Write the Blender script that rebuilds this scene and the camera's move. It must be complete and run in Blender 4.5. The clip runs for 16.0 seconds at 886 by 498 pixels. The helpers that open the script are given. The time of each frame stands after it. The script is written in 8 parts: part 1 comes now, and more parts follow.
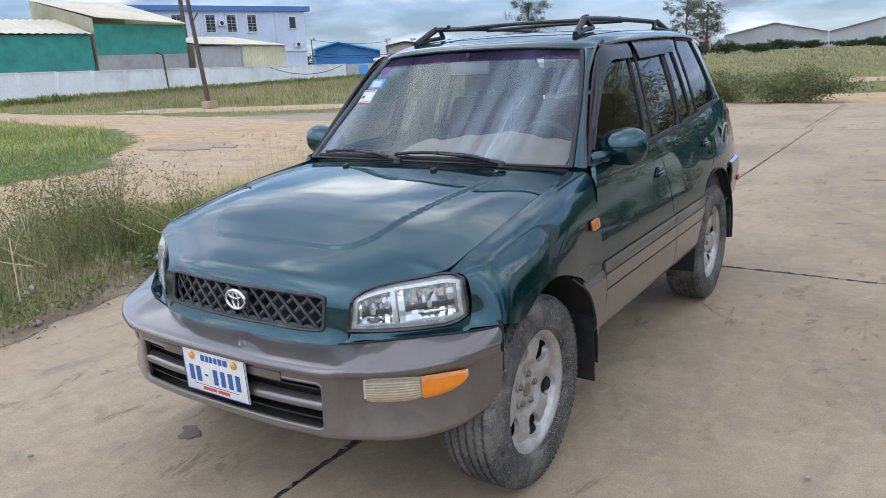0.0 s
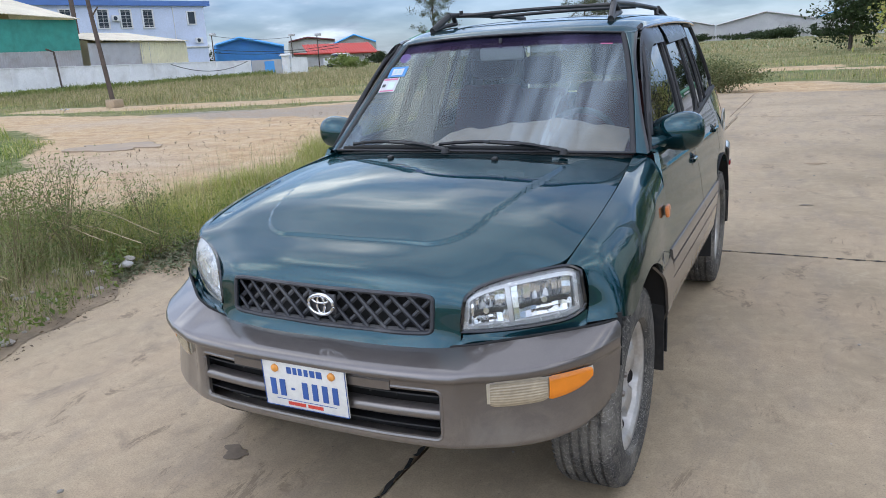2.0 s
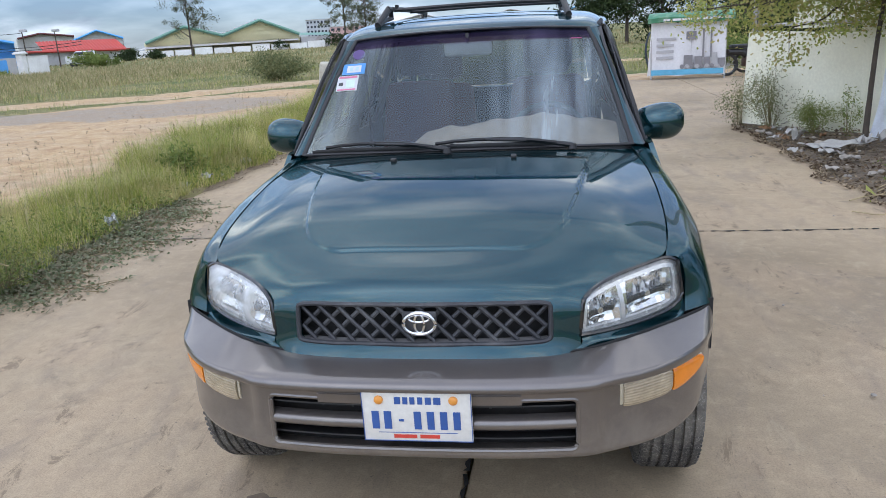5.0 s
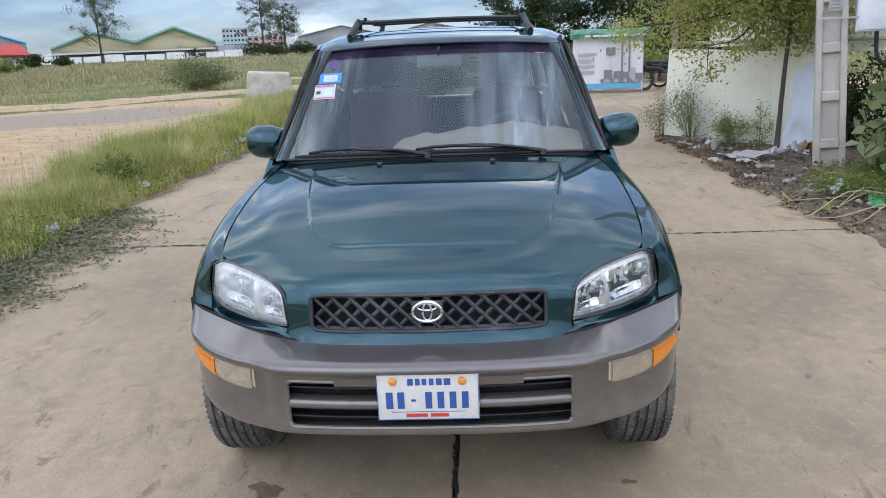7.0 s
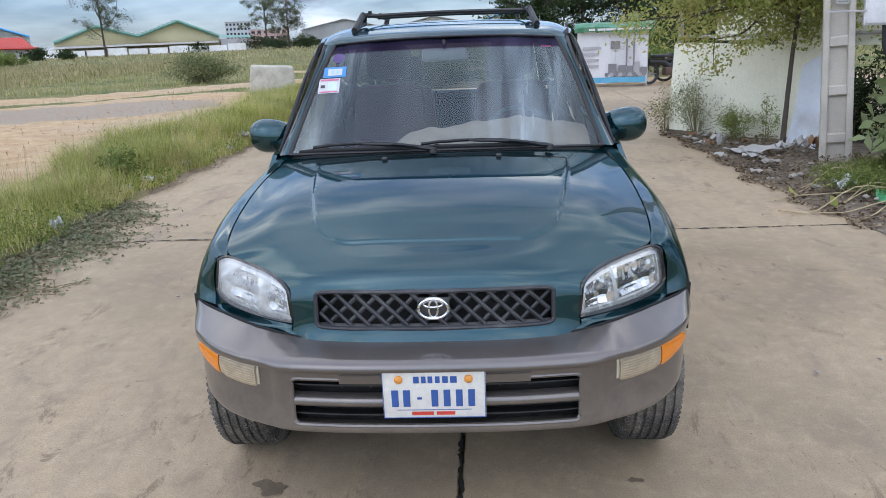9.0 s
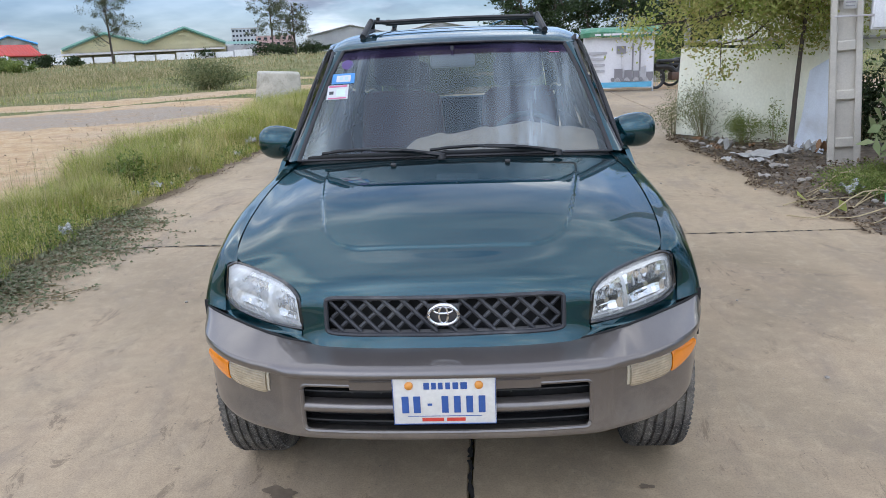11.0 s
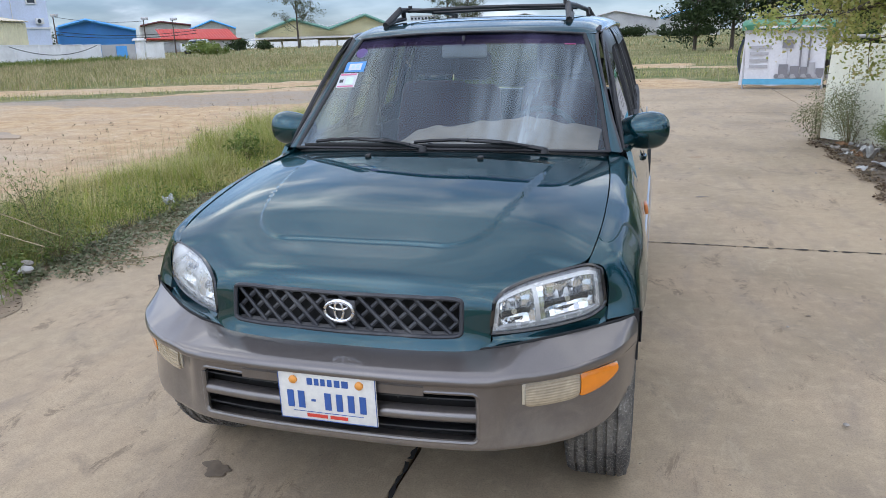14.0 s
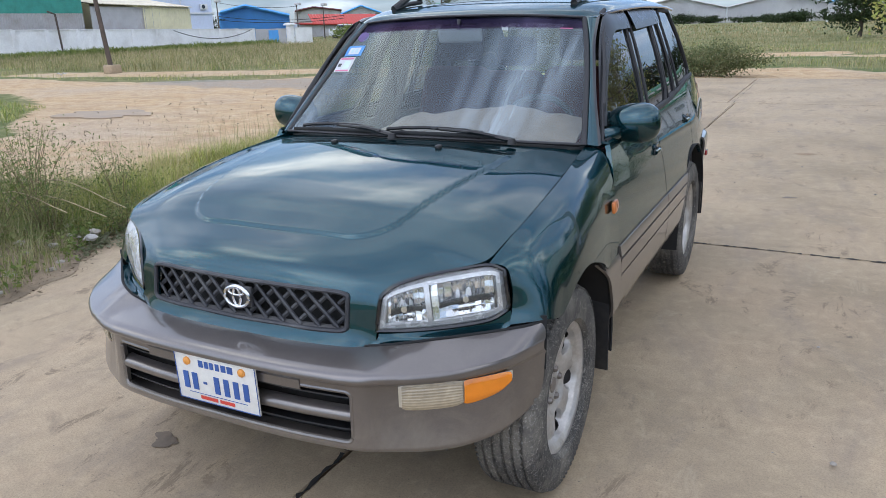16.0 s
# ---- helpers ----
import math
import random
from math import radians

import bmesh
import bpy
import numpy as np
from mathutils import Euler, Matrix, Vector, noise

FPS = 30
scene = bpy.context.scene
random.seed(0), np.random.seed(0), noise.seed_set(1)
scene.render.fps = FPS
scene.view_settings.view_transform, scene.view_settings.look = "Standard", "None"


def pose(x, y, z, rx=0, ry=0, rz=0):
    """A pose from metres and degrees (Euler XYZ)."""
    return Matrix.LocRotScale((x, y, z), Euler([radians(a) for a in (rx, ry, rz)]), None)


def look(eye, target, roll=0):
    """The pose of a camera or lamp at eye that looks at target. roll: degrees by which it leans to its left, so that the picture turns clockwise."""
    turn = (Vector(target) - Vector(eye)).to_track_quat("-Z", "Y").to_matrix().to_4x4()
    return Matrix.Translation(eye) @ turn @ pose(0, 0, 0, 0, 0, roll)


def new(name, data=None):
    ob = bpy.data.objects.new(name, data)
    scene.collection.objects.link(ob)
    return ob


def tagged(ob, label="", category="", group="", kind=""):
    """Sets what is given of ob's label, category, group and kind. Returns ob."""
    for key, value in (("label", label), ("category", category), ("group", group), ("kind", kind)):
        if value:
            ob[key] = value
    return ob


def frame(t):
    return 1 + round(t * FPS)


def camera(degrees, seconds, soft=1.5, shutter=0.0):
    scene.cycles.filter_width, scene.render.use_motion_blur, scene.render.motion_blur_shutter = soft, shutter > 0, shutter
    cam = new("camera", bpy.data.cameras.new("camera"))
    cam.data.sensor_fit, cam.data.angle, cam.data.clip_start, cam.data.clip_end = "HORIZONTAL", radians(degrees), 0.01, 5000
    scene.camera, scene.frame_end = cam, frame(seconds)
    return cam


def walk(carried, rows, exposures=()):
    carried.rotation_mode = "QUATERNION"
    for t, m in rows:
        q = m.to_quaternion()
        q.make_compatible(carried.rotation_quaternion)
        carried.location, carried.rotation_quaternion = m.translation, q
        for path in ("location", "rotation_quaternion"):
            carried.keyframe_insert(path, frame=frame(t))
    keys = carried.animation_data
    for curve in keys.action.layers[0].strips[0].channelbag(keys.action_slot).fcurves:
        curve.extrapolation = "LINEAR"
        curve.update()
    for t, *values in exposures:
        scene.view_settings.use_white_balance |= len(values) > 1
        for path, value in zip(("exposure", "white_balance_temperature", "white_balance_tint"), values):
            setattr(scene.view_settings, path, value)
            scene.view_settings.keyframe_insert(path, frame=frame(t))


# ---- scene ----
cam = camera(61.8, 16.0, 0.5)
PATH = [
    (0, (1.955, -1.499, 1.518), (0.862, 0.102, 1.024), -2.8),
    (0.5, (1.817, -1.585, 1.52), (0.764, 0.042, 1.026), -3.1),
    (1, (1.668, -1.672, 1.515), (0.662, -0.016, 1.019), -3.4),
    (1.5, (1.534, -1.689, 1.495), (0.585, -0.003, 0.987), -3.4),
    (2, (1.349, -1.681, 1.504), (0.467, 0.038, 0.987), -3.2),
    (2.5, (1.207, -1.71, 1.518), (0.41, 0.05, 1.001), -2.9),
    (3, (0.979, -1.8, 1.534), (0.276, -0.001, 1.014), -3.1),
    (3.5, (0.808, -1.856, 1.528), (0.202, -0.026, 0.997), -3.2),
    (4, (0.642, -1.822, 1.515), (0.136, 0.032, 0.961), -3.3),
    (4.5, (0.508, -1.816, 1.546), (0.102, 0.06, 0.983), -3.5),
    (6.8, (0.18, -2.057, 1.563), (0.073, -0.134, 1.023), -2.3),
    (7, (0.171, -2.066, 1.569), (0.069, -0.143, 1.028), -2.3),
    (7.5, (0.159, -2.061, 1.568), (0.065, -0.139, 1.023), -2.1),
    (8, (0.152, -2.047, 1.568), (0.057, -0.127, 1.016), -2.1),
    (8.5, (0.161, -2.038, 1.568), (0.057, -0.12, 1.011), -2.2),
    (11, (0.147, -2.039, 1.572), (0.021, -0.118, 1.03), -2.5),
    (11.5, (0.224, -2.025, 1.568), (0.042, -0.108, 1.03), -2.2),
    (12, (0.395, -2.035, 1.563), (0.145, -0.125, 1.028), -1.9),
    (12.5, (0.542, -2.043, 1.559), (0.225, -0.141, 1.027), -1.6),
    (13, (0.636, -1.988, 1.544), (0.243, -0.101, 1.01), -1.5),
    (13.5, (0.785, -1.872, 1.533), (0.318, -0.006, 0.987), -1.6),
    (14, (0.901, -1.822, 1.548), (0.353, 0.021, 0.994), -1.6),
    (14.5, (1.113, -1.754, 1.539), (0.474, 0.057, 0.981), -1.5),
    (15, (1.312, -1.689, 1.537), (0.582, 0.086, 0.977), -1.4),
    (15.5, (1.417, -1.606, 1.521), (0.607, 0.133, 0.956), -1.3),
    (16, (1.513, -1.475, 1.524), (0.632, 0.225, 0.944), -1.5),
]
walk(cam, [(t, look(eye, target, roll)) for t, eye, target, roll in PATH])

# ---------------------------------------------------------------- light
sky_world = bpy.data.worlds.new("overcast_sky")
scene.world = sky_world
sky_world.use_nodes = True
SUN_ELEV, SUN_AZ = 44.0, 202.0  # degrees; azimuth clockwise from +y


def build_sky(w):
    nt = w.node_tree
    nt.nodes.clear()
    out = nt.nodes.new("ShaderNodeOutputWorld")
    bg = nt.nodes.new("ShaderNodeBackground")
    bg.inputs["Strength"].default_value = 0.1
    sky = nt.nodes.new("ShaderNodeTexSky")
    sky.sky_type = "NISHITA"
    sky.sun_disc = False
    sky.sun_elevation, sky.sun_rotation = radians(SUN_ELEV), radians(SUN_AZ)
    sky.air_density, sky.dust_density, sky.ozone_density = 1.0, 0.5, 3.0
    co = nt.nodes.new("ShaderNodeTexCoord")
    sep = nt.nodes.new("ShaderNodeSeparateXYZ")
    nt.links.new(co.outputs["Generated"], sep.inputs[0])
    # clouds lie on a flat layer: direction divided by its height
    hgt = nt.nodes.new("ShaderNodeMath")
    hgt.operation = "MAXIMUM"
    hgt.inputs[1].default_value = 0.0
    nt.links.new(sep.outputs["Z"], hgt.inputs[0])
    add = nt.nodes.new("ShaderNodeMath")
    add.operation = "ADD"
    add.inputs[1].default_value = 0.22
    nt.links.new(hgt.outputs[0], add.inputs[0])
    div = nt.nodes.new("ShaderNodeVectorMath")
    div.operation = "DIVIDE"
    comb = nt.nodes.new("ShaderNodeCombineXYZ")
    for i in range(3):
        nt.links.new(add.outputs[0], comb.inputs[i])
    nt.links.new(co.outputs["Generated"], div.inputs[0])
    nt.links.new(comb.outputs[0], div.inputs[1])
    n1 = nt.nodes.new("ShaderNodeTexNoise")
    n1.inputs["Scale"].default_value = 1.5
    n1.inputs["Detail"].default_value = 6.0
    n1.inputs["Roughness"].default_value = 0.56
    n1.inputs["Distortion"].default_value = 0.25
    drift = nt.nodes.new("ShaderNodeMapping")
    drift.inputs["Location"].default_value = (1.9, 3.4, 0.6)
    nt.links.new(div.outputs[0], drift.inputs["Vector"])
    nt.links.new(drift.outputs[0], n1.inputs["Vector"])
    cover = nt.nodes.new("ShaderNodeMapRange")
    cover.interpolation_type = "SMOOTHSTEP"
    cover.inputs["From Min"].default_value = 0.47
    cover.inputs["From Max"].default_value = 0.74
    cover.inputs["To Min"].default_value = 0.22
    nt.links.new(n1.outputs["Fac"], cover.inputs["Value"])
    # grey bellies and white tops of the clouds
    n2 = nt.nodes.new("ShaderNodeTexNoise")
    n2.inputs["Scale"].default_value = 2.3
    n2.inputs["Detail"].default_value = 4.5
    n2.inputs["Roughness"].default_value = 0.5
    nt.links.new(drift.outputs[0], n2.inputs["Vector"])
    tone = nt.nodes.new("ShaderNodeValToRGB")
    tone.color_ramp.elements[0].position, tone.color_ramp.elements[0].color = 0.38, (3.9, 4.3, 5.0, 1)
    tone.color_ramp.elements[1].position, tone.color_ramp.elements[1].color = 0.62, (13.4, 13.5, 13.5, 1)
    nt.links.new(n2.outputs["Fac"], tone.inputs["Fac"])
    mix = nt.nodes.new("ShaderNodeMix")
    mix.data_type = "RGBA"
    nt.links.new(cover.outputs["Result"], mix.inputs["Factor"])
    blue = nt.nodes.new("ShaderNodeMix")
    blue.data_type, blue.blend_type = "RGBA", "MULTIPLY"
    blue.inputs["Factor"].default_value = 1.0
    blue.inputs["B"].default_value = (0.86, 0.94, 1.10, 1)
    nt.links.new(sky.outputs["Color"], blue.inputs["A"])
    nt.links.new(blue.outputs["Result"], mix.inputs["A"])
    # an overcast sky is brightest overhead and bluer towards the horizon
    rise = nt.nodes.new("ShaderNodeValToRGB")
    while len(rise.color_ramp.elements) < 4:
        rise.color_ramp.elements.new(0.5)
    for e, (p, c) in zip(rise.color_ramp.elements, ((0.06, (0.43, 0.48, 0.57)), (0.17, (0.82, 0.86, 0.92)), (0.42, (1.46, 1.42, 1.34)), (0.95, (1.62, 1.62, 1.60)))):
        e.position, e.color = p, (*c, 1)
    nt.links.new(hgt.outputs[0], rise.inputs["Fac"])
    lit = nt.nodes.new("ShaderNodeMix")
    lit.data_type, lit.blend_type = "RGBA", "MULTIPLY"
    lit.inputs["Factor"].default_value = 1.0
    nt.links.new(tone.outputs["Color"], mix.inputs["B"])
    nt.links.new(mix.outputs["Result"], lit.inputs["A"])
    nt.links.new(rise.outputs["Color"], lit.inputs["B"])
    nt.links.new(lit.outputs["Result"], bg.inputs["Color"])
    nt.links.new(bg.outputs[0], out.inputs["Surface"])


build_sky(sky_world)
sun = new("sun", bpy.data.lights.new("sun", "SUN"))
sun.data.energy, sun.data.angle, sun.data.color = 0.6, radians(170), (1.0, 0.90, 0.78)
az, el = radians(SUN_AZ), radians(SUN_ELEV)
sun.matrix_basis = look((math.sin(az) * math.cos(el) * 50, math.cos(az) * math.cos(el) * 50, math.sin(el) * 50), (0, 0, 0))
scene.view_settings.exposure = 0.95

# ---------------------------------------------------------------- material tools


def nodes_of(name):
    m = bpy.data.materials.new(name)
    m.use_nodes = True
    nt = m.node_tree
    return m, nt, nt.nodes["Principled BSDF"]


def tex(nt, scale, detail=5.0, rough=0.6, vec=None, dist=0.0):
    n = nt.nodes.new("ShaderNodeTexNoise")
    n.inputs["Scale"].default_value = scale
    n.inputs["Detail"].default_value = detail
    n.inputs["Roughness"].default_value = rough
    n.inputs["Distortion"].default_value = dist
    if vec is not None:
        nt.links.new(vec, n.inputs["Vector"])
    return n


def ramp(nt, fac, stops):
    r = nt.nodes.new("ShaderNodeValToRGB")
    while len(r.color_ramp.elements) < len(stops):
        r.color_ramp.elements.new(0.5)
    for e, (p, c) in zip(r.color_ramp.elements, stops):
        e.position = p
        e.color = (*c, 1) if len(c) == 3 else c
    nt.links.new(fac, r.inputs["Fac"])
    return r.outputs["Color"]


def span(nt, fac, a, b, lo=0.0, hi=1.0):
    r = nt.nodes.new("ShaderNodeMapRange")
    for k, v in (("From Min", a), ("From Max", b), ("To Min", lo), ("To Max", hi)):
        r.inputs[k].default_value = v
    nt.links.new(fac, r.inputs["Value"])
    return r.outputs["Result"]


def blend(nt, fac, a, b, mode="MIX"):
    mx = nt.nodes.new("ShaderNodeMix")
    mx.data_type = "RGBA"
    mx.blend_type = mode
    for sock, v in (("Factor", fac), ("A", a), ("B", b)):
        if isinstance(v, (int, float)):
            mx.inputs[sock].default_value = v
        elif isinstance(v, tuple):
            mx.inputs[sock].default_value = (*v, 1) if len(v) == 3 else v
        else:
            nt.links.new(v, mx.inputs[sock])
    return mx.outputs["Result"]


def math2(nt, op, a, b=None):
    n = nt.nodes.new("ShaderNodeMath")
    n.operation = op
    for i, v in enumerate((a, b)):
        if v is None:
            continue
        if isinstance(v, (int, float)):
            n.inputs[i].default_value = v
        else:
            nt.links.new(v, n.inputs[i])
    return n.outputs[0]


def world_pos(nt):
    return nt.nodes.new("ShaderNodeNewGeometry").outputs["Position"]


def bump(nt, b, height, strength=0.3, dist=0.01):
    n = nt.nodes.new("ShaderNodeBump")
    n.inputs["Strength"].default_value = strength
    n.inputs["Distance"].default_value = dist
    nt.links.new(height, n.inputs["Height"])
    nt.links.new(n.outputs[0], b.inputs["Normal"])


def simple(name, col, rough=0.6, metal=0.0, vary=0.12, scale=6.0, grain=60.0, relief=0.15, dirt=None, dirt_amt=0.0, coat=0.0):
    """Plain surface with uneven tone at two scales, fine relief and optional dirt."""
    m, nt, b = nodes_of(name)
    v = world_pos(nt)
    big, fine = tex(nt, scale, 5, 0.6, v), tex(nt, grain, 4, 0.6, v)
    dark = tuple(c * (1 - vary) for c in col)
    lite = tuple(min(1, c * (1 + vary)) for c in col)
    c = ramp(nt, big.outputs["Fac"], [(0.3, dark), (0.7, lite)])
    c = blend(nt, span(nt, fine.outputs["Fac"], 0.35, 0.65, 0.0, 0.35), c, tuple(x * 0.75 for x in col))
    if dirt:
        d = tex(nt, scale * 0.7, 8, 0.7, v, 0.4)
        c = blend(nt, span(nt, d.outputs["Fac"], 0.48, 0.66, 0.0, dirt_amt), c, dirt)
    nt.links.new(c, b.inputs["Base Color"])
    nt.links.new(span(nt, big.outputs["Fac"], 0.3, 0.7, max(0.02, rough - 0.08), min(1, rough + 0.08)), b.inputs["Roughness"])
    b.inputs["Metallic"].default_value = metal
    b.inputs["Coat Weight"].default_value = coat
    if relief:
        bump(nt, b, fine.outputs["Fac"], relief, 0.004)
    return m


def paint(name, col, rough=0.35, metal=0.45, coat=1.0, dust=(0.32, 0.28, 0.22), dusty=0.18, low=0.0, edge_tint=(1.0, 1.0, 1.0)):
    """Lacquered metallic paint, flakes, a little dust; low: height in metres under which road dust gathers."""
    m, nt, b = nodes_of(name)
    v = world_pos(nt)
    big, flake = tex(nt, 2.2, 5, 0.6, v), tex(nt, 1500, 1, 0.5, v)
    c = ramp(nt, big.outputs["Fac"], [(0.3, tuple(x * 0.9 for x in col)), (0.7, tuple(x * 1.12 for x in col))])
    c = blend(nt, span(nt, flake.outputs["Fac"], 0.5, 0.75, 0.0, 0.4), c, tuple(min(1, x * 2.2 + 0.01) for x in col))
    spots = tex(nt, 9, 9, 0.75, v, 0.6)
    d = span(nt, spots.outputs["Fac"], 0.45, 0.75, 0.0, dusty)
    if low:
        sep = nt.nodes.new("ShaderNodeSeparateXYZ")
        nt.links.new(v, sep.inputs[0])
        edge = math2(nt, "ADD", sep.outputs["Z"], span(nt, spots.outputs["Fac"], 0.3, 0.7, -0.12, 0.12))
        d = math2(nt, "MAXIMUM", d, span(nt, edge, low - 0.25, low + 0.15, 0.55, 0.0))
    c = blend(nt, d, c, dust)
    nt.links.new(c, b.inputs["Base Color"])
    nt.links.new(math2(nt, "MULTIPLY", math2(nt, "SUBTRACT", 1.0, d), metal), b.inputs["Metallic"])
    b.inputs["Roughness"].default_value = rough
    b.inputs["Coat Weight"].default_value = coat
    b.inputs["Specular Tint"].default_value = (*edge_tint, 1)
    b.inputs["Coat IOR"].default_value = 1.57
    nt.links.new(span(nt, d, 0.0, 0.5, 0.02, 0.35), b.inputs["Coat Roughness"])
    wav = tex(nt, 3.0, 2, 0.5, v)
    bump(nt, b, wav.outputs["Fac"], 0.04, 0.01)
    return m


def pane(name, tint, haze=0.02, rough=0.0, gloss=1.0, grime=(0.45, 0.45, 0.43), sheen=(1.0, 1.0, 1.0), streaks=()):
    """Thin glass: tinted see-through, mirror gloss rising with the slant, and a film of grime; streaks: (place across,
    lean, half width, strength) of smears and painted sky glare.
    """
    m = bpy.data.materials.new(name)
    m.use_nodes = True
    nt = m.node_tree
    nt.nodes.clear()
    out = nt.nodes.new("ShaderNodeOutputMaterial")
    tr, gl, df = (nt.nodes.new(k) for k in ("ShaderNodeBsdfTransparent", "ShaderNodeBsdfGlossy", "ShaderNodeBsdfDiffuse"))
    tr.inputs["Color"].default_value = (*tint, 1)
    gl.inputs["Color"].default_value = (*sheen, 1)
    gl.inputs["Roughness"].default_value = rough
    df.inputs["Color"].default_value = (*grime, 1)
    lw = nt.nodes.new("ShaderNodeLayerWeight")
    lw.inputs["Blend"].default_value = 0.5
    mirror = span(nt, math2(nt, "POWER", lw.outputs["Facing"], 5.0), 0.0, 1.0, 0.045 * gloss, 1.0)
    v = world_pos(nt)
    smear = tex(nt, 4.0, 6, 0.65, v, 1.2)
    film = span(nt, smear.outputs["Fac"], 0.35, 0.75, haze * 0.3, haze * 2.0)
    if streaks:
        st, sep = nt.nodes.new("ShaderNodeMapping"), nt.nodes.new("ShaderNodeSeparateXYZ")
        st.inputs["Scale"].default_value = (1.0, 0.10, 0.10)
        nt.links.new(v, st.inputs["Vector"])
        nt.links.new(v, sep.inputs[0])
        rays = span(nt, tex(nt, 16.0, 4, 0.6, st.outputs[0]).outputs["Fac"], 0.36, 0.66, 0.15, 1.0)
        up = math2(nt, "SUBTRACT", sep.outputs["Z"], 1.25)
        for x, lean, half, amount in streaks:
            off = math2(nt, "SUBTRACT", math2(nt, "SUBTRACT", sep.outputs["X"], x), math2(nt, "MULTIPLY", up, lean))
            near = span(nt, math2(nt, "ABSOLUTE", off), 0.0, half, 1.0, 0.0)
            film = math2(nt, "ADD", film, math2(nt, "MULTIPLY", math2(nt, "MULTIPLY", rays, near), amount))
    m1, m2 = nt.nodes.new("ShaderNodeMixShader"), nt.nodes.new("ShaderNodeMixShader")
    nt.links.new(film, m1.inputs["Fac"])
    nt.links.new(tr.outputs[0], m1.inputs[1])
    nt.links.new(df.outputs[0], m1.inputs[2])
    nt.links.new(mirror, m2.inputs["Fac"])
    nt.links.new(m1.outputs[0], m2.inputs[1])
    nt.links.new(gl.outputs[0], m2.inputs[2])
    nt.links.new(m2.outputs[0], out.inputs["Surface"])
    return m


# ---------------------------------------------------------------- mesh tools


def finish(bm, name, material, sharp=35.0):
    me = bpy.data.meshes.new(name)
    bm.to_mesh(me)
    bm.free()
    me.shade_smooth()
    me.set_sharp_from_angle(angle=radians(sharp))
    if material is not None:
        me.materials.append(material)
    return me


def part(name, bm, material, parent=None, label="", sharp=35.0):
    """Links a bmesh as one mesh object under a thing or a part."""
    ob = new(name, finish(bm, name, material, sharp))
    if parent is not None:
        ob.parent = parent
    if label:
        tagged(ob, label)
    return ob


def thing(name, label, category, group="", at=(0, 0, 0), turn=0.0, kind=""):
    ob = new(name)
    ob.empty_display_size = 0.1
    ob.matrix_basis = pose(*at, 0, 0, turn)
    return tagged(ob, label, category, group, kind)


def solo(name, bm, material, label, category, group="", kind="", sharp=35.0):
    return tagged(new(name, finish(bm, name, material, sharp)), label, category, group, kind)


def spline(pts, n):
    """n points along a smooth curve through pts (Catmull-Rom), even in the control index."""
    P = np.asarray(pts, float)
    k = len(P)
    if k == 2:
        u = np.linspace(0, 1, n).reshape((n,) + (1,) * (P.ndim - 1))
        return P[0] * (1 - u) + P[1] * u
    E = np.concatenate([[2 * P[0] - P[1]], P, [2 * P[-1] - P[-2]]])
    u = np.linspace(0, k - 1, n)
    i = np.minimum(u.astype(int), k - 2)
    f = (u - i).reshape((n,) + (1,) * (P.ndim - 1))
    a, b, c, d = E[i], E[i + 1], E[i + 2], E[i + 3]
    return 0.5 * (2 * b + (c - a) * f + (2 * a - 5 * b + 4 * c - d) * f**2 + (3 * b - a - 3 * c + d) * f**3)


def loft(rows, nu, nv):
    """A smooth grid through rows of control points: array (nv, nu, 3)."""
    R = np.stack([spline(r, nu) for r in rows])
    return spline(R, nv)


def both(row):
    """A half row from the centre outwards, mirrored to a whole one."""
    r = [tuple(p) for p in row]
    return [(-x, y, z) for x, y, z in reversed(r[1:])] + r


def sheet(G, keep=None, thick=0.0, flip=False):
    """Mesh of a grid; keep(i, j, centre) drops faces; thick gives it depth."""
    nv, nu = G.shape[:2]
    bm = bmesh.new()
    V = [[bm.verts.new(G[i, j]) for j in range(nu)] for i in range(nv)]
    for i in range(nv - 1):
        for j in range(nu - 1):
            if keep and not keep(i, j, (G[i, j] + G[i + 1, j + 1]) / 2):
                continue
            q = (V[i][j], V[i][j + 1], V[i + 1][j + 1], V[i + 1][j])
            bm.faces.new(q[::-1] if flip else q)
    loose = [v for v in bm.verts if not v.link_faces]
    bmesh.ops.delete(bm, geom=loose, context="VERTS")
    if thick:
        bm.normal_update()
        bmesh.ops.solidify(bm, geom=bm.faces[:], thickness=thick)
    return bm


def mirrored(bm):
    """A copy of the mesh on the other side of x = 0."""
    b2 = bm.copy()
    for v in b2.verts:
        v.co.x = -v.co.x
    bmesh.ops.reverse_faces(b2, faces=b2.faces[:])
    return b2


def box(sx, sy, sz, at=(0, 0, 0), bevel=0.0, rot=(0, 0, 0), seg=2, taper=1.0, bm=None):
    own = bmesh.new()
    bmesh.ops.create_cube(own, size=1.0)
    for v in own.verts:
        s = taper if v.co.z > 0 else 1.0
        v.co = Vector((v.co.x * sx * s, v.co.y * sy * s, v.co.z * sz))
    if bevel:
        bmesh.ops.bevel(own, geom=own.edges[:], offset=bevel, segments=seg, affect="EDGES", profile=0.5)
    own.transform(pose(*at, *rot))
    return join(bm, own) if bm is not None else own


def join(bm, other):
    me = bpy.data.meshes.new("scratch")
    other.to_mesh(me)
    other.free()
    bm.from_mesh(me)
    bpy.data.meshes.remove(me)
    return bm


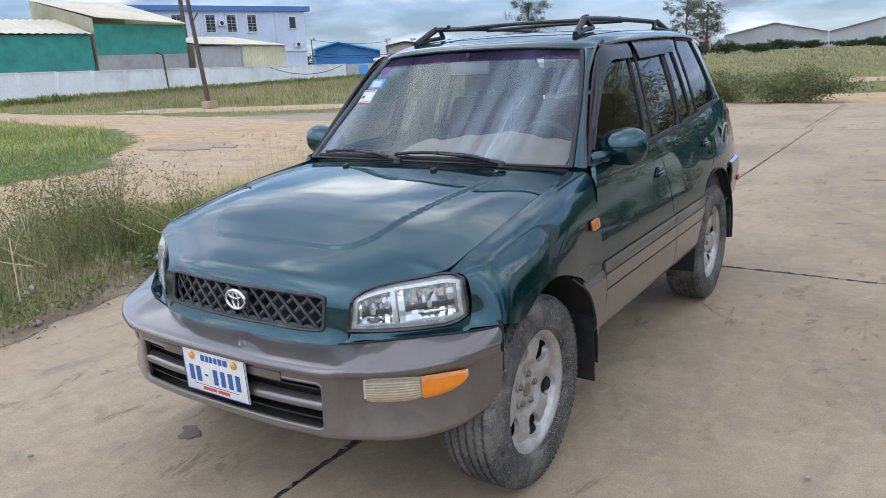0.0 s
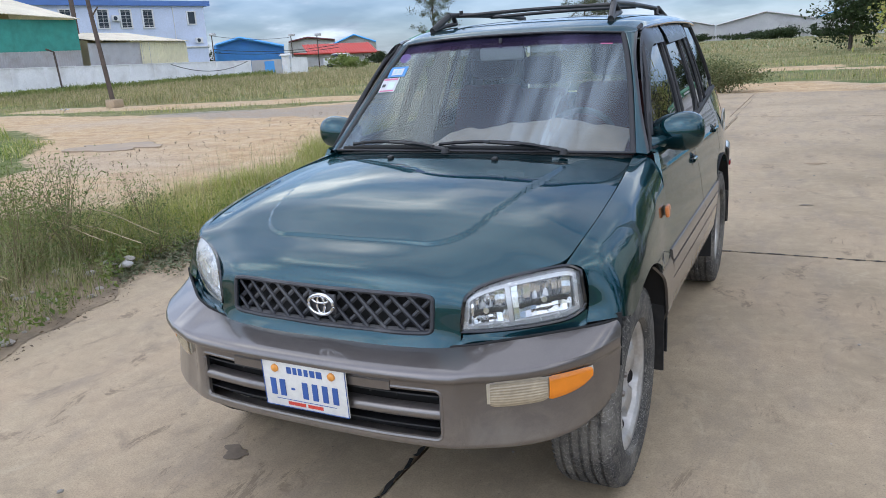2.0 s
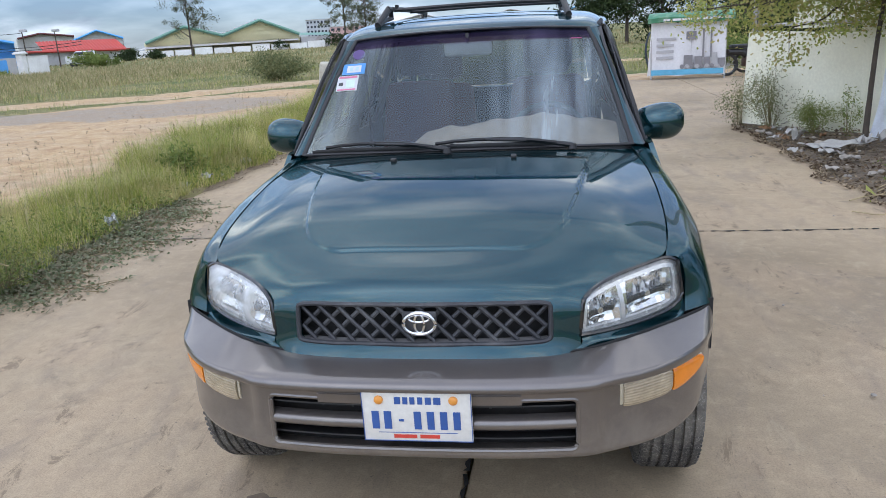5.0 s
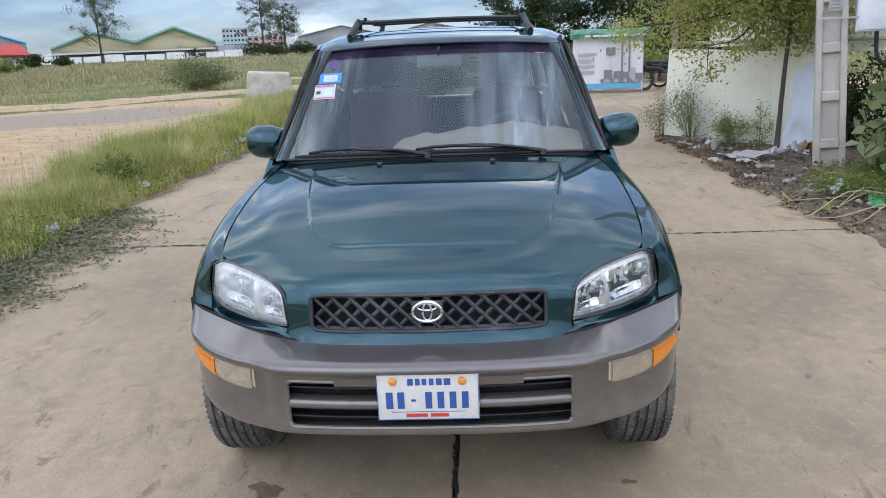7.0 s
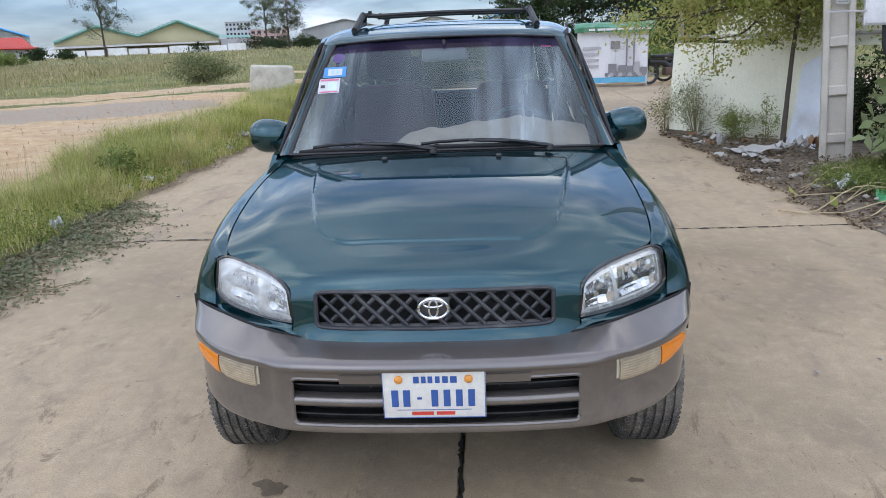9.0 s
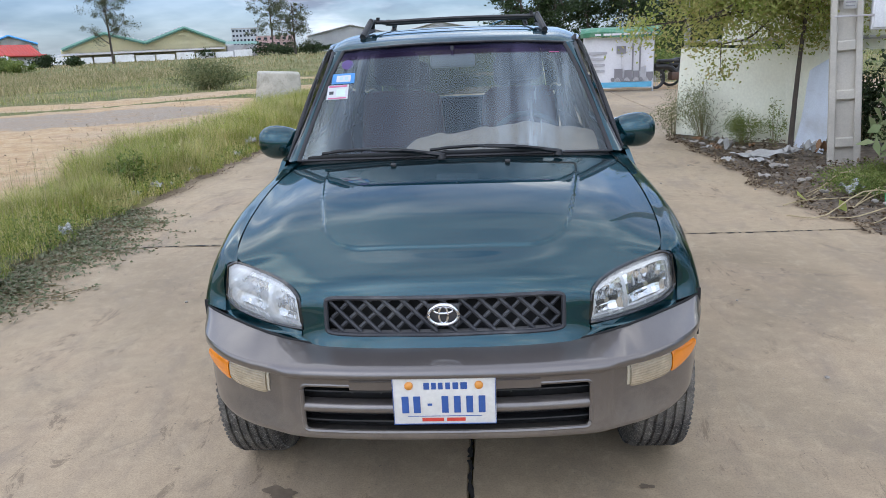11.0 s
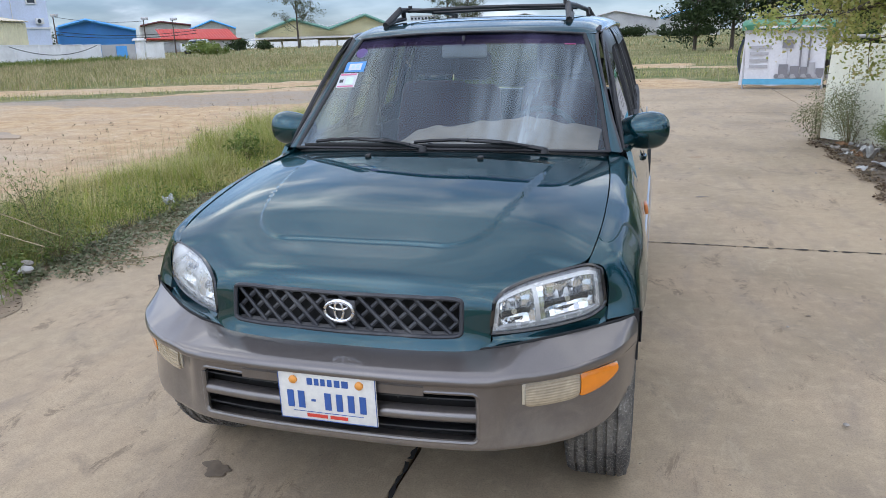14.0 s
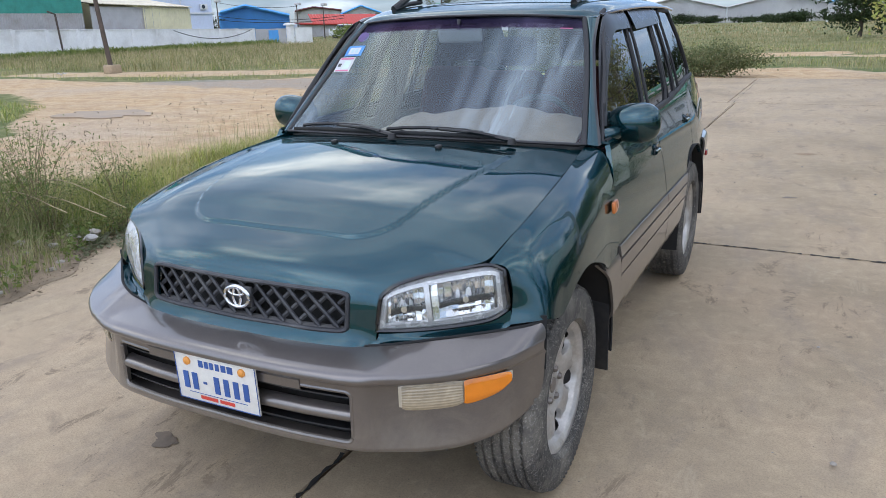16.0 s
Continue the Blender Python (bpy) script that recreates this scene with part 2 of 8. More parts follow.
def rod(a, b, r0, r1=None, seg=10, bm=None, caps=True):
    """A round bar from a to b."""
    own = bmesh.new()
    a, b = Vector(a), Vector(b)
    bmesh.ops.create_cone(own, cap_ends=caps, segments=seg, radius1=r0, radius2=r0 if r1 is None else r1, depth=(b - a).length)
    own.transform(Matrix.Translation((a + b) / 2) @ (b - a).to_track_quat("Z", "Y").to_matrix().to_4x4())
    return join(bm, own) if bm is not None else own


def tube(pts, r, seg=8, smooth=0, closed=False, bm=None, flat=1.0, radii=None):
    """A round or flattened bar swept along points."""
    P = [Vector(p) for p in (spline(pts, smooth) if smooth else pts)]
    own = bm if bm is not None else bmesh.new()
    rings, n = [], len(P)
    up = Vector((0.03, 0.01, 1))
    for i, p in enumerate(P):
        if closed:
            t = (P[(i + 1) % n] - P[i - 1]).normalized()
        else:
            t = (P[min(i + 1, n - 1)] - P[max(i - 1, 0)]).normalized()
        side = t.cross(up)
        side = side.normalized() if side.length > 1e-4 else Vector((1, 0, 0))
        nrm = side.cross(t)
        rr = radii[i] if radii is not None else r
        rings.append([own.verts.new(p + (side * math.cos(a) + nrm * math.sin(a) * flat) * rr) for a in (2 * math.pi * k / seg for k in range(seg))])
    last = n if closed else n - 1
    for i in range(last):
        A, B = rings[i], rings[(i + 1) % n]
        for k in range(seg):
            own.faces.new((A[k], A[(k + 1) % seg], B[(k + 1) % seg], B[k]))
    if not closed:
        own.faces.new(rings[0][::-1])
        own.faces.new(rings[-1])
    return own


def lathe(profile, seg=48, axis="x", closed=False):
    """Turns (radius, along) points round an axis through the origin."""
    bm = bmesh.new()
    rings = []
    for k in range(seg):
        a = 2 * math.pi * k / seg
        c, s = math.cos(a), math.sin(a)
        rings.append([bm.verts.new((h, r * c, r * s) if axis == "x" else (r * c, r * s, h)) for r, h in profile])
    n = len(profile)
    for k in range(seg):
        A, B = rings[k], rings[(k + 1) % seg]
        for i in range(n if closed else n - 1):
            j = (i + 1) % n
            bm.faces.new((A[i], A[j], B[j], B[i]))
    bmesh.ops.recalc_face_normals(bm, faces=bm.faces[:])
    return bm


def prism(outline, z0, z1, bm=None):
    """An outline in x and y, raised from z0 to z1."""
    own = bm if bm is not None else bmesh.new()
    lo = [own.verts.new((x, y, z0)) for x, y in outline]
    hi = [own.verts.new((x, y, z1)) for x, y in outline]
    n = len(outline)
    own.faces.new(lo[::-1])
    own.faces.new(hi)
    for i in range(n):
        own.faces.new((lo[i], lo[(i + 1) % n], hi[(i + 1) % n], hi[i]))
    return own


# ---------------------------------------------------------------- the car's materials
M_paint = paint("teal_paint", (0.0032, 0.044, 0.056), rough=0.27, metal=0.85, coat=1.0, dusty=0.012, low=0.1, edge_tint=(0.28, 0.52, 0.56))
M_grey = paint("taupe_bumper_paint", (0.128, 0.114, 0.106), rough=0.30, metal=0.55, coat=0.9, dusty=0.08, low=0.40)
M_black = simple("black_plastic", (0.018, 0.018, 0.019), 0.5, relief=0.2, dirt=(0.09, 0.08, 0.065), dirt_amt=0.35)
M_wiper = simple("wiper_black", (0.005, 0.005, 0.006), 0.45, relief=0.1)
M_grille = simple("grey_black_plastic", (0.030, 0.031, 0.036), 0.42, relief=0.1, dirt=(0.15, 0.148, 0.145), dirt_amt=0.5, grain=120)
M_dustygrille = simple("dusty_plastic", (0.11, 0.108, 0.106), 0.8, vary=0.3, scale=30)
M_gloss = simple("gloss_black", (0.010, 0.010, 0.012), 0.12, relief=0.0, coat=0.6)
M_seal = simple("window_rubber", (0.022, 0.022, 0.024), 0.6)


def tyre_material():
    m, nt, b = nodes_of("dusty_tyre_rubber")
    v = world_pos(nt)
    big, scr, fine = tex(nt, 7, 5, 0.6, v), tex(nt, 21, 2, 0.5, v, 3.5), tex(nt, 150, 4, 0.7, v)
    c = ramp(nt, fine.outputs["Fac"], [(0.34, (0.030, 0.030, 0.030)), (0.66, (0.095, 0.090, 0.083))])
    c = blend(nt, span(nt, big.outputs["Fac"], 0.46, 0.66, 0.0, 0.5), c, (0.25, 0.23, 0.195))
    # pale hair-thin scratches in every direction
    line = math2(nt, "ABSOLUTE", math2(nt, "SUBTRACT", scr.outputs["Fac"], 0.5))
    c = blend(nt, span(nt, line, 0.0, 0.016, 0.8, 0.0), c, (0.40, 0.38, 0.34))
    nt.links.new(c, b.inputs["Base Color"])
    b.inputs["Roughness"].default_value = 0.9
    b.inputs["Specular IOR Level"].default_value = 0.25
    bump(nt, b, fine.outputs["Fac"], 0.4, 0.003)
    return m


M_tyre = tyre_material()
M_alloy = simple("dull_alloy", (0.50, 0.485, 0.46), 0.38, metal=0.5, vary=0.2, scale=18, dirt=(0.30, 0.26, 0.22), dirt_amt=0.5)
M_steel = simple("brake_steel", (0.14, 0.10, 0.08), 0.6, metal=0.6, dirt=(0.20, 0.09, 0.05), dirt_amt=0.7)
M_nut = simple("worn_steel", (0.26, 0.24, 0.22), 0.4, metal=0.6, dirt=(0.16, 0.11, 0.08), dirt_amt=0.6, scale=30)
# barrel coloured dark, so that the rim's openings read as deep shade
M_well = simple("dark_rim_inside", (0.06, 0.055, 0.05), 0.8, vary=0.3)
M_chrome = simple("chrome", (0.74, 0.74, 0.74), 0.20, metal=1.0, vary=0.05, relief=0.0)
M_refl = simple("lamp_reflector", (0.95, 0.96, 0.96), 0.08, metal=0.45, vary=0.06, scale=40, relief=0.7, grain=38)
M_mirror = simple("faceted_mirror", (0.80, 0.81, 0.80), 0.07, metal=0.92, vary=0.04, relief=0.05, grain=90)
M_bezel = simple("satin_chrome", (0.62, 0.63, 0.63), 0.25, metal=0.35, vary=0.05, scale=30, relief=0.0)
M_lampband = simple("grey_lamp_band", (0.20, 0.205, 0.21), 0.3, metal=0.3, vary=0.15, scale=30, relief=0.0, coat=0.5)
M_cup = simple("smoked_reflector", (0.045, 0.047, 0.05), 0.25, metal=0.5, relief=0.1)
M_hazelens = pane("hazy_lamp_lens", (0.96, 0.98, 0.98), 0.30, gloss=1.0, grime=(0.82, 0.84, 0.84))
M_lens = pane("lamp_lens", (0.97, 0.98, 0.98), 0.03, gloss=1.0, grime=(0.7, 0.71, 0.70))
# streaks paint smears and sky glare into the film; sheen tints gloss sky-blue
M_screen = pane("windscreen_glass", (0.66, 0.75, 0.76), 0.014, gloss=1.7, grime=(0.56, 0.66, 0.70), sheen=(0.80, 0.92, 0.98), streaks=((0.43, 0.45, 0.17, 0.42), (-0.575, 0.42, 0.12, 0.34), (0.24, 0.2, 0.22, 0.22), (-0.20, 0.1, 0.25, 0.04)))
M_tint = pane("tinted_glass", (0.10, 0.11, 0.11), 0.015, gloss=1.0, grime=(0.2, 0.2, 0.2))
M_side = pane("side_glass", (0.25, 0.28, 0.27), 0.02, gloss=1.0, grime=(0.3, 0.3, 0.3))


def film_material():
    """Purple sun film, deep at its top and fading out downwards."""
    m = bpy.data.materials.new("sun_strip_film")
    m.use_nodes = True
    nt = m.node_tree
    nt.nodes.clear()
    out, tr = nt.nodes.new("ShaderNodeOutputMaterial"), nt.nodes.new("ShaderNodeBsdfTransparent")
    sep = nt.nodes.new("ShaderNodeSeparateXYZ")
    nt.links.new(world_pos(nt), sep.inputs[0])
    across = math2(nt, "MULTIPLY", math2(nt, "MULTIPLY", sep.outputs["X"], sep.outputs["X"]), 0.07)
    up = span(nt, math2(nt, "ADD", sep.outputs["Z"], across), 1.448, 1.558)
    c = ramp(nt, up, [(0.0, (1.0, 1.0, 1.0)), (0.18, (0.92, 0.72, 0.78)), (0.45, (0.58, 0.42, 0.60)), (1.0, (0.30, 0.26, 0.40))])
    nt.links.new(c, tr.inputs["Color"])
    nt.links.new(tr.outputs[0], out.inputs["Surface"])
    return m


M_strip = film_material()
M_smoke = simple("smoked_visor_plastic", (0.016, 0.017, 0.020), 0.3, relief=0.0)
M_amber = simple("amber_lens", (0.82, 0.24, 0.010), 0.14, relief=0.25, grain=30, coat=0.6, vary=0.08)
M_amber_dull = simple("faded_amber_lens", (0.62, 0.19, 0.05), 0.3, relief=0.25, grain=40, coat=0.4)
M_clear = simple("clear_ribbed_lens", (0.42, 0.35, 0.24), 0.12, metal=0.1, relief=0.3, grain=60, coat=0.7, vary=0.2, scale=25)
M_lensrim = simple("yellowed_clear_plastic", (0.56, 0.50, 0.38), 0.2, relief=0.0, coat=0.6)
M_red = simple("red_lens", (0.35, 0.02, 0.02), 0.2, relief=0.2, coat=0.5)
M_seat = simple("dark_red_seat_cloth", (0.085, 0.022, 0.022), 0.9, vary=0.12, scale=6, relief=0.0)
M_seatdark = simple("black_seat_cloth", (0.030, 0.026, 0.028), 0.9, vary=0.12, scale=6, relief=0.0)
M_dash = simple("grey_dash_plastic", (0.045, 0.046, 0.050), 0.6)
M_palegrey = simple("pale_grey_plastic", (0.24, 0.24, 0.24), 0.5)
M_mat = simple("beige_dash_cloth", (0.38, 0.275, 0.21), 0.9, vary=0.2, scale=9, grain=260, relief=0.5)
M_plate = simple("plate_white", (0.74, 0.73, 0.68), 0.4, vary=0.06, relief=0.05, dirt=(0.45, 0.41, 0.35), dirt_amt=0.25)
M_blue = simple("plate_blue", (0.035, 0.10, 0.33), 0.45, relief=0.0)
M_redink = simple("plate_red", (0.62, 0.06, 0.04), 0.45, relief=0.0)
M_cap = simple("orange_cap", (0.80, 0.33, 0.06), 0.4, relief=0.0)
M_stkblue = simple("sticker_blue", (0.05, 0.26, 0.60), 0.4, relief=0.0)
M_stkwhite = simple("sticker_white", (0.60, 0.62, 0.62), 0.45, relief=0.0)
M_stkpale = simple("sticker_pale_blue", (0.42, 0.60, 0.72), 0.45, relief=0.0)
M_stkpink = simple("sticker_pink", (0.62, 0.16, 0.28), 0.45, relief=0.0)
M_stkgreen = simple("sticker_green", (0.62, 0.75, 0.64), 0.45, relief=0.0)
M_stkpurple = simple("sticker_purple", (0.10, 0.06, 0.20), 0.45, relief=0.0)
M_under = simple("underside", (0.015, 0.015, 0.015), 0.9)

# ---------------------------------------------------------------- the car: shape
car = thing("car", "dark teal green four-door off-road car with grey bumpers and roof rack", "car", turn=0.35)
FRONT_Y, REAR_Y, WHEEL_Z, ARCH_R, REAR_ARCH_R = 0.752, 3.10, 0.345, 0.42, 0.452  # centres of the wheel arches


def pair(name, bm, material, parent=car, label=""):
    """A part and its mirror image on the other side."""
    m = mirrored(bm)
    return part(name, bm, material, parent, label), part(name, m, material, parent, label)


# bonnet: half rows from the centre line to its edge, nose to windscreen
HOOD = [
    [(0, 0.064, 0.632), (0.2, 0.069, 0.632), (0.36, 0.094, 0.640), (0.455, 0.138, 0.668)],
    [(0, 0.092, 0.70), (0.2, 0.096, 0.70), (0.36, 0.118, 0.702), (0.456, 0.146, 0.705)],
    [(0, 0.110, 0.80), (0.2, 0.114, 0.80), (0.36, 0.135, 0.795), (0.461, 0.157, 0.78)],
    [(0, 0.138, 0.858), (0.2, 0.143, 0.856), (0.38, 0.166, 0.842), (0.487, 0.185, 0.817)],
    [(0, 0.195, 0.890), (0.22, 0.20, 0.888), (0.42, 0.226, 0.872), (0.556, 0.242, 0.846)],
    [(0, 0.285, 0.917), (0.25, 0.287, 0.917), (0.48, 0.298, 0.902), (0.64, 0.305, 0.866)],
    [(0, 0.36, 0.945), (0.27, 0.36, 0.944), (0.52, 0.358, 0.928), (0.708, 0.346, 0.885)],
    [(0, 0.46, 0.985), (0.28, 0.46, 0.984), (0.55, 0.458, 0.964), (0.728, 0.447, 0.918)],
    [(0, 0.62, 1.022), (0.28, 0.62, 1.02), (0.56, 0.615, 1.00), (0.738, 0.60, 0.954)],
    [(0, 0.82, 1.052), (0.28, 0.82, 1.049), (0.56, 0.82, 1.030), (0.738, 0.816, 0.995)],
    [(0, 1.0, 1.072), (0.28, 1.005, 1.069), (0.56, 1.015, 1.050), (0.728, 1.03, 1.026)],
    [(0, 1.14, 1.082), (0.28, 1.155, 1.079), (0.56, 1.21, 1.064), (0.702, 1.285, 1.050)],
]


def smooth01(a, b, x):
    t = np.clip((x - a) / (b - a), 0, 1)
    return t * t * (3 - 2 * t)


def hood_grid():
    G = loft([both(r) for r in HOOD], 231, 271)
    x, y, z = np.abs(G[..., 0]), G[..., 1], G[..., 2]
    # raised panel with rounded front corners
    w = np.interp(y, (0.28, 0.43, 0.6, 0.85, 1.15), (0.375, 0.425, 0.463, 0.503, 0.53))
    r = 0.12
    qx, qy = x - (w - r), (0.285 + r) - y
    d = np.hypot(np.maximum(qx, 0), np.maximum(qy, 0)) + np.minimum(np.maximum(qx, qy), 0) - r
    lift = 0.011 * (1 - smooth01(-0.010, 0.001, d)) * smooth01(0.15, 0.24, y) * (1 - smooth01(0.98, 1.08, y))
    G[..., 2] += lift
    return G


GRILLE_W, GRILLE_LO, GRILLE_HI = 0.372, 0.696, 0.810


def nose_y(x, z):
    """Depth of the nose panel round the grille."""
    x = abs(x)
    lo = np.interp(x, (0, 0.2, 0.36, 0.456), (0.092, 0.096, 0.118, 0.146))
    hi = np.interp(x, (0, 0.2, 0.36, 0.461), (0.110, 0.114, 0.135, 0.157))
    return float(lo + (hi - lo) * (z - 0.70) / 0.10)


def in_grille(p, m=0.0):
    x, z = abs(p[0]), p[2]
    r = 0.02
    qx, qz = x - (GRILLE_W - m - r), abs(z - (GRILLE_LO + GRILLE_HI) / 2) - ((GRILLE_HI - GRILLE_LO) / 2 - m - r)
    return p[1] < 0.2 and math.hypot(max(qx, 0), max(qz, 0)) + min(max(qx, qz), 0) - r < 0


part("hood", sheet(hood_grid(), lambda i, j, c: not in_grille(c, 0.004), 0.012), M_paint, car, "dark teal bonnet with a raised centre panel")

# grille
grille = part("grille", bmesh.new(), M_grille, car, "dark grey diamond lattice grille")


def grille_frame():
    pts = []
    for k in range(64):
        a = 2 * math.pi * k / 64
        c, s = math.cos(a), math.sin(a)
        e = 0.16
        x = GRILLE_W * math.copysign(abs(c) ** e, c)
        z = (GRILLE_LO + GRILLE_HI) / 2 + (GRILLE_HI - GRILLE_LO) / 2 * math.copysign(abs(s) ** e, s)
        pts.append((x, nose_y(x, z) - 0.001, z))
    return tube(pts, 0.0075, 8, closed=True)


part("grille_frame", grille_frame(), M_grille, grille)
for slope in (1, -1):
    k = -9
    while k < 10:
        x0 = k * 0.060 + 0.018 * slope
        k += 1
        run = []
        for f in np.linspace(0, 1, 9):
            z = GRILLE_LO + 0.004 + (GRILLE_HI - GRILLE_LO - 0.008) * f
            x = x0 + slope * (f - 0.5) * 0.115
            if abs(x) < GRILLE_W - 0.004:
                run.append((x, nose_y(x, z) + 0.012 + (0.006 if slope > 0 else 0.0), z))
        if len(run) > 2:
            part("bar", tube(run, 0.0049, 6, flat=1.5), M_grille, grille)
part("grille_ledge", sheet(np.array([[(x, nose_y(x, GRILLE_LO) + d, GRILLE_LO + 0.004 + 0.1 * d) for x in np.linspace(-0.364, 0.364, 21)] for d in (0.0, 0.012, 0.028)]), thick=0.004), M_dustygrille, grille, "dusty lower ledge")
# black sheet added in place of the shaded depth behind the lattice
part("grille_backing", sheet(loft([[(x, nose_y(x, z) + 0.06, z) for x in np.linspace(-0.40, 0.40, 9)] for z in (0.67, 0.745, 0.825)], 17, 5), thick=0.004), M_under, grille, "black sheet for the dark depth behind the grille")


# badge: plain oval rings
def oval(rx, rz, r, dx=0.0, dz=0.0, n=36):
    return tube([(dx + rx * math.cos(2 * math.pi * k / n), 0.0, dz + rz * math.sin(2 * math.pi * k / n)) for k in range(n)], r, 8, closed=True)


badge = part("badge", oval(0.046, 0.032, 0.0058), M_chrome, car, "plain chrome oval badge")
badge.location = (0, 0.094, 0.760)
part("badge_oval", oval(0.014, 0.028, 0.0042), M_chrome, badge)
part("badge_oval", oval(0.030, 0.011, 0.0042, 0, 0.016), M_chrome, badge)
part("badge_mount", box(0.10, 0.012, 0.066, (0, 0.012, 0), 0.005), M_grille, badge)

# bumper -----------------------------------------------------------------
PLAN_0 = [(0, -0.042), (0.13, -0.041), (0.27, -0.036), (0.41, -0.022), (0.445, -0.016), (0.50, -0.003), (0.545, 0.014), (0.62, 0.052), (0.70, 0.108), (0.77, 0.180), (0.825, 0.262), (0.868, 0.385)]
PLAN_X = (0, 0.13, 0.27, 0.41, 0.445, 0.475, 0.492, 0.506, 0.520, 0.545, 0.58, 0.62, 0.70, 0.77, 0.825, 0.868)
PLAN_Y = [float(np.interp(x, [p[0] for p in PLAN_0], [p[1] for p in PLAN_0])) for x in PLAN_X]
NC = len(PLAN_X) - 1
# section of the face: height, set-back, set-back of the outer corner, end inset
FACE = [(0.646, 0.050, 0.03, 0.0), (0.638, 0.016, 0.008, 0.0), (0.626, 0.001, 0.001, 0.0), (0.610, 0.001, 0.008, 0.0), (0.597, 0.026, 0.048, 0.0),
        (0.572, 0.029, 0.054, 0.004), (0.515, 0.029, 0.052, 0.010), (0.466, 0.028, 0.046, 0.018), (0.418, 0.026, 0.036, 0.036), (0.402, 0.026, 0.034, 0.047),
        (0.390, 0.034, 0.042, 0.062), (0.380, 0.060, 0.066, 0.086)]
TOP_0 = [(0, 0.086, 0.660), (0.13, 0.087, 0.660), (0.27, 0.094, 0.659), (0.41, 0.122, 0.660), (0.445, 0.132, 0.662), (0.50, 0.142, 0.670), (0.545, 0.155, 0.678),
          (0.62, 0.196, 0.686), (0.70, 0.262, 0.688), (0.77, 0.322, 0.690), (0.825, 0.370, 0.694), (0.862, 0.408, 0.702)]


TOPROW = [(min(x, 0.862), *(float(np.interp(x, [p[0] for p in TOP_0], [p[k] for p in TOP_0])) for k in (1, 2))) for x in PLAN_X]


def face_row(z, back, corner, inset):
    row = []
    for x, y in zip(PLAN_X, PLAN_Y):
        outer = float(smooth01(0.472, 0.545, x))
        end = max(0.0, (x - 0.62) / 0.248)
        row.append((x - inset * end**2 * 0.55, y + back * (1 - outer) + corner * outer * (1 - 0.6 * min(1.0, end) ** 2) - inset * 0.50 * end**2, z + 0.012 * end**2 + max(0.0, 0.50 - z) * 0.26 * end**2))
    return row


END = [max(0.0, (x - 0.62) / 0.248) ** 2 for x in PLAN_X]
LIP = [(x - 0.05 * e, y + 0.055 * (1 - 0.7 * e), z - 0.003) for (x, y, z), e in zip(face_row(*FACE[-1]), END)]
BUMPER = [TOPROW] + [face_row(*f) for f in FACE] + [LIP]
SUB = 6


def bumper_grid():
    rows = [both(r) for r in BUMPER]
    nu, nv = (len(rows[0]) - 1) * SUB + 1, (len(rows) - 1) * SUB + 1
    return loft(rows, nu, nv)


BG = bumper_grid()
HOLE_X, HOLE_LO, HOLE_HI = 0.446, 0.417, 0.573


def in_hole(x, z, r=0.020):
    qx, qz = abs(x) - (HOLE_X - r), abs(z - (HOLE_LO + HOLE_HI) / 2) - ((HOLE_HI - HOLE_LO) / 2 - r)
    return math.hypot(max(qx, 0), max(qz, 0)) + min(max(qx, qz), 0) < r


def intake(i, j, c):
    return not in_hole(c[0], c[2])


bumper = part("front_bumper", sheet(BG, intake, -0.02), M_grey, car, "scuffed grey plastic front bumper")


def on_bumper(x, z, out=0.0):
    """A point on the bumper's face, moved outwards."""
    k = NC * SUB
    rows = BG[2 * SUB:11 * SUB, k:]
    i = int(np.argmin(np.abs(rows[:, 0, 2] - z)))
    r = rows[i]
    s = 1 if x >= 0 else -1
    y = np.interp(abs(x), r[:, 0], r[:, 1])
    y2 = np.interp(min(abs(x) + 0.01, 0.84), r[:, 0], r[:, 1])
    n = Vector((y2 - y, -0.01, 0)).normalized()
    return (s * (abs(x) + n.x * out), y + n.y * out, z)


part("intake_bar", sheet(np.array([[on_bumper(x, 0.5, o)[:2] + (z,) for x in np.linspace(-0.455, 0.455, 41)] for z, o in ((0.476, -0.035), (0.476, -0.014), (0.479, -0.006), (0.486, -0.001), (0.494, 0.0), (0.503, -0.003), (0.509, -0.010), (0.512, -0.020), (0.512, -0.04))]), thick=0.006), M_grey, bumper, sharp=60)
# rolled edge of the opening
rolled = []
for k in range(4):
    cx, cz = (1, -1, -1, 1)[k] * (HOLE_X - 0.020), (HOLE_HI - 0.020, HOLE_HI - 0.020, HOLE_LO + 0.020, HOLE_LO + 0.020)[k]
    for a in np.linspace(90 * k, 90 * k + 90, 6):
        rolled.append((cx + 0.020 * math.cos(radians(a)), cz + 0.020 * math.sin(radians(a))))
    if k in (0, 2):
        rolled += [(x, HOLE_HI if k == 0 else HOLE_LO) for x in np.linspace(0.40, -0.40, 17) * (1 if k == 0 else -1)]
part("intake_rim", tube([on_bumper(x, z, -0.006) for x, z in rolled], 0.0080, 8, closed=True), M_grey, bumper)
# black sheet added for the shaded depth inside the intake
part("intake_backing", sheet(np.array([[(x, on_bumper(x, 0.5)[1] + 0.075, z) for x in np.linspace(-0.54, 0.54, 23)] for z in np.linspace(0.40, 0.59, 5)]), thick=0.004), M_under, bumper, "black sheet for the dark depth of the air intake")
# black end panels added so no daylight shows past that sheet
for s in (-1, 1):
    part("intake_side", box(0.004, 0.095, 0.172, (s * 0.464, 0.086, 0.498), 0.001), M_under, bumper)
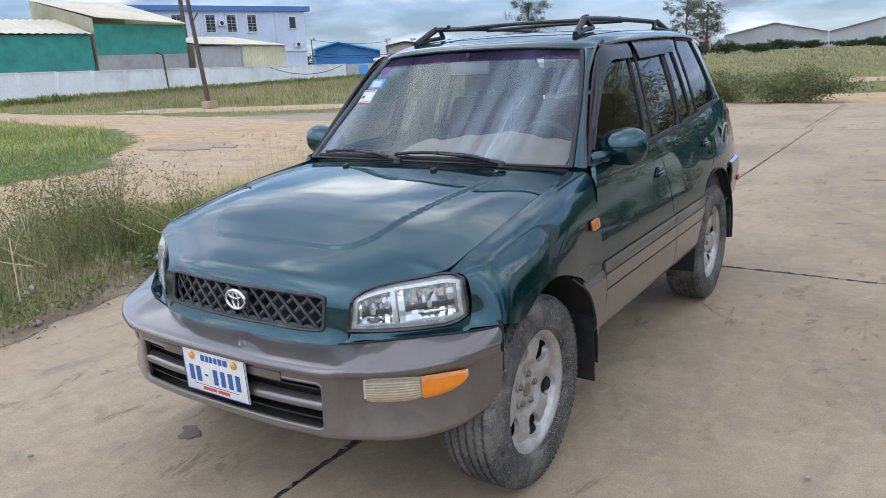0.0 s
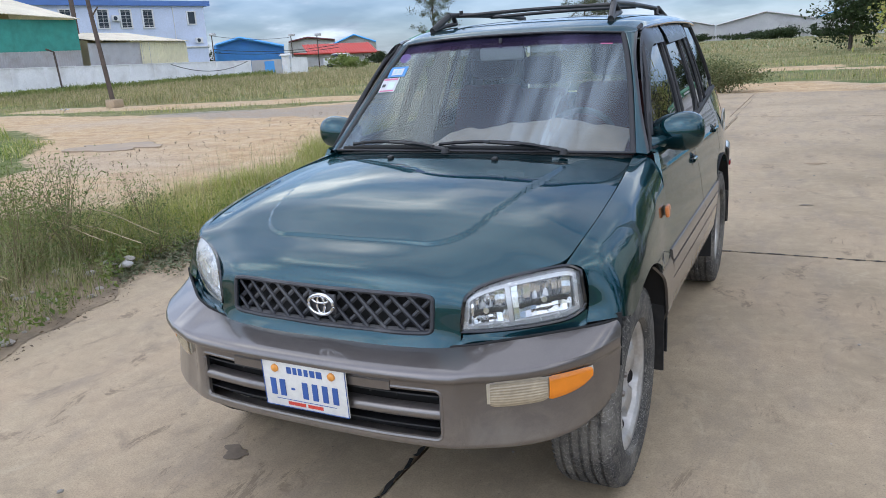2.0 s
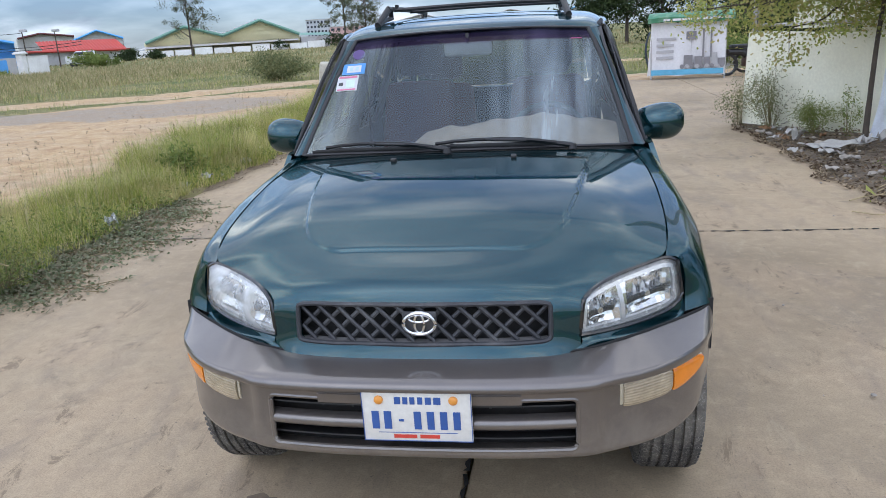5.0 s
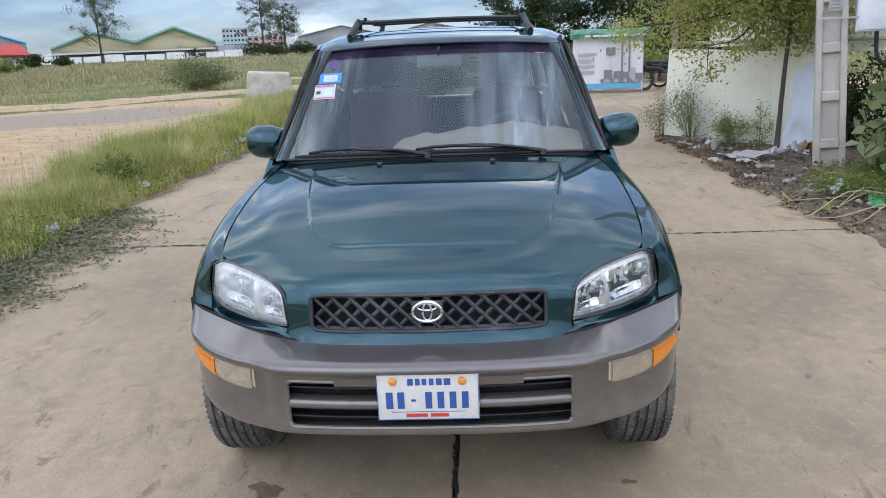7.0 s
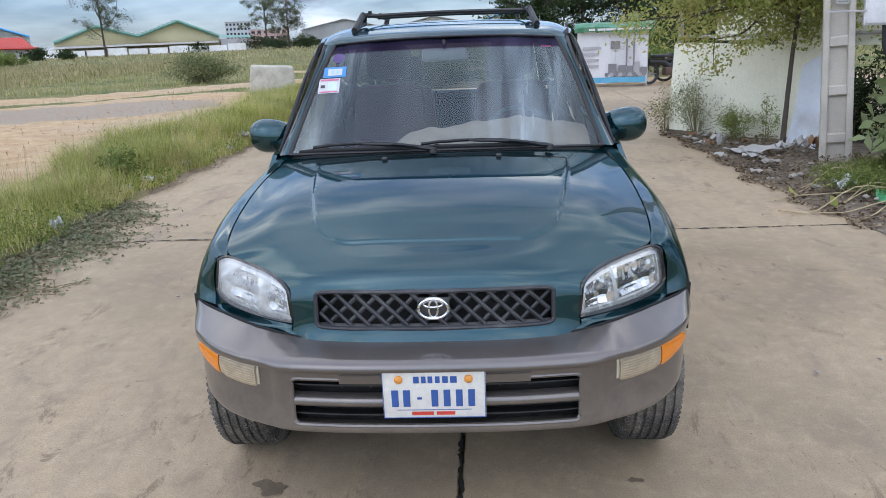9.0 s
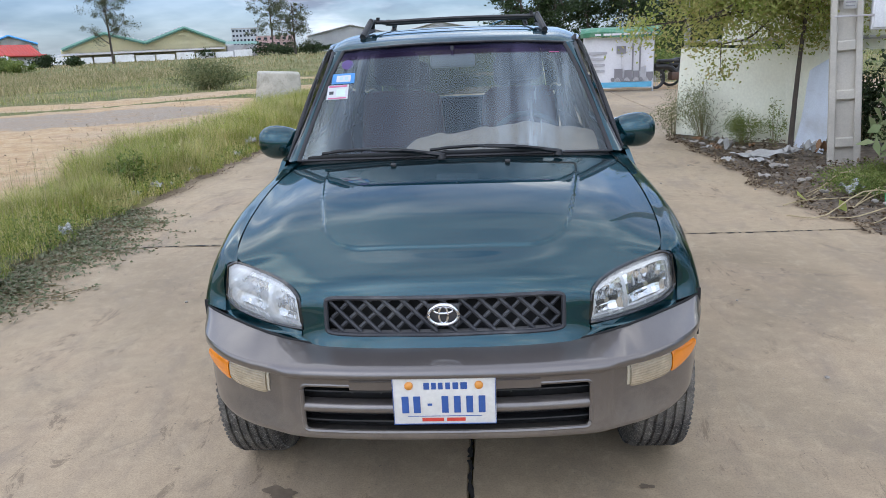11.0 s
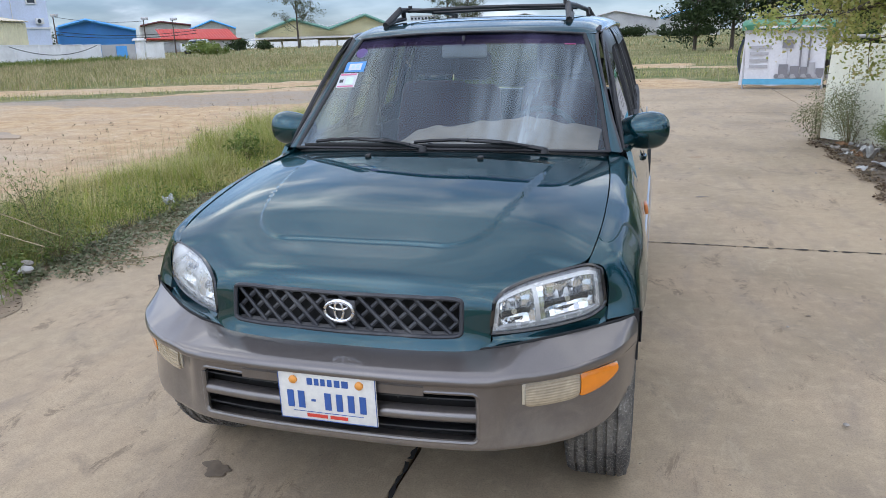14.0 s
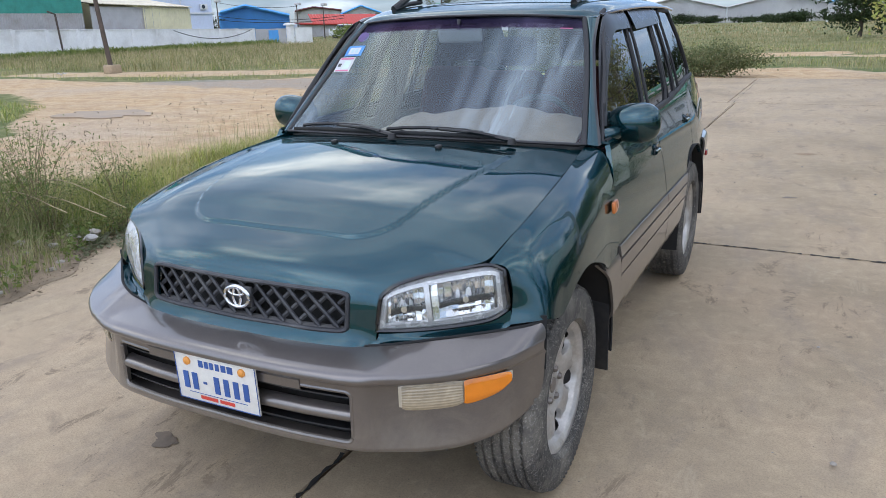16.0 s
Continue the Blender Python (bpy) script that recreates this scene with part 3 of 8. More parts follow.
for z in (0.545, 0.446):
    part("intake_fin", sheet(np.array([[on_bumper(x, 0.5, -o)[:2] + (z - 0.2 * (o - 0.03),) for x in np.linspace(-0.45, 0.45, 21)] for o in (0.02, 0.07)]), thick=0.004), M_black, bumper)
for s in (-1, 1):
    for x in (0.20, 0.29):
        part("intake_hook", box(0.006, 0.03, 0.026, (s * x, on_bumper(x, 0.5)[1] + 0.05, 0.542), 0.002), M_black, bumper)
part("mount_panel", sheet(np.array([[on_bumper(x, 0.570, o)[:2] + (z,) for x in np.linspace(-0.29, 0.29, 31)] for z, o in ((0.558, -0.002), (0.561, 0.003), (0.588, 0.004), (0.594, -0.002))]), thick=0.004), M_grey, bumper)

# thin dark strip drawn in place of the shaded gap above the bumper
part("gap_strip", tube([(x, y + 0.002, z + 0.001) for x, y, z in both(TOP_0)], 0.0045, 6, 80), M_under, bumper, "dark strip for the shaded gap under the hood")

# lamps in the bumper
for s in (1, -1):
    def lens_grid(f0, f1, out, grow=0.0, ribs=0):
        rows = []
        for v in np.linspace(0, 1, 49 if ribs else 9):
            row = []
            for u in np.linspace(f0, f1, 15):
                x = 0.568 + 0.240 * u
                end = abs(2 * (u - f0) / (f1 - f0) - 1) ** 10 * 0.005
                z0, z1 = 0.515 + 0.030 * max(0.0, u) ** 3 + 0.016 * max(0.0, u) ** 12 - grow + end, 0.592 + 0.008 * u + grow - end
                bulge = out + 0.007 * (1 - (2 * v - 1) ** 4) + (0.0007 * math.cos(2 * math.pi * ribs * v) if ribs else 0.0)
                row.append(on_bumper(s * x, 0.57, bulge)[:2] + (z0 + (z1 - z0) * v,))
            rows.append(row)
        return np.array(rows)

    lamp = part("indicator_lamp", sheet(lens_grid(-0.035, 1.02, -0.003, 0.005), thick=0.004, flip=s < 0), M_lensrim, bumper, "bumper lamp, half clear and half amber")
    part("clear_lens", sheet(lens_grid(0.0, 0.585, 0.004, 0.0, 9), thick=0.004, flip=s < 0), M_clear, lamp, "yellowed clear ribbed lens")
    part("amber_lens", sheet(lens_grid(0.60, 1.0, 0.006), thick=0.004, flip=s < 0), M_amber, lamp, "amber turn signal lens")

# number plate with plain bars
plate = part("number_plate", box(0.312, 0.006, 0.158, (0, 0, 0), 0.003), M_plate, car, "white number plate with blue and red bars")
plate.matrix_basis = pose(-0.001, -0.026, 0.532, 2, 0, 0)


def plate_bar(w, h, x, z, m):
    part("plate_bar", box(w, 0.002, h, (x, -0.0042, z), 0.0004, seg=1), m, plate)


for x, w in ((-0.118, 0.027), (-0.083, 0.027), (0.002, 0.026), (0.039, 0.026), (0.076, 0.026), (0.113, 0.026)):
    plate_bar(w * 0.78, 0.056, x, -0.012, M_blue)
plate_bar(0.014, 0.007, -0.044, -0.012, M_blue)
for x, w in ((-0.052, 0.017), (-0.030, 0.014), (-0.010, 0.014), (0.012, 0.014), (0.035, 0.017), (0.060, 0.020)):
    plate_bar(w, 0.022, x, 0.050, M_blue)
plate_bar(0.225, 0.0014, 0, -0.051, M_blue)
plate_bar(0.066, 0.011, -0.036, -0.063, M_redink)
plate_bar(0.056, 0.011, 0.034, -0.063, M_redink)
for a in ((0.312, 0.002, 0, 0.0775), (0.312, 0.002, 0, -0.0775)):
    plate_bar(a[0], a[1], a[2], a[3], M_blue)
for x in (-0.154, 0.154):
    plate_bar(0.002, 0.154, x, 0, M_blue)
for x in (-0.105, 0.105):
    part("bolt_cap", lathe([(0.0, 0.010), (0.008, 0.009), (0.0125, 0.005), (0.013, 0.0)], 20, "z"), M_cap, plate).matrix_basis = pose(x, -0.003, 0.052, 90, 0, 0)

# headlamps --------------------------------------------------------------
LAMP_TOP = [(0.466, 0.160, 0.803), (0.496, 0.188, 0.829), (0.553, 0.240, 0.847), (0.636, 0.303, 0.860), (0.712, 0.346, 0.870), (0.752, 0.366, 0.853)]
LAMP_LOW = [(0.456, 0.146, 0.704), (0.512, 0.180, 0.700), (0.580, 0.222, 0.700), (0.655, 0.275, 0.703), (0.726, 0.332, 0.712), (0.770, 0.362, 0.742)]


def lamp_grid(nu, nv, push=0.0, shrink=0.0, bulge=0.024):
    T, L = spline(LAMP_TOP, nu), spline(LAMP_LOW, nu)
    mid = (T + L) / 2
    mid0 = mid.mean(axis=0)
    rows = []
    for f in np.linspace(0, 1, nv):
        row = L * (1 - f) + T * f
        out = bulge * (1 - (2 * f - 1) ** 2) * (1 - np.abs(np.linspace(-1, 1, nu)) ** 5)[:, None]
        row = row + np.array((0.45, -0.85, 0.15)) * (out - push)
        row = row + (mid0 - row) * shrink
        rows.append(row)
    return np.array(rows)


def ring(G, r):
    """A closed loop round the border of a grid."""
    loop = [*G[0], *G[1:, -1], *G[-1, -2::-1], *G[-2:0:-1, 0]]
    return tube([tuple(p) for p in loop[::2]], r, 6, closed=True)


for s in (1, -1):
    def sided(bm):
        return bm if s > 0 else mirrored(bm)

    lamp = part("headlamp", sided(sheet(lamp_grid(30, 12, 0.050, 0.05, 0.0), thick=0.004)), M_refl, car, "clear glass headlamp with chrome reflectors" if s > 0 else "hazy fluted glass headlamp")
    part("lens", sided(sheet(lamp_grid(36, 14, 0.0, 0.012))), M_lens if s > 0 else M_hazelens, lamp).visible_shadow = False
    part("gasket", sided(ring(lamp_grid(36, 10, 0.002, -0.006, 0.014), 0.0062)), M_gloss, lamp)
    part("side_band", sided(sheet(lamp_grid(49, 21, 0.010, 0.0, 0.020), lambda i, j, c: i < 1 or i >= 18 or j < 1 or j >= 45, 0.003)), M_lampband, lamp)
    part("bezel", sided(sheet(lamp_grid(61, 25, 0.012, 0.035, 0.020), lambda i, j, c: i < 3 or 20 <= i < 23 or j < 3 or 54 <= j < 58 or (24 <= j < 26 and i < 23), 0.010)), M_bezel, lamp)
    inner, outer = lamp_grid(30, 12, 0.050, 0.05, 0.0), lamp_grid(30, 12, 0.012, 0.02, 0.006)
    rim = [[*G[0], *G[1:, -1], *G[-1, -2::-1], *G[-2::-1, 0]] for G in (outer, inner)]
    part("housing", sided(sheet(np.array(rim), thick=0.002)), M_refl, lamp)
    # two faceted dishes side by side, each with a dark bulb cap and a shield across it
    D0 = lamp_grid(101, 51, 0.014, 0.04, 0.010)
    for u0, u1 in ((0.075, 0.395), (0.445, 0.86)):
        dish = bmesh.new()
        cols, levels = (9, 11)[u1 > 0.5], 6

        def spot(a, b, push):
            p = D0[int(round((0.14 + 0.70 * b) * 50)), int(round((u0 + (u1 - u0) * a) * 100))]
            return p - np.array((0.45, -0.85, 0.15)) * push

        rng = random.Random(int(u0 * 1000))
        lean = [rng.uniform(0.003, 0.010) * (1 if k % 2 else -1) for k in range(cols)]
        for c in range(cols):
            for r in range(levels):
                q = []
                tilt = lean[c] if r >= 2 else 0.2 * lean[c]
                for a, b, e, g in ((c, r, -1, -1), (c + 1, r, 1, -1), (c + 1, r + 1, 1, 1), (c, r + 1, -1, 1)):
                    a, b = a / cols, b / levels
                    deep = 0.045 * (1 - (2 * a - 1) ** 2) * (1 - abs(2 * b - 0.9) ** 2.4 * 0.7)
                    q.append(dish.verts.new(spot(a, b, deep + e * tilt + (g * 0.003 if r >= 4 else 0.0))))
                dish.faces.new(q)
        part("reflector", sided(dish), M_mirror, lamp, sharp=1)
        cap = spot(0.5, 0.42, 0.030)
        part("bulb", sided(rod(tuple(cap), tuple(cap + np.array((0.010, -0.022, 0.003))), 0.012, 0.009, 14)), M_chrome, lamp)
        arc = [spot(a, 0.36 - 0.10 * (2 * a - 1) ** 2 + 0.05, 0.016) for a in np.linspace(0.04, 0.96, 9)]
        part("bulb_shield", sided(tube([tuple(p) for p in arc], 0.0042, 6, flat=2.4)), M_cup, lamp)
    for f in np.linspace(0.1, 0.92, 22) if s < 0 else ():
        a = spline(LAMP_LOW, 40)[int(f * 39)]
        b = spline(LAMP_TOP, 40)[int(f * 39)]
        a, b = a + np.array((-0.028, 0.05, 0.012)), b + np.array((-0.028, 0.05, -0.01))
        part("flute", sided(tube([tuple(a), tuple((a + b) / 2 + np.array((-0.006, 0.012, 0))), tuple(b)], 0.004, 5)), M_refl, lamp)

# strip of body colour under each lamp
low = spline(LAMP_LOW, 24)
fill = [[tuple(p + np.array((0.002, 0.006, -0.008))) for p in low], [tuple(p + np.array((0.004, -0.004, -0.02 - 0.03 * k / 23))) for k, p in enumerate(low)]]
base = spline(TOP_0[4:10], 24)
fill.append([tuple(p + np.array((-0.004, 0.0, 0.004))) for p in base])
pair("lamp_sill", sheet(loft(fill, 24, 9), thick=-0.004), M_paint)

# dark filler sheets added to close the gap behind the lamp's outer corner
pair("wing_gap_filler", sheet(np.array([[(0.60, 0.330, z), (0.70, 0.375, z), (0.775, 0.405, z), (0.832, 0.445, z)] for z in (0.58, 0.63, 0.68, 0.73)]), thick=0.006), M_under)
pair("wing_gap_filler", sheet(np.array([[(0.77, 0.372, z), (0.82, 0.388, z), (0.850, 0.396, z), (0.869, 0.404, z)] for z in (0.55, 0.61, 0.67, 0.695, 0.720)]), thick=0.006), M_under)
# wings
WING = [
    [(0.714, 0.350, 0.876), (0.757, 0.371, 0.860), (0.776, 0.370, 0.805), (0.777, 0.366, 0.742), (0.776, 0.348, 0.698)],
    [(0.733, 0.447, 0.920), (0.796, 0.445, 0.890), (0.838, 0.432, 0.815), (0.858, 0.418, 0.75), (0.866, 0.408, 0.706)],
    [(0.742, 0.60, 0.956), (0.806, 0.592, 0.928), (0.852, 0.565, 0.86), (0.873, 0.55, 0.79), (0.884, 0.505, 0.690)],
    [(0.743, 0.70, 0.976), (0.808, 0.70, 0.950), (0.856, 0.68, 0.89), (0.877, 0.66, 0.83), (0.889, 0.63, 0.748)],
    [(0.743, 0.80, 0.994), (0.808, 0.80, 0.968), (0.856, 0.79, 0.905), (0.876, 0.78, 0.845), (0.889, 0.770, 0.766)],
    [(0.736, 0.98, 1.022), (0.803, 0.98, 0.992), (0.852, 0.97, 0.92), (0.872, 0.96, 0.83), (0.884, 0.965, 0.710)],
    [(0.724, 1.12, 1.040), (0.796, 1.12, 1.008), (0.846, 1.12, 0.92), (0.866, 1.11, 0.80), (0.874, 1.095, 0.645)],
    [(0.704, 1.329, 1.064), (0.784, 1.301, 1.036), (0.842, 1.246, 0.92), (0.863, 1.241, 0.80), (0.872, 1.240, 0.645)],
]
wings = pair("wing", sheet(loft(WING, 44, 60), thick=0.012), M_paint)


# body side -----------------------------------------------------------------
SIDE_Z = (0.28, 0.36, 0.50, 0.63, 0.75, 0.85, 0.95, 1.03, 1.10, 1.16, 1.21)
SIDE_X = (0.845, 0.862, 0.872, 0.873, 0.863, 0.849, 0.830, 0.808, 0.785, 0.764, 0.748)
SIDE_SP = spline(list(zip(SIDE_Z, SIDE_X)), 200)


def side_x(y, z):
    x = np.interp(z, SIDE_SP[:, 0], SIDE_SP[:, 1])
    t = max(0.0, (y - 3.15) / 0.75)
    return float(x * (1 - 0.075 * t * t))


def belt(y):
    return float(np.interp(y, (1.25, 1.9, 2.6, 2.93, 3.2, 3.45, 3.9), (1.065, 1.086, 1.114, 1.142, 1.170, 1.186, 1.175)))


def side_sheet(y0, y1, lo, hi, nu=24, nv=24, out=0.0):
    """A piece of the body's side between two curves in y (of height) and two in z (of y)."""
    rows = []
    for v in np.linspace(0, 1, nv):
        row = []
        for u in np.linspace(0, 1, nu):
            a, b = (float(np.interp(1.10 - 0.39 * (1 - v), e[0], e[1])) if isinstance(e, tuple) else e for e in (y0, y1))
            y = a + (b - a) * u
            z = lo(y) + (hi(y) - lo(y)) * v
            row.append((side_x(y, z) + out, y, z))
        rows.append(row)
    return np.array(rows)


# edges of the doors: heights, and how far back the edge lies there
DOOR_A = ((0.71, 0.92, 1.03, 1.09), (1.246, 1.248, 1.300, 1.335))
DOOR_B = ((0.71, 0.86, 0.98, 1.10), (2.217, 2.194, 2.152, 2.094))
DOOR_C = ((0.71, 0.90, 1.02, 1.10), (3.05, 3.07, 3.07, 2.99))


def shifted(e, d):
    return (e[0], tuple(y + d for y in e[1]))


def arch_z(y, cy=REAR_Y, r=REAR_ARCH_R, base=0.64):
    d = r * r - (y - cy) ** 2
    return max(base, WHEEL_Z + math.sqrt(d)) if d > 0 else base


CLAD_TOP = 0.698
for s in (1, -1):
    def sided(bm):
        return bm if s > 0 else mirrored(bm)

    for nm, ya, yb, hy, label in (("front_door", 1.250, 2.213, 2.065, "dark teal front door with a tinted window"), ("rear_door", 2.221, 2.885, 2.945, "dark teal rear door with a tinted window")):
        lo = (lambda y: CLAD_TOP) if nm == "front_door" else (lambda y: arch_z(y, base=CLAD_TOP))
        ea, eb = (DOOR_A, shifted(DOOR_B, -0.004)) if nm == "front_door" else (shifted(DOOR_B, 0.004), shifted(DOOR_C, -0.004))
        door = part(nm, sided(sheet(side_sheet(ea, eb, lo, belt), thick=0.02)), M_paint, car, label)
        # recessed pull handle
        hz = 0.917 + (0.042 if nm == "rear_door" else 0.0)
        cup = lathe([(0.0, 0.012), (0.030, 0.010), (0.044, 0.003), (0.050, 0.0), (0.052, 0.004)], 24, "x")
        for v in cup.verts:
            v.co = Vector((side_x(hy, hz) - 0.004 - v.co.x * 0.6 + 0.006, hy + v.co.y * 1.25, hz + v.co.z * 0.95))
        part("handle_cup", sided(cup), M_gloss, door)
        part("handle", sided(tube([(side_x(hy, hz) + 0.004, hy - 0.05, hz + 0.012), (side_x(hy, hz) + 0.008, hy, hz + 0.016), (side_x(hy, hz) + 0.004, hy + 0.05, hz + 0.012)], 0.011, 8, 9)), M_paint, door)
        # grey cladding with ribs
        rows = []
        for z, o in ((0.375, -0.07), (0.395, -0.030), (0.418, -0.006), (0.456, 0.004), (0.528, 0.008), (0.573, 0.010), (0.574, 0.002), (0.582, 0.002), (0.583, 0.011), (0.639, 0.011), (0.640, 0.002), (0.648, 0.002), (0.649, 0.010), (0.688, 0.007), (0.692, 0.005), (0.693, -0.006)):
            row = []
            for u in np.linspace(0, 1, 14):
                yy1 = yb if nm == "front_door" else min(yb, REAR_Y - math.sqrt(max(0.0, REAR_ARCH_R**2 - (z - WHEEL_Z) ** 2)))
                y = ya + (yy1 - ya) * u
                row.append((side_x(y, z) + o, y, z))
            rows.append(row)
        part("door_cladding", sided(sheet(np.array(rows), thick=0.01)), M_grey, door, "ribbed grey plastic cladding")
    # lower wing behind the front wheel
    rows = []
    for z in (0.375, 0.41, 0.45, 0.54, 0.63, 0.696):
        ya = FRONT_Y + math.sqrt(ARCH_R**2 - (z - WHEEL_Z) ** 2) - 0.004
        rows.append([(side_x(1.2, z) + (0.010 if 0.42 < z < 0.68 else -0.012), ya + (1.243 - ya) * u, z) for u in np.linspace(0, 1, 6)])
    part("wing_cladding", sided(sheet(loft(rows, 8, 20), thick=0.01)), M_grey, car, "grey plastic cladding behind the front wheel")
    part("quarter_panel", sided(sheet(side_sheet(shifted(DOOR_C, 0.004), 3.86, lambda y: arch_z(y, base=0.66 if y < 3.36 else 0.77), belt, 50, 26), thick=0.015)), M_paint, car)
    # arch linings
    for cy in (FRONT_Y, REAR_Y):
        dr = 0.0 if cy == FRONT_Y else 0.032
        band = np.array([[(x, cy + (r + dr) * math.cos(a), WHEEL_Z + (r + dr) * math.sin(a)) for x, r in ((0.876 - 0.3 * dr, 0.424), (0.868, 0.432), (0.70, 0.44), (0.50, 0.44))] for a in np.linspace(radians(-8), radians(128 if cy == FRONT_Y else 188), 36)])
        part("arch_liner", sided(sheet(band, thick=0.006)), M_under, car)
    # fuel flap: round cover in a bright ring
    fy, fz = 3.42, 0.970
    flap = lathe([(0.0, 0.008), (0.060, 0.008), (0.068, 0.004), (0.070, 0.0)], 32, "x")
    if s > 0:
        flap.transform(Matrix.Translation((side_x(fy, fz) + 0.004, fy, fz)))
        flap_ob = part("fuel_flap", flap, M_paint, car, "round fuel flap in a chrome ring")
        part("flap_ring", tube([(side_x(fy, fz) + 0.008, fy + 0.078 * math.cos(a), fz + 0.078 * math.sin(a)) for a in np.linspace(0, 2 * math.pi, 32, endpoint=False)], 0.005, 8, closed=True), M_alloy, flap_ob)
    # side repeater lamp on the wing
    rep = box(0.014, 0.075, 0.042, (0.868, 1.165, 0.868), 0.006, rot=(0, -8, 3))
    part("side_repeater", sided(rep), M_amber_dull, car, "faded orange side repeater lamp")

# screen, pillars, roof -------------------------------------------------------
EDGE = [(0.706, 1.296, 1.066), (0.671, 1.424, 1.190), (0.635, 1.557, 1.315), (0.593, 1.682, 1.440), (0.550, 1.784, 1.536)]
CENT = [(0, 1.165, 1.086), (0, 1.310, 1.205), (0, 1.455, 1.330), (0, 1.595, 1.450), (0, 1.715, 1.557)]


def screen_row(f0):
    e, c = spline(EDGE, 41)[int(round(f0 * 40))], spline(CENT, 41)[int(round(f0 * 40))]
    half = []
    for u in (0, 0.3, 0.55, 0.78, 0.92, 1.0):
        k = u**2.3
        half.append((e[0] * u, c[1] + (e[1] - c[1]) * k, c[2] + (e[2] - c[2]) * k))
    return both(half)


def screen_grid(a, b, out=0.0, n=20, nu=61):
    G = loft([screen_row(f) for f in np.linspace(a, b, 7)], nu, n)
    return G + np.array((0, -0.72, 0.69)) * out


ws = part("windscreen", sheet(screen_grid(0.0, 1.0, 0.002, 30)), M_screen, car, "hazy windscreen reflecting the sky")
ws.visible_shadow = False
strip = part("sun_strip", sheet(screen_grid(0.875, 1.0, 0.005, 8)), M_strip, ws, "purple sun strip film")
strip.visible_shadow = False
edge_loop = [*screen_grid(0, 0, 0.004, 2)[0], *screen_grid(0, 1, 0.004, 14)[1:, -1], *screen_grid(1, 1, 0.004, 2)[0][-2::-1], *screen_grid(0, 1, 0.004, 14)[-2:0:-1, 0]]
part("screen_seal", tube([tuple(p) for p in edge_loop], 0.011, 8, closed=True, flat=0.6), M_seal, ws)


SCREEN = loft([screen_row(f) for f in np.linspace(0, 1, 21)], 61, 201)


def on_screen(x, f0, out):
    r = SCREEN[int(round(f0 * 200))] + np.array((0, -0.72, 0.69)) * out
    return np.array((x, np.interp(x, r[:, 0], r[:, 1]), np.interp(x, r[:, 0], r[:, 2])))


def sticker(name, x0, x1, f0, f1, m, label, out=0.0045):
    G = np.array([[on_screen(x, f, out) for x in np.linspace(x0, x1, 4)] for f in np.linspace(f0, f1, 4)])
    return part(name, sheet(G, thick=0.001), m, ws, label)


sticker("sticker", -0.590, -0.474, 0.634, 0.728, M_stkblue, "blue and white windscreen sticker")
sticker("sticker_field", -0.567, -0.494, 0.650, 0.710, M_stkwhite, "", 0.0060)
for k in range(2):
    sticker("sticker_bar", -0.551 + 0.028 * k, -0.535 + 0.028 * k, 0.665, 0.695, M_stkpale, "", 0.0075)
sticker("sticker", -0.608, -0.500, 0.502, 0.624, M_stkwhite, "white and pink windscreen sticker")
sticker("sticker_bar", -0.601, -0.507, 0.606, 0.618, M_stkpink, "", 0.0060)
sticker("sticker_bar", -0.601, -0.507, 0.507, 0.515, M_stkpink, "", 0.0060)
sticker("sticker_field", -0.560, -0.515, 0.527, 0.592, M_stkgreen, "", 0.0060)
sticker("sticker_bar", -0.597, -0.575, 0.547, 0.572, M_dash, "", 0.0060)
sticker("sticker", 0.470, 0.520, 0.868, 0.882, M_stkpink, "small pink sticker under the sun strip")
disc = lathe([(0.0, 0.001), (0.030, 0.001), (0.030, 0.0)], 24, "z")
disc.transform(Matrix.Translation(on_screen(-0.518, 0.822, 0.005)) @ pose(0, 0, 0, 46, 0, 0))
part("sticker", disc, M_stkpurple, ws, "round purple sticker")

OUTER = [(0.757, 1.318, 1.062), (0.705, 1.432, 1.190), (0.660, 1.556, 1.318), (0.621, 1.675, 1.438), (0.598, 1.800, 1.536)]
e5 = spline(EDGE, 9)
o5 = spline(OUTER, 9)
pil = [[tuple(p + np.array((0.004, 0.006, 0.004))) for p in e5], [tuple(a * 0.55 + b * 0.45 + np.array((0.006, -0.006, 0.003))) for a, b in zip(e5, o5)], [tuple(p) for p in o5]]
frame_edge = spline([(0.760, 1.350, 1.066), (0.708, 1.454, 1.196), (0.664, 1.574, 1.330), (0.630, 1.688, 1.445), (0.612, 1.810, 1.545)], 9)
pair("door_frame", sheet(loft([[tuple(p) for p in o5], [tuple((a + b) / 2 + np.array((0.006, 0, 0.003))) for a, b in zip(o5, frame_edge)], [tuple(p) for p in frame_edge]], 40, 7), thick=-0.008), M_gloss)
pair("pillar", sheet(loft(pil, 40, 12), thick=-0.012), M_paint)

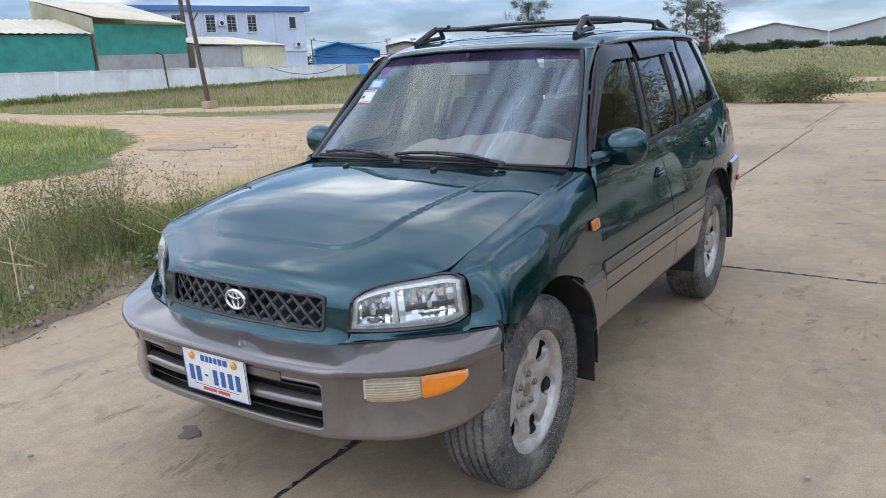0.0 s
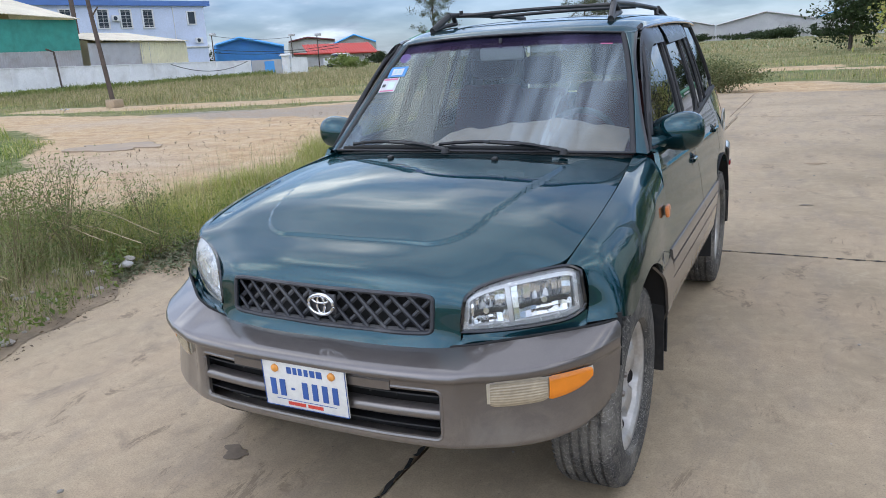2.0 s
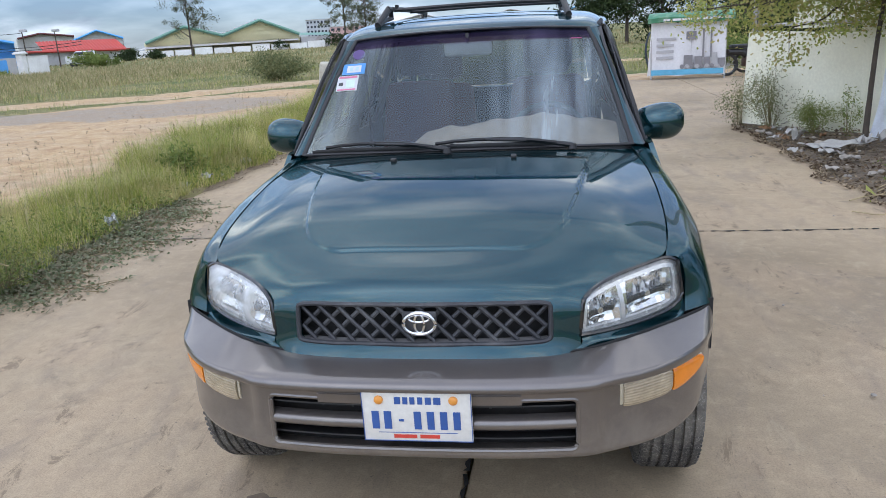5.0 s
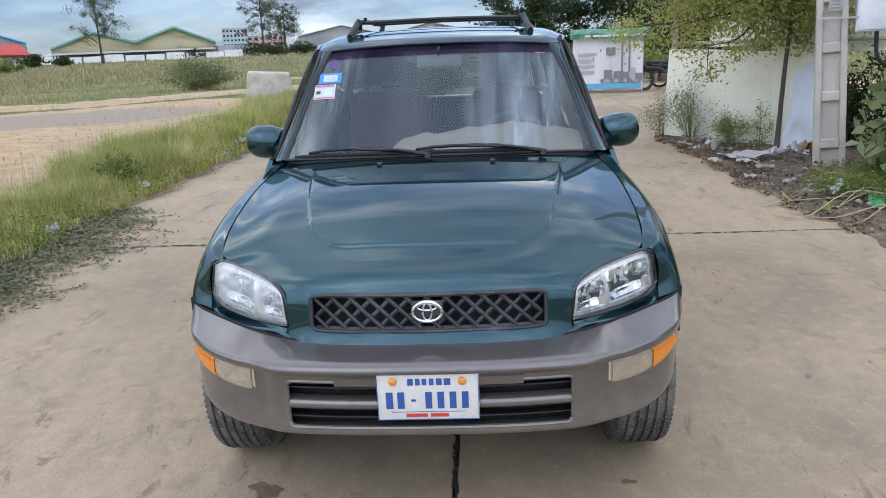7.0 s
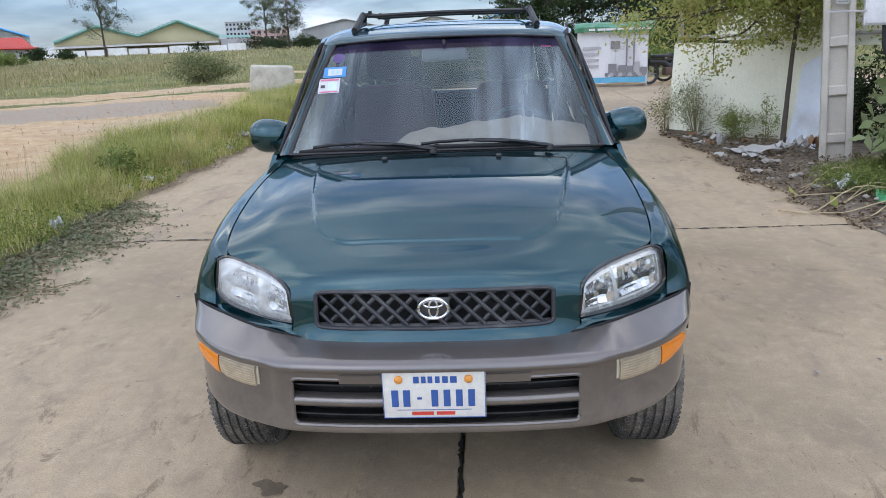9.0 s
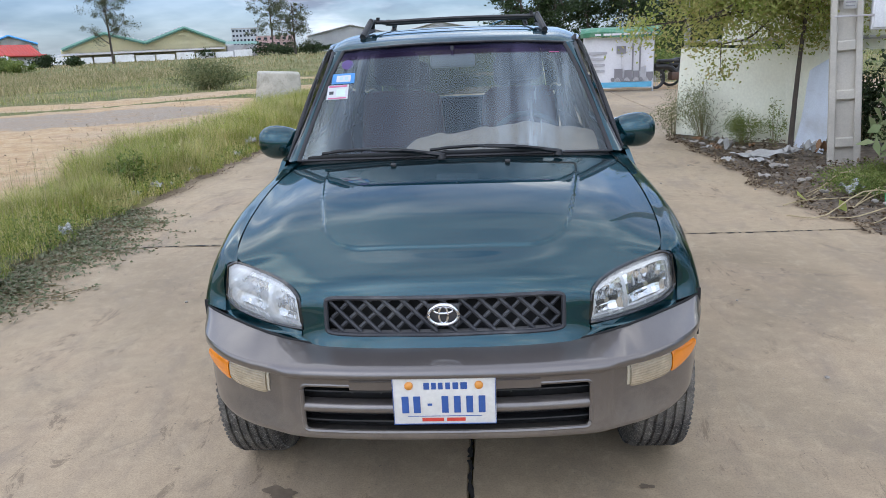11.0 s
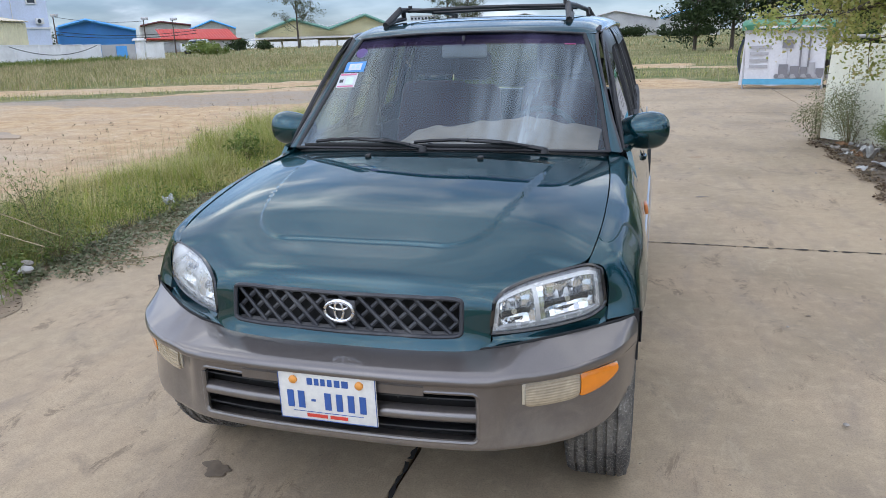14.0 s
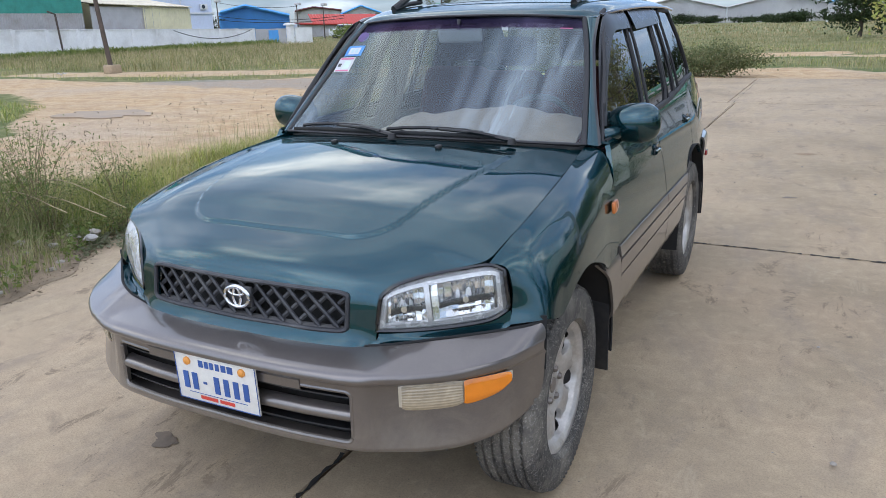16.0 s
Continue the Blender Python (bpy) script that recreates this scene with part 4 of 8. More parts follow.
ROOF = [
    [(0, 1.718, 1.562), (0.28, 1.730, 1.559), (0.44, 1.758, 1.550), (0.545, 1.790, 1.541), (0.606, 1.806, 1.541)],
    [(0, 1.80, 1.592), (0.3, 1.81, 1.588), (0.49, 1.83, 1.577), (0.578, 1.86, 1.566), (0.626, 1.88, 1.552)],
    [(0, 2.03, 1.628), (0.3, 2.03, 1.623), (0.52, 2.04, 1.610), (0.602, 2.06, 1.594), (0.636, 2.08, 1.570)],
    [(0, 2.5, 1.648), (0.3, 2.5, 1.643), (0.52, 2.5, 1.630), (0.606, 2.5, 1.612), (0.638, 2.5, 1.586)],
    [(0, 3.05, 1.646), (0.3, 3.05, 1.641), (0.52, 3.05, 1.628), (0.602, 3.05, 1.611), (0.632, 3.05, 1.588)],
    [(0, 3.53, 1.622), (0.3, 3.53, 1.617), (0.5, 3.50, 1.606), (0.580, 3.44, 1.591), (0.612, 3.36, 1.571)],
    [(0, 3.74, 1.595), (0.3, 3.74, 1.590), (0.5, 3.72, 1.575), (0.564, 3.68, 1.555), (0.592, 3.62, 1.530)],
]
part("roof", sheet(loft([both(r) for r in ROOF], 81, 80), thick=0.02), M_paint, car, "dark teal roof panel")

# side windows lie on a leaning plane above the belt


def glass_x(z, y=2.0):
    t = max(0.0, (y - 3.1) / 0.7)
    q = max(0.0, (2.2 - y) / 0.8)
    return 0.784 - (z - 1.085) * 0.335 - 0.035 * t * t - 0.026 * q * q


def tuck(y):
    return 0.014 * (1 - float(smooth01(1.55, 1.85, y)))


def side_pane(corners, out=0.0, nu=10, nv=8):
    """corners: (y, z) of bottom front, bottom rear, top rear, top front."""
    (a, b, c, d) = [np.array(q) for q in corners]
    G = np.zeros((nv, nu, 3))
    for i, v in enumerate(np.linspace(0, 1, nv)):
        for j, u in enumerate(np.linspace(0, 1, nu)):
            p = (a * (1 - u) + b * u) * (1 - v) + (d * (1 - u) + c * u) * v
            G[i, j] = (glass_x(p[1], p[0]) + out + 0.010 * math.sin(math.pi * v), p[0], p[1])
    return G


WINDOWS = [
    ("window", [(1.345, 1.075), (2.015, 1.093), (2.105, 1.552), (1.765, 1.530)]),
    ("window", [(2.106, 1.097), (2.580, 1.117), (2.610, 1.572), (2.195, 1.560)]),
    ("quarter_light", [(2.614, 1.120), (2.832, 1.141), (2.797, 1.576), (2.641, 1.574)]),
    ("rear_quarter_window", [(2.955, 1.160), (3.445, 1.191), (3.255, 1.567), (2.906, 1.576)]),
]
for s in (1, -1):
    def sided(bm):
        return bm if s > 0 else mirrored(bm)

    for nm, q in WINDOWS:
        w = part(nm, sided(sheet(side_pane(q))), M_tint if nm.startswith("rear") else M_side, car, "tinted side window")
        w.visible_shadow = False
        G = side_pane(q, 0.003)
        part("window_seal", sided(ring(G, 0.010)), M_seal, w)
    for q in ([(2.010, 1.091), (2.111, 1.096), (2.200, 1.570), (2.099, 1.562)], [(2.574, 1.115), (2.619, 1.119), (2.647, 1.580), (2.604, 1.580)], [(2.825, 1.138), (2.962, 1.159), (2.915, 1.584), (2.790, 1.584)]):
        part("pillar_cover", sided(sheet(side_pane(q, 0.004), thick=0.008)), M_gloss, car)
    # rear pillar and corner
    back = [[(glass_x(z, y) + 0.004, y, z) for y, z in ((3.440, 1.188), (3.385, 1.30), (3.326, 1.42), (3.250, 1.574))],
            [(glass_x(z, y) - 0.010, y + 0.12, z) for y, z in ((3.516, 1.182), (3.452, 1.30), (3.382, 1.42), (3.288, 1.564))],
            [(0.664, 3.85, 1.175), (0.640, 3.785, 1.30), (0.613, 3.70, 1.42), (0.591, 3.57, 1.530)]]
    part("rear_pillar", sided(sheet(loft(back, 20, 16), thick=-0.02)), M_paint, car)
    # belt moulding
    part("belt_seal", sided(tube([(glass_x(belt(y), y) + 0.010, y, belt(y) + 0.002) for y in np.linspace(1.36, 3.46, 40)], 0.011, 6, flat=1.2)), M_seal, car)
    ledge = [[(side_x(y, belt(y)) - 0.004, y, belt(y) - 0.003) for y in np.linspace(1.34, 3.60, 40)], [(glass_x(belt(y), y) - 0.012, y, belt(y) + 0.006) for y in np.linspace(1.34, 3.60, 40)]]
    part("window_ledge", sided(sheet(np.array(ledge), thick=-0.008)), M_paint, car)
    # smoked wind deflectors
    vis = [[(glass_x(z, y) + 0.008 - tuck(y), y, z) for y, z in ((1.398, 1.13), (1.540, 1.300), (1.665, 1.445), (1.785, 1.538), (1.94, 1.556), (2.123, 1.564))],
           [(glass_x(z, y) + 0.020 - tuck(y), y, z) for y, z in ((1.410, 1.127), (1.558, 1.290), (1.692, 1.428), (1.808, 1.508), (1.95, 1.520), (2.115, 1.526))],
           [(glass_x(z, y) + 0.025 - tuck(y), y, z) for y, z in ((1.422, 1.124), (1.574, 1.278), (1.716, 1.410), (1.828, 1.475), (1.96, 1.484), (2.103, 1.488))]]
    part("wind_deflector", sided(sheet(loft(vis, 48, 12), thick=0.004)), M_smoke, car, "smoked plastic wind deflector")
    vis = [[(glass_x(z, y) + 0.010, y, z) for y, z in ((2.177, 1.568), (2.42, 1.576), (2.66, 1.582), (2.796, 1.584))],
           [(glass_x(z, y) + 0.026, y, z) for y, z in ((2.172, 1.525), (2.42, 1.533), (2.66, 1.540), (2.786, 1.545))],
           [(glass_x(z, y) + 0.032, y, z) for y, z in ((2.175, 1.480), (2.42, 1.489), (2.66, 1.499), (2.766, 1.505))]]
    part("wind_deflector", sided(sheet(loft(vis, 30, 12), thick=0.004)), M_smoke, car, "smoked plastic wind deflector")
    part("drip_rail", sided(tube([(0.616, 1.81, 1.546), (0.634, 1.90, 1.560), (0.643, 2.08, 1.572), (0.645, 2.5, 1.587), (0.639, 3.05, 1.589), (0.620, 3.42, 1.576)], 0.008, 6, 30)), M_gloss, car)

# tail
tail = [[(x, y, z) for x, y in ((0.0, 3.90), (0.35, 3.90), (0.62, 3.885), (0.74, 3.855))] for z in (0.60, 0.80, 1.0, 1.10)] + [[(0.0, 3.885, 1.15), (0.35, 3.885, 1.15), (0.60, 3.87, 1.15), (0.665, 3.86, 1.165)]]
part("tailgate", sheet(loft([both(r) for r in tail], 31, 16), thick=-0.02), M_paint, car)
rw = part("rear_window", sheet(loft([both([(0, 3.885, 1.16), (0.35, 3.88, 1.16), (0.64, 3.86, 1.17)]), both([(0, 3.83, 1.35), (0.33, 3.825, 1.35), (0.61, 3.80, 1.35)]), both([(0, 3.745, 1.57), (0.3, 3.74, 1.565), (0.57, 3.69, 1.535)])], 25, 14)), M_side, car, "tinted rear window")
rw.visible_shadow = False
for s in (1, -1):
    bm = sheet(np.array([[(side_x(3.70 + 0.17 * u, z) - 0.006 + 0.010 * math.sin(math.pi * u), 3.70 + 0.17 * u, z) for u in np.linspace(0, 1, 7)] for z in np.linspace(0.90, 1.14, 7)]), thick=0.01)
    part("tail_lamp", bm if s > 0 else mirrored(bm), M_red, car, "red tail lamp")
rb = []
for z, o in ((0.485, -0.07), (0.525, -0.02), (0.585, 0.004), (0.685, 0.018), (0.770, 0.020), (0.797, 0.004), (0.805, -0.05)):
    rb.append([(0, 3.99 + o, z), (0.3, 3.99 + o, z), (0.6, 3.965 + o, z), (0.75 + o, 3.92 + o, z), (0.815 + o, 3.81, z), (0.836 + o, 3.65, z), (0.846 + o, 3.49 - (z - 0.7) * 0.12, z)])
part("rear_bumper", sheet(loft([both(r) for r in rb], 91, 26), thick=-0.012), M_grey, car, "grey plastic rear bumper")
part("rear_reflector", box(0.01, 0.06, 0.035, (0.852, 3.72, 0.66), 0.004), M_red, car)
part("underbody", box(1.40, 3.35, 0.16, (0, 2.05, 0.40), 0.03), M_under, car)
part("front_bulkhead", box(1.28, 0.02, 0.55, (0, 1.16, 0.76), 0.004), M_under, car)
part("inner_nose", box(1.0, 0.02, 0.30, (0, 0.30, 0.55), 0.004), M_under, car)

# wipers and cowl
part("cowl", sheet(loft([both([(0, 1.125, 1.070), (0.28, 1.140, 1.068), (0.56, 1.195, 1.052), (0.70, 1.270, 1.036)]), both([(0, 1.19, 1.082), (0.28, 1.205, 1.080), (0.56, 1.262, 1.066), (0.70, 1.325, 1.052)])], 31, 4), thick=0.004), M_black, car, "black cowl below the windscreen")
for px, xa, xb, fz0 in ((-0.10, -0.655, -0.04, 0.03), (0.26, -0.165, 0.46, 0.03)):
    wiper = part("wiper", lathe([(0.0, 0.022), (0.014, 0.020), (0.018, 0.008), (0.020, 0.0)], 16, "z"), M_wiper, car, "black windscreen wiper")
    piv = Vector((xb, float(on_screen(xb, 0.0, 0.02)[1]) - 0.040, float(on_screen(xb, 0.0, 0.02)[2]) - 0.012))
    wiper.location = piv
    mid = Vector(on_screen((xa + xb) / 2 - 0.02, 0.040, 0.028))
    arm = spline([(0, 0, 0.014), tuple((mid - piv) * 0.5 + Vector((0, 0, 0.014))), tuple(mid - piv)], 12)
    part("wiper_arm", tube([tuple(p) for p in arm], 0.012, 8, flat=0.7, radii=[0.015 - 0.008 * k / 11 for k in range(12)]), M_wiper, wiper)
    part("wiper_spring_cover", tube([tuple(p + np.array((0, -0.006, 0.004))) for p in arm[2:7]], 0.009, 6, flat=0.8), M_wiper, wiper)
    blade = [Vector(on_screen(x, 0.012 + 0.010 * math.sin(math.pi * (x - xa) / (xb - xa)), 0.010)) - piv for x in np.linspace(xa, xb - 0.06, 14)]
    part("wiper_blade", tube([tuple(p) for p in blade], 0.0055, 6, flat=1.9), M_wiper, wiper)
    bow = [Vector(on_screen(x, 0.018 + 0.034 * math.sin(math.pi * (x - xa) / (xb - 0.06 - xa)), 0.024)) - piv for x in np.linspace(xa + 0.07, xb - 0.13, 12)]
    part("wiper_bow", tube([tuple(p) for p in bow], 0.0060, 6, flat=1.3), M_wiper, wiper)
    for k, m in ((1, 2), (10, 11)):
        part("wiper_yoke", tube([tuple(blade[max(0, m - 1)]), tuple(bow[k] + Vector((0, 0, 0.003))), tuple(blade[min(13, m + 2)])], 0.0040, 6), M_wiper, wiper)
    part("wiper_clip", box(0.026, 0.012, 0.012, tuple(mid - piv + Vector((0, -0.008, 0.006))), 0.003), M_grille, wiper)
for s in (-1, 1):
    part("washer_jet", box(0.022, 0.026, 0.014, (s * 0.235, 0.985, 1.085), 0.005, rot=(8, 0, 0)), M_black, car)

# mirrors
for s in (1, -1):
    def sided(bm):
        return bm if s > 0 else mirrored(bm)

    bm = bmesh.new()
    bmesh.ops.create_uvsphere(bm, u_segments=36, v_segments=22, radius=1.0)
    for v in bm.verts:
        x, y, z = v.co
        x, z = math.copysign(abs(x) ** 0.86, x), math.copysign(abs(z) ** 0.86, z)
        k = 0.86 + 0.14 * x  # slimmer towards the door
        yy = y * 0.085 if y < 0 else y * 0.030
        v.co = Vector((0.836 + 0.114 * x, 1.535 + yy * (0.75 + 0.25 * k) - 0.012 * x, 1.127 + 0.092 * z * k + 0.006 * x))
    mir = part("door_mirror", sided(bm), M_paint, car, "dark teal door mirror")
    part("mirror_glass", sided(box(0.150, 0.004, 0.112, (0.836, 1.566, 1.127), 0.012)), M_chrome, mir)
    part("mirror_foot", sided(tube([(0.735, 1.415, 1.078), (0.764, 1.450, 1.086), (0.798, 1.500, 1.100)], 0.03, 12, 7, radii=[0.040, 0.037, 0.034, 0.032, 0.030, 0.028, 0.027])), M_paint, mir)
    tri = sheet(np.array([[(0.742, 1.36, 1.064), (0.752, 1.48, 1.072)], [(0.732, 1.40, 1.12), (0.735, 1.46, 1.13)]]), thick=0.008)
    part("mirror_mount", sided(tri), M_gloss, mir)

# roof rack
rack = part("roof_rack", bmesh.new(), M_black, car, "black roof rack with two cross bars")
for s in (1, -1):
    rail = [(s * 0.438, 2.05, 1.682), (s * 0.432, 2.3, 1.687), (s * 0.430, 2.6, 1.689), (s * 0.430, 3.0, 1.686), (s * 0.436, 3.22, 1.681)]
    part("rail", tube(rail, 0.012, 10, 50, bm=None, flat=1.1), M_black, rack)
    for ya, yb, yt in ((1.90, 2.15, 2.07), (3.36, 3.12, 3.20)):
        d = 1 if yb > ya else -1
        za, zb = (1.604, 1.640) if d > 0 else (1.624, 1.642)
        foot = tube([(s * 0.466, ya, za), (s * 0.440, yt, 1.684)], 0.015, 8, flat=1.2)
        tube([(s * 0.448, yb, zb), (s * 0.436, yt + 0.03 * d, 1.682)], 0.013, 8, bm=foot)
        tube([(s * 0.466, ya, za), (s * 0.458, (ya + yb) / 2, (za + zb) / 2 + 0.006), (s * 0.448, yb, zb)], 0.017, 8, bm=foot, flat=0.7)
        part("rack_foot", foot, M_black, rack)
    for y in (2.16, 2.62):
        part("rack_bolt", rod((s * 0.415, y, 1.678), (s * 0.415, y, 1.706), 0.008, 0.011), M_black, rack)
for y in (2.16, 2.62):
    part("cross_bar", tube([(-0.430, y, 1.680), (0, y, 1.686), (0.430, y, 1.680)], 0.012, 8, 9, flat=0.8), M_black, rack)
part("aerial_base", lathe([(0.0, 0.032), (0.007, 0.030), (0.009, 0.022), (0.014, 0.012), (0.017, 0.0)], 14, "z"), M_grille, car).matrix_basis = pose(0.605, 1.86, 1.548, -14, 22, 0)

# wheels --------------------------------------------------------------------
R = 0.350
prof = [(0.222, -0.085), (0.227, -0.096), (0.235, -0.104), (0.270, -0.1085), (0.300, -0.107), (0.322, -0.100), (0.336, -0.092), (0.3425, -0.086)]
for c in (-0.062, -0.030, 0.0, 0.030, 0.062):
    w = 0.0045
    prof += [(0.3475, c - 0.014), (0.3485, c - w - 0.002), (0.3395, c - w), (0.3395, c + w), (0.3485, c + w + 0.002), (0.3475, c + 0.014)]
prof += [(r, -h) for r, h in reversed(prof[:8])]
TYRE = finish(lathe([(r * 1.006, h * 1.01) for r, h in prof], 96, "x"), "tyre", M_tyre)


def tread_blocks():
    """Shoulder lugs all round the tyre."""
    bm = bmesh.new()
    for k in range(84):
        for s in (-1, 1):
            b = box(0.026, 0.013, 0.006, (s * 0.0870, 0, 0.3408), 0.002, rot=(0, s * 20, 0), seg=1)
            b.transform(pose(0, 0, 0, 360 / 84 * k + 1.1 * s))
            join(bm, b)
        for c in (-0.050, -0.0165, 0.0165, 0.050):
            b = box(0.024, 0.0125, 0.006, (c, 0, 0.3472), 0.001, rot=(0, 0, 24 if c > 0 else -24), seg=1)
            b.transform(pose(0, 0, 0, 360 / 84 * (k + c * 10)))
            join(bm, b)
    return bm


def rim_disc():
    """Alloy face with six deep rounded openings near its rim."""
    K = 1.07

    def face(r, a):
        f = np.interp(r, (0.0, 0.045, 0.075, 0.10, 0.15, 0.178, 0.186, 0.200, 0.214), (0.044, 0.046, 0.036, 0.052, 0.058, 0.052, 0.070, 0.082, 0.086))
        return float(f - 0.005 * math.cos(6 * a) * smooth01(0.075, 0.11, r) * (1 - smooth01(0.15, 0.185, r)))

    bm = bmesh.new()
    m, mid = 14, 0.1475
    side = [2 * k / m - 1 for k in range(m)]
    square = [(u, -1.0) for u in side] + [(1.0, u) for u in side] + [(-u, 1.0) for u in side] + [(-1.0, -u) for u in side]
    n = len(square)
    for sec in range(6):
        a0 = sec * math.pi / 3
        rings = []
        for j in range(11):
            row = []
            for u, v in square:
                ph = math.atan2(v, u)
                c, q = math.cos(ph), math.sin(ph)
                k = (abs(c) ** 2.6 + abs(q) ** 2.6) ** (-1 / 2.6)
                rw = mid + 0.039 * q * k
                aw = c * k * (0.037 + 0.010 * q * k) / rw
                f = min(1.0, j / 7)
                r, a = rw * f + (0.1415 + 0.0475 * v) * (1 - f), aw * f + u * math.pi / 6 * (1 - f)
                x = face(r, a) - (0.002 if j == 7 else 0.0)
                if j > 7:
                    r, a = mid + (rw - mid) * (1 - 0.04 * (j - 7)), aw * (1 - 0.04 * (j - 7))
                    x = face(rw, aw) - 0.002 - 0.006 * (j - 7)
                row.append(bm.verts.new((x, K * r * math.cos(a0 + a), K * r * math.sin(a0 + a))))
            rings.append(row)
        for j in range(10):
            for k in range(n):
                bm.faces.new((rings[j][k], rings[j][(k + 1) % n], rings[j + 1][(k + 1) % n], rings[j + 1][k]))
    for rr in (np.linspace(0.020, 0.094, 14), np.linspace(0.189, 0.214, 9)):
        V = [[bm.verts.new((face(r, 2 * math.pi * k / 84), K * r * math.cos(2 * math.pi * k / 84), K * r * math.sin(2 * math.pi * k / 84))) for k in range(84)] for r in rr]
        for i in range(len(rr) - 1):
            for k in range(84):
                bm.faces.new((V[i][k], V[i][(k + 1) % 84], V[i + 1][(k + 1) % 84], V[i + 1][k]))
    bmesh.ops.remove_doubles(bm, verts=bm.verts[:], dist=0.0008)
    bmesh.ops.recalc_face_normals(bm, faces=bm.faces[:])
    return bm


LUGS = finish(tread_blocks(), "tread", M_tyre)
RIM = finish(rim_disc(), "rim_face", M_alloy)
BARREL = finish(lathe([(0.226, 0.084), (0.230, 0.078), (0.218, 0.062), (0.205, 0.03), (0.205, -0.08), (0.226, -0.09)], 60, "x"), "rim_barrel", M_well)
NUT = finish(lathe([(0.0, 0.026), (0.009, 0.024), (0.0125, 0.017), (0.0125, 0.0)], 6, "x"), "wheel_nut", M_nut)
WELL = finish(lathe([(0.020, 0.0), (0.019, 0.006), (0.013, 0.004)], 20, "x"), "nut_seat", M_alloy)
CAPM = finish(lathe([(0.0, 0.004), (0.018, 0.005), (0.026, 0.004), (0.030, -0.004)], 32, "x"), "hub_cap", M_nut)
# black disc added behind the rim face, standing in for shade in its openings
BACKING = finish(lathe([(0.0, 0.024), (0.200, 0.024), (0.200, 0.018), (0.0, 0.018)], 40, "x"), "rim_backing", M_under)
DISC = finish(lathe([(0.0, 0.0), (0.145, 0.0), (0.145, -0.03), (0.0, -0.03)], 40, "x"), "brake_disc", M_steel)


def bit(name, me, parent, m=None, label=""):
    ob = new(name, me)
    ob.parent = parent
    if m is not None:
        ob.matrix_basis = m
    if label:
        tagged(ob, label)
    return ob


for y, track, spin in ((0.690, 0.752, 44), (3.094, 0.758, 12)):
    for s in (1, -1):
        wheel = bit("wheel", BARREL, car, pose(s * track, y, WHEEL_Z + 0.006, 0, 0, 0 if s > 0 else 180) @ pose(0, 0, 0, spin), "dusty alloy wheel with a worn tyre")
        bit("tyre", TYRE, wheel, None, "dust-covered black tyre")
        tagged(bit("tread", LUGS, wheel), kind="stuff")
        bit("rim_face", RIM, wheel)
        bit("brake_disc", DISC, wheel)
        bit("rim_backing", BACKING, wheel)
        bit("hub_cap", CAPM, wheel, pose(0.044, 0, 0))
        for k in range(5):
            a = 2 * math.pi * (k + 0.5) / 5
            bit("nut_seat", WELL, wheel, pose(0.042, 0.057 * math.cos(a), 0.057 * math.sin(a)))
            bit("wheel_nut", NUT, wheel, pose(0.034, 0.057 * math.cos(a), 0.057 * math.sin(a)))
# mud flaps
for y, zb in ((1.165, 0.205), (3.510, 0.290)):
    for s in (1, -1):
        G = np.array([[(s * (0.66 + 0.205 * u), y + 0.03 * v * v - 0.02 * v, 0.50 - (0.50 - zb) * v) for u in np.linspace(0, 1, 6)] for v in np.linspace(0, 1, 8)])
        part("mud_flap", sheet(G, thick=0.010), M_black, car, "black rubber mud flap")

# cabin ---------------------------------------------------------------------
part("cabin_floor", box(1.36, 2.6, 0.03, (0, 2.5, 0.50), 0.005), M_dash, car)
part("dashboard", sheet(loft([both([(0, 1.20, 1.070), (0.4, 1.23, 1.064), (0.66, 1.32, 1.046)]), both([(0, 1.40, 1.055), (0.4, 1.42, 1.052), (0.70, 1.45, 1.035)]), both([(0, 1.58, 1.015), (0.4, 1.59, 1.012), (0.72, 1.58, 1.0)]), both([(0, 1.64, 0.92), (0.4, 1.64, 0.92), (0.74, 1.62, 0.91)]), both([(0, 1.60, 0.60), (0.4, 1.60, 0.60), (0.74, 1.58, 0.60)])], 25, 24), thick=0.01), M_dash, car)
cl = []
for v in np.linspace(0, 1, 24):
    row = []
    for u in np.linspace(0, 1, 60):
        x = -0.22 + 0.88 * u
        top = float(np.interp(x, (-0.22, -0.17, -0.06, 0.02, 0.15, 0.33, 0.42, 0.51, 0.61, 0.66), (1.100, 1.128, 1.158, 1.154, 1.176, 1.190, 1.184, 1.162, 1.146, 1.130)))
        y = 1.235 + 0.11 * (x / 0.7) ** 2 + 0.27 * v
        rise = math.sin(math.pi / 2 * min(1.0, v / 0.75)) ** 0.9 if v < 0.75 else 1 - 6.0 * (v - 0.75) ** 1.5
        row.append((x, y, 1.068 + (top - 1.068) * rise + 0.0035 * math.sin(26 * x + 7 * v) + 0.0025 * math.sin(61 * x - 9 * v)))
    cl.append(row)
part("dash_cover", sheet(np.array(cl), thick=0.008), M_mat, car, "wrinkled beige cloth over the dashboard")
wheel_t = tube([(0.185 * math.cos(a), 0, 0.185 * math.sin(a)) for a in np.linspace(0, 2 * math.pi, 40, endpoint=False)], 0.014, 8, closed=True)
stw = part("steering_wheel", wheel_t, M_dash, car, "grey steering wheel")
stw.matrix_basis = pose(0.36, 1.70, 1.03, -24, 0, 0)
part("steering_hub", box(0.15, 0.05, 0.12, (0, -0.02, 0), 0.02), M_dash, stw)
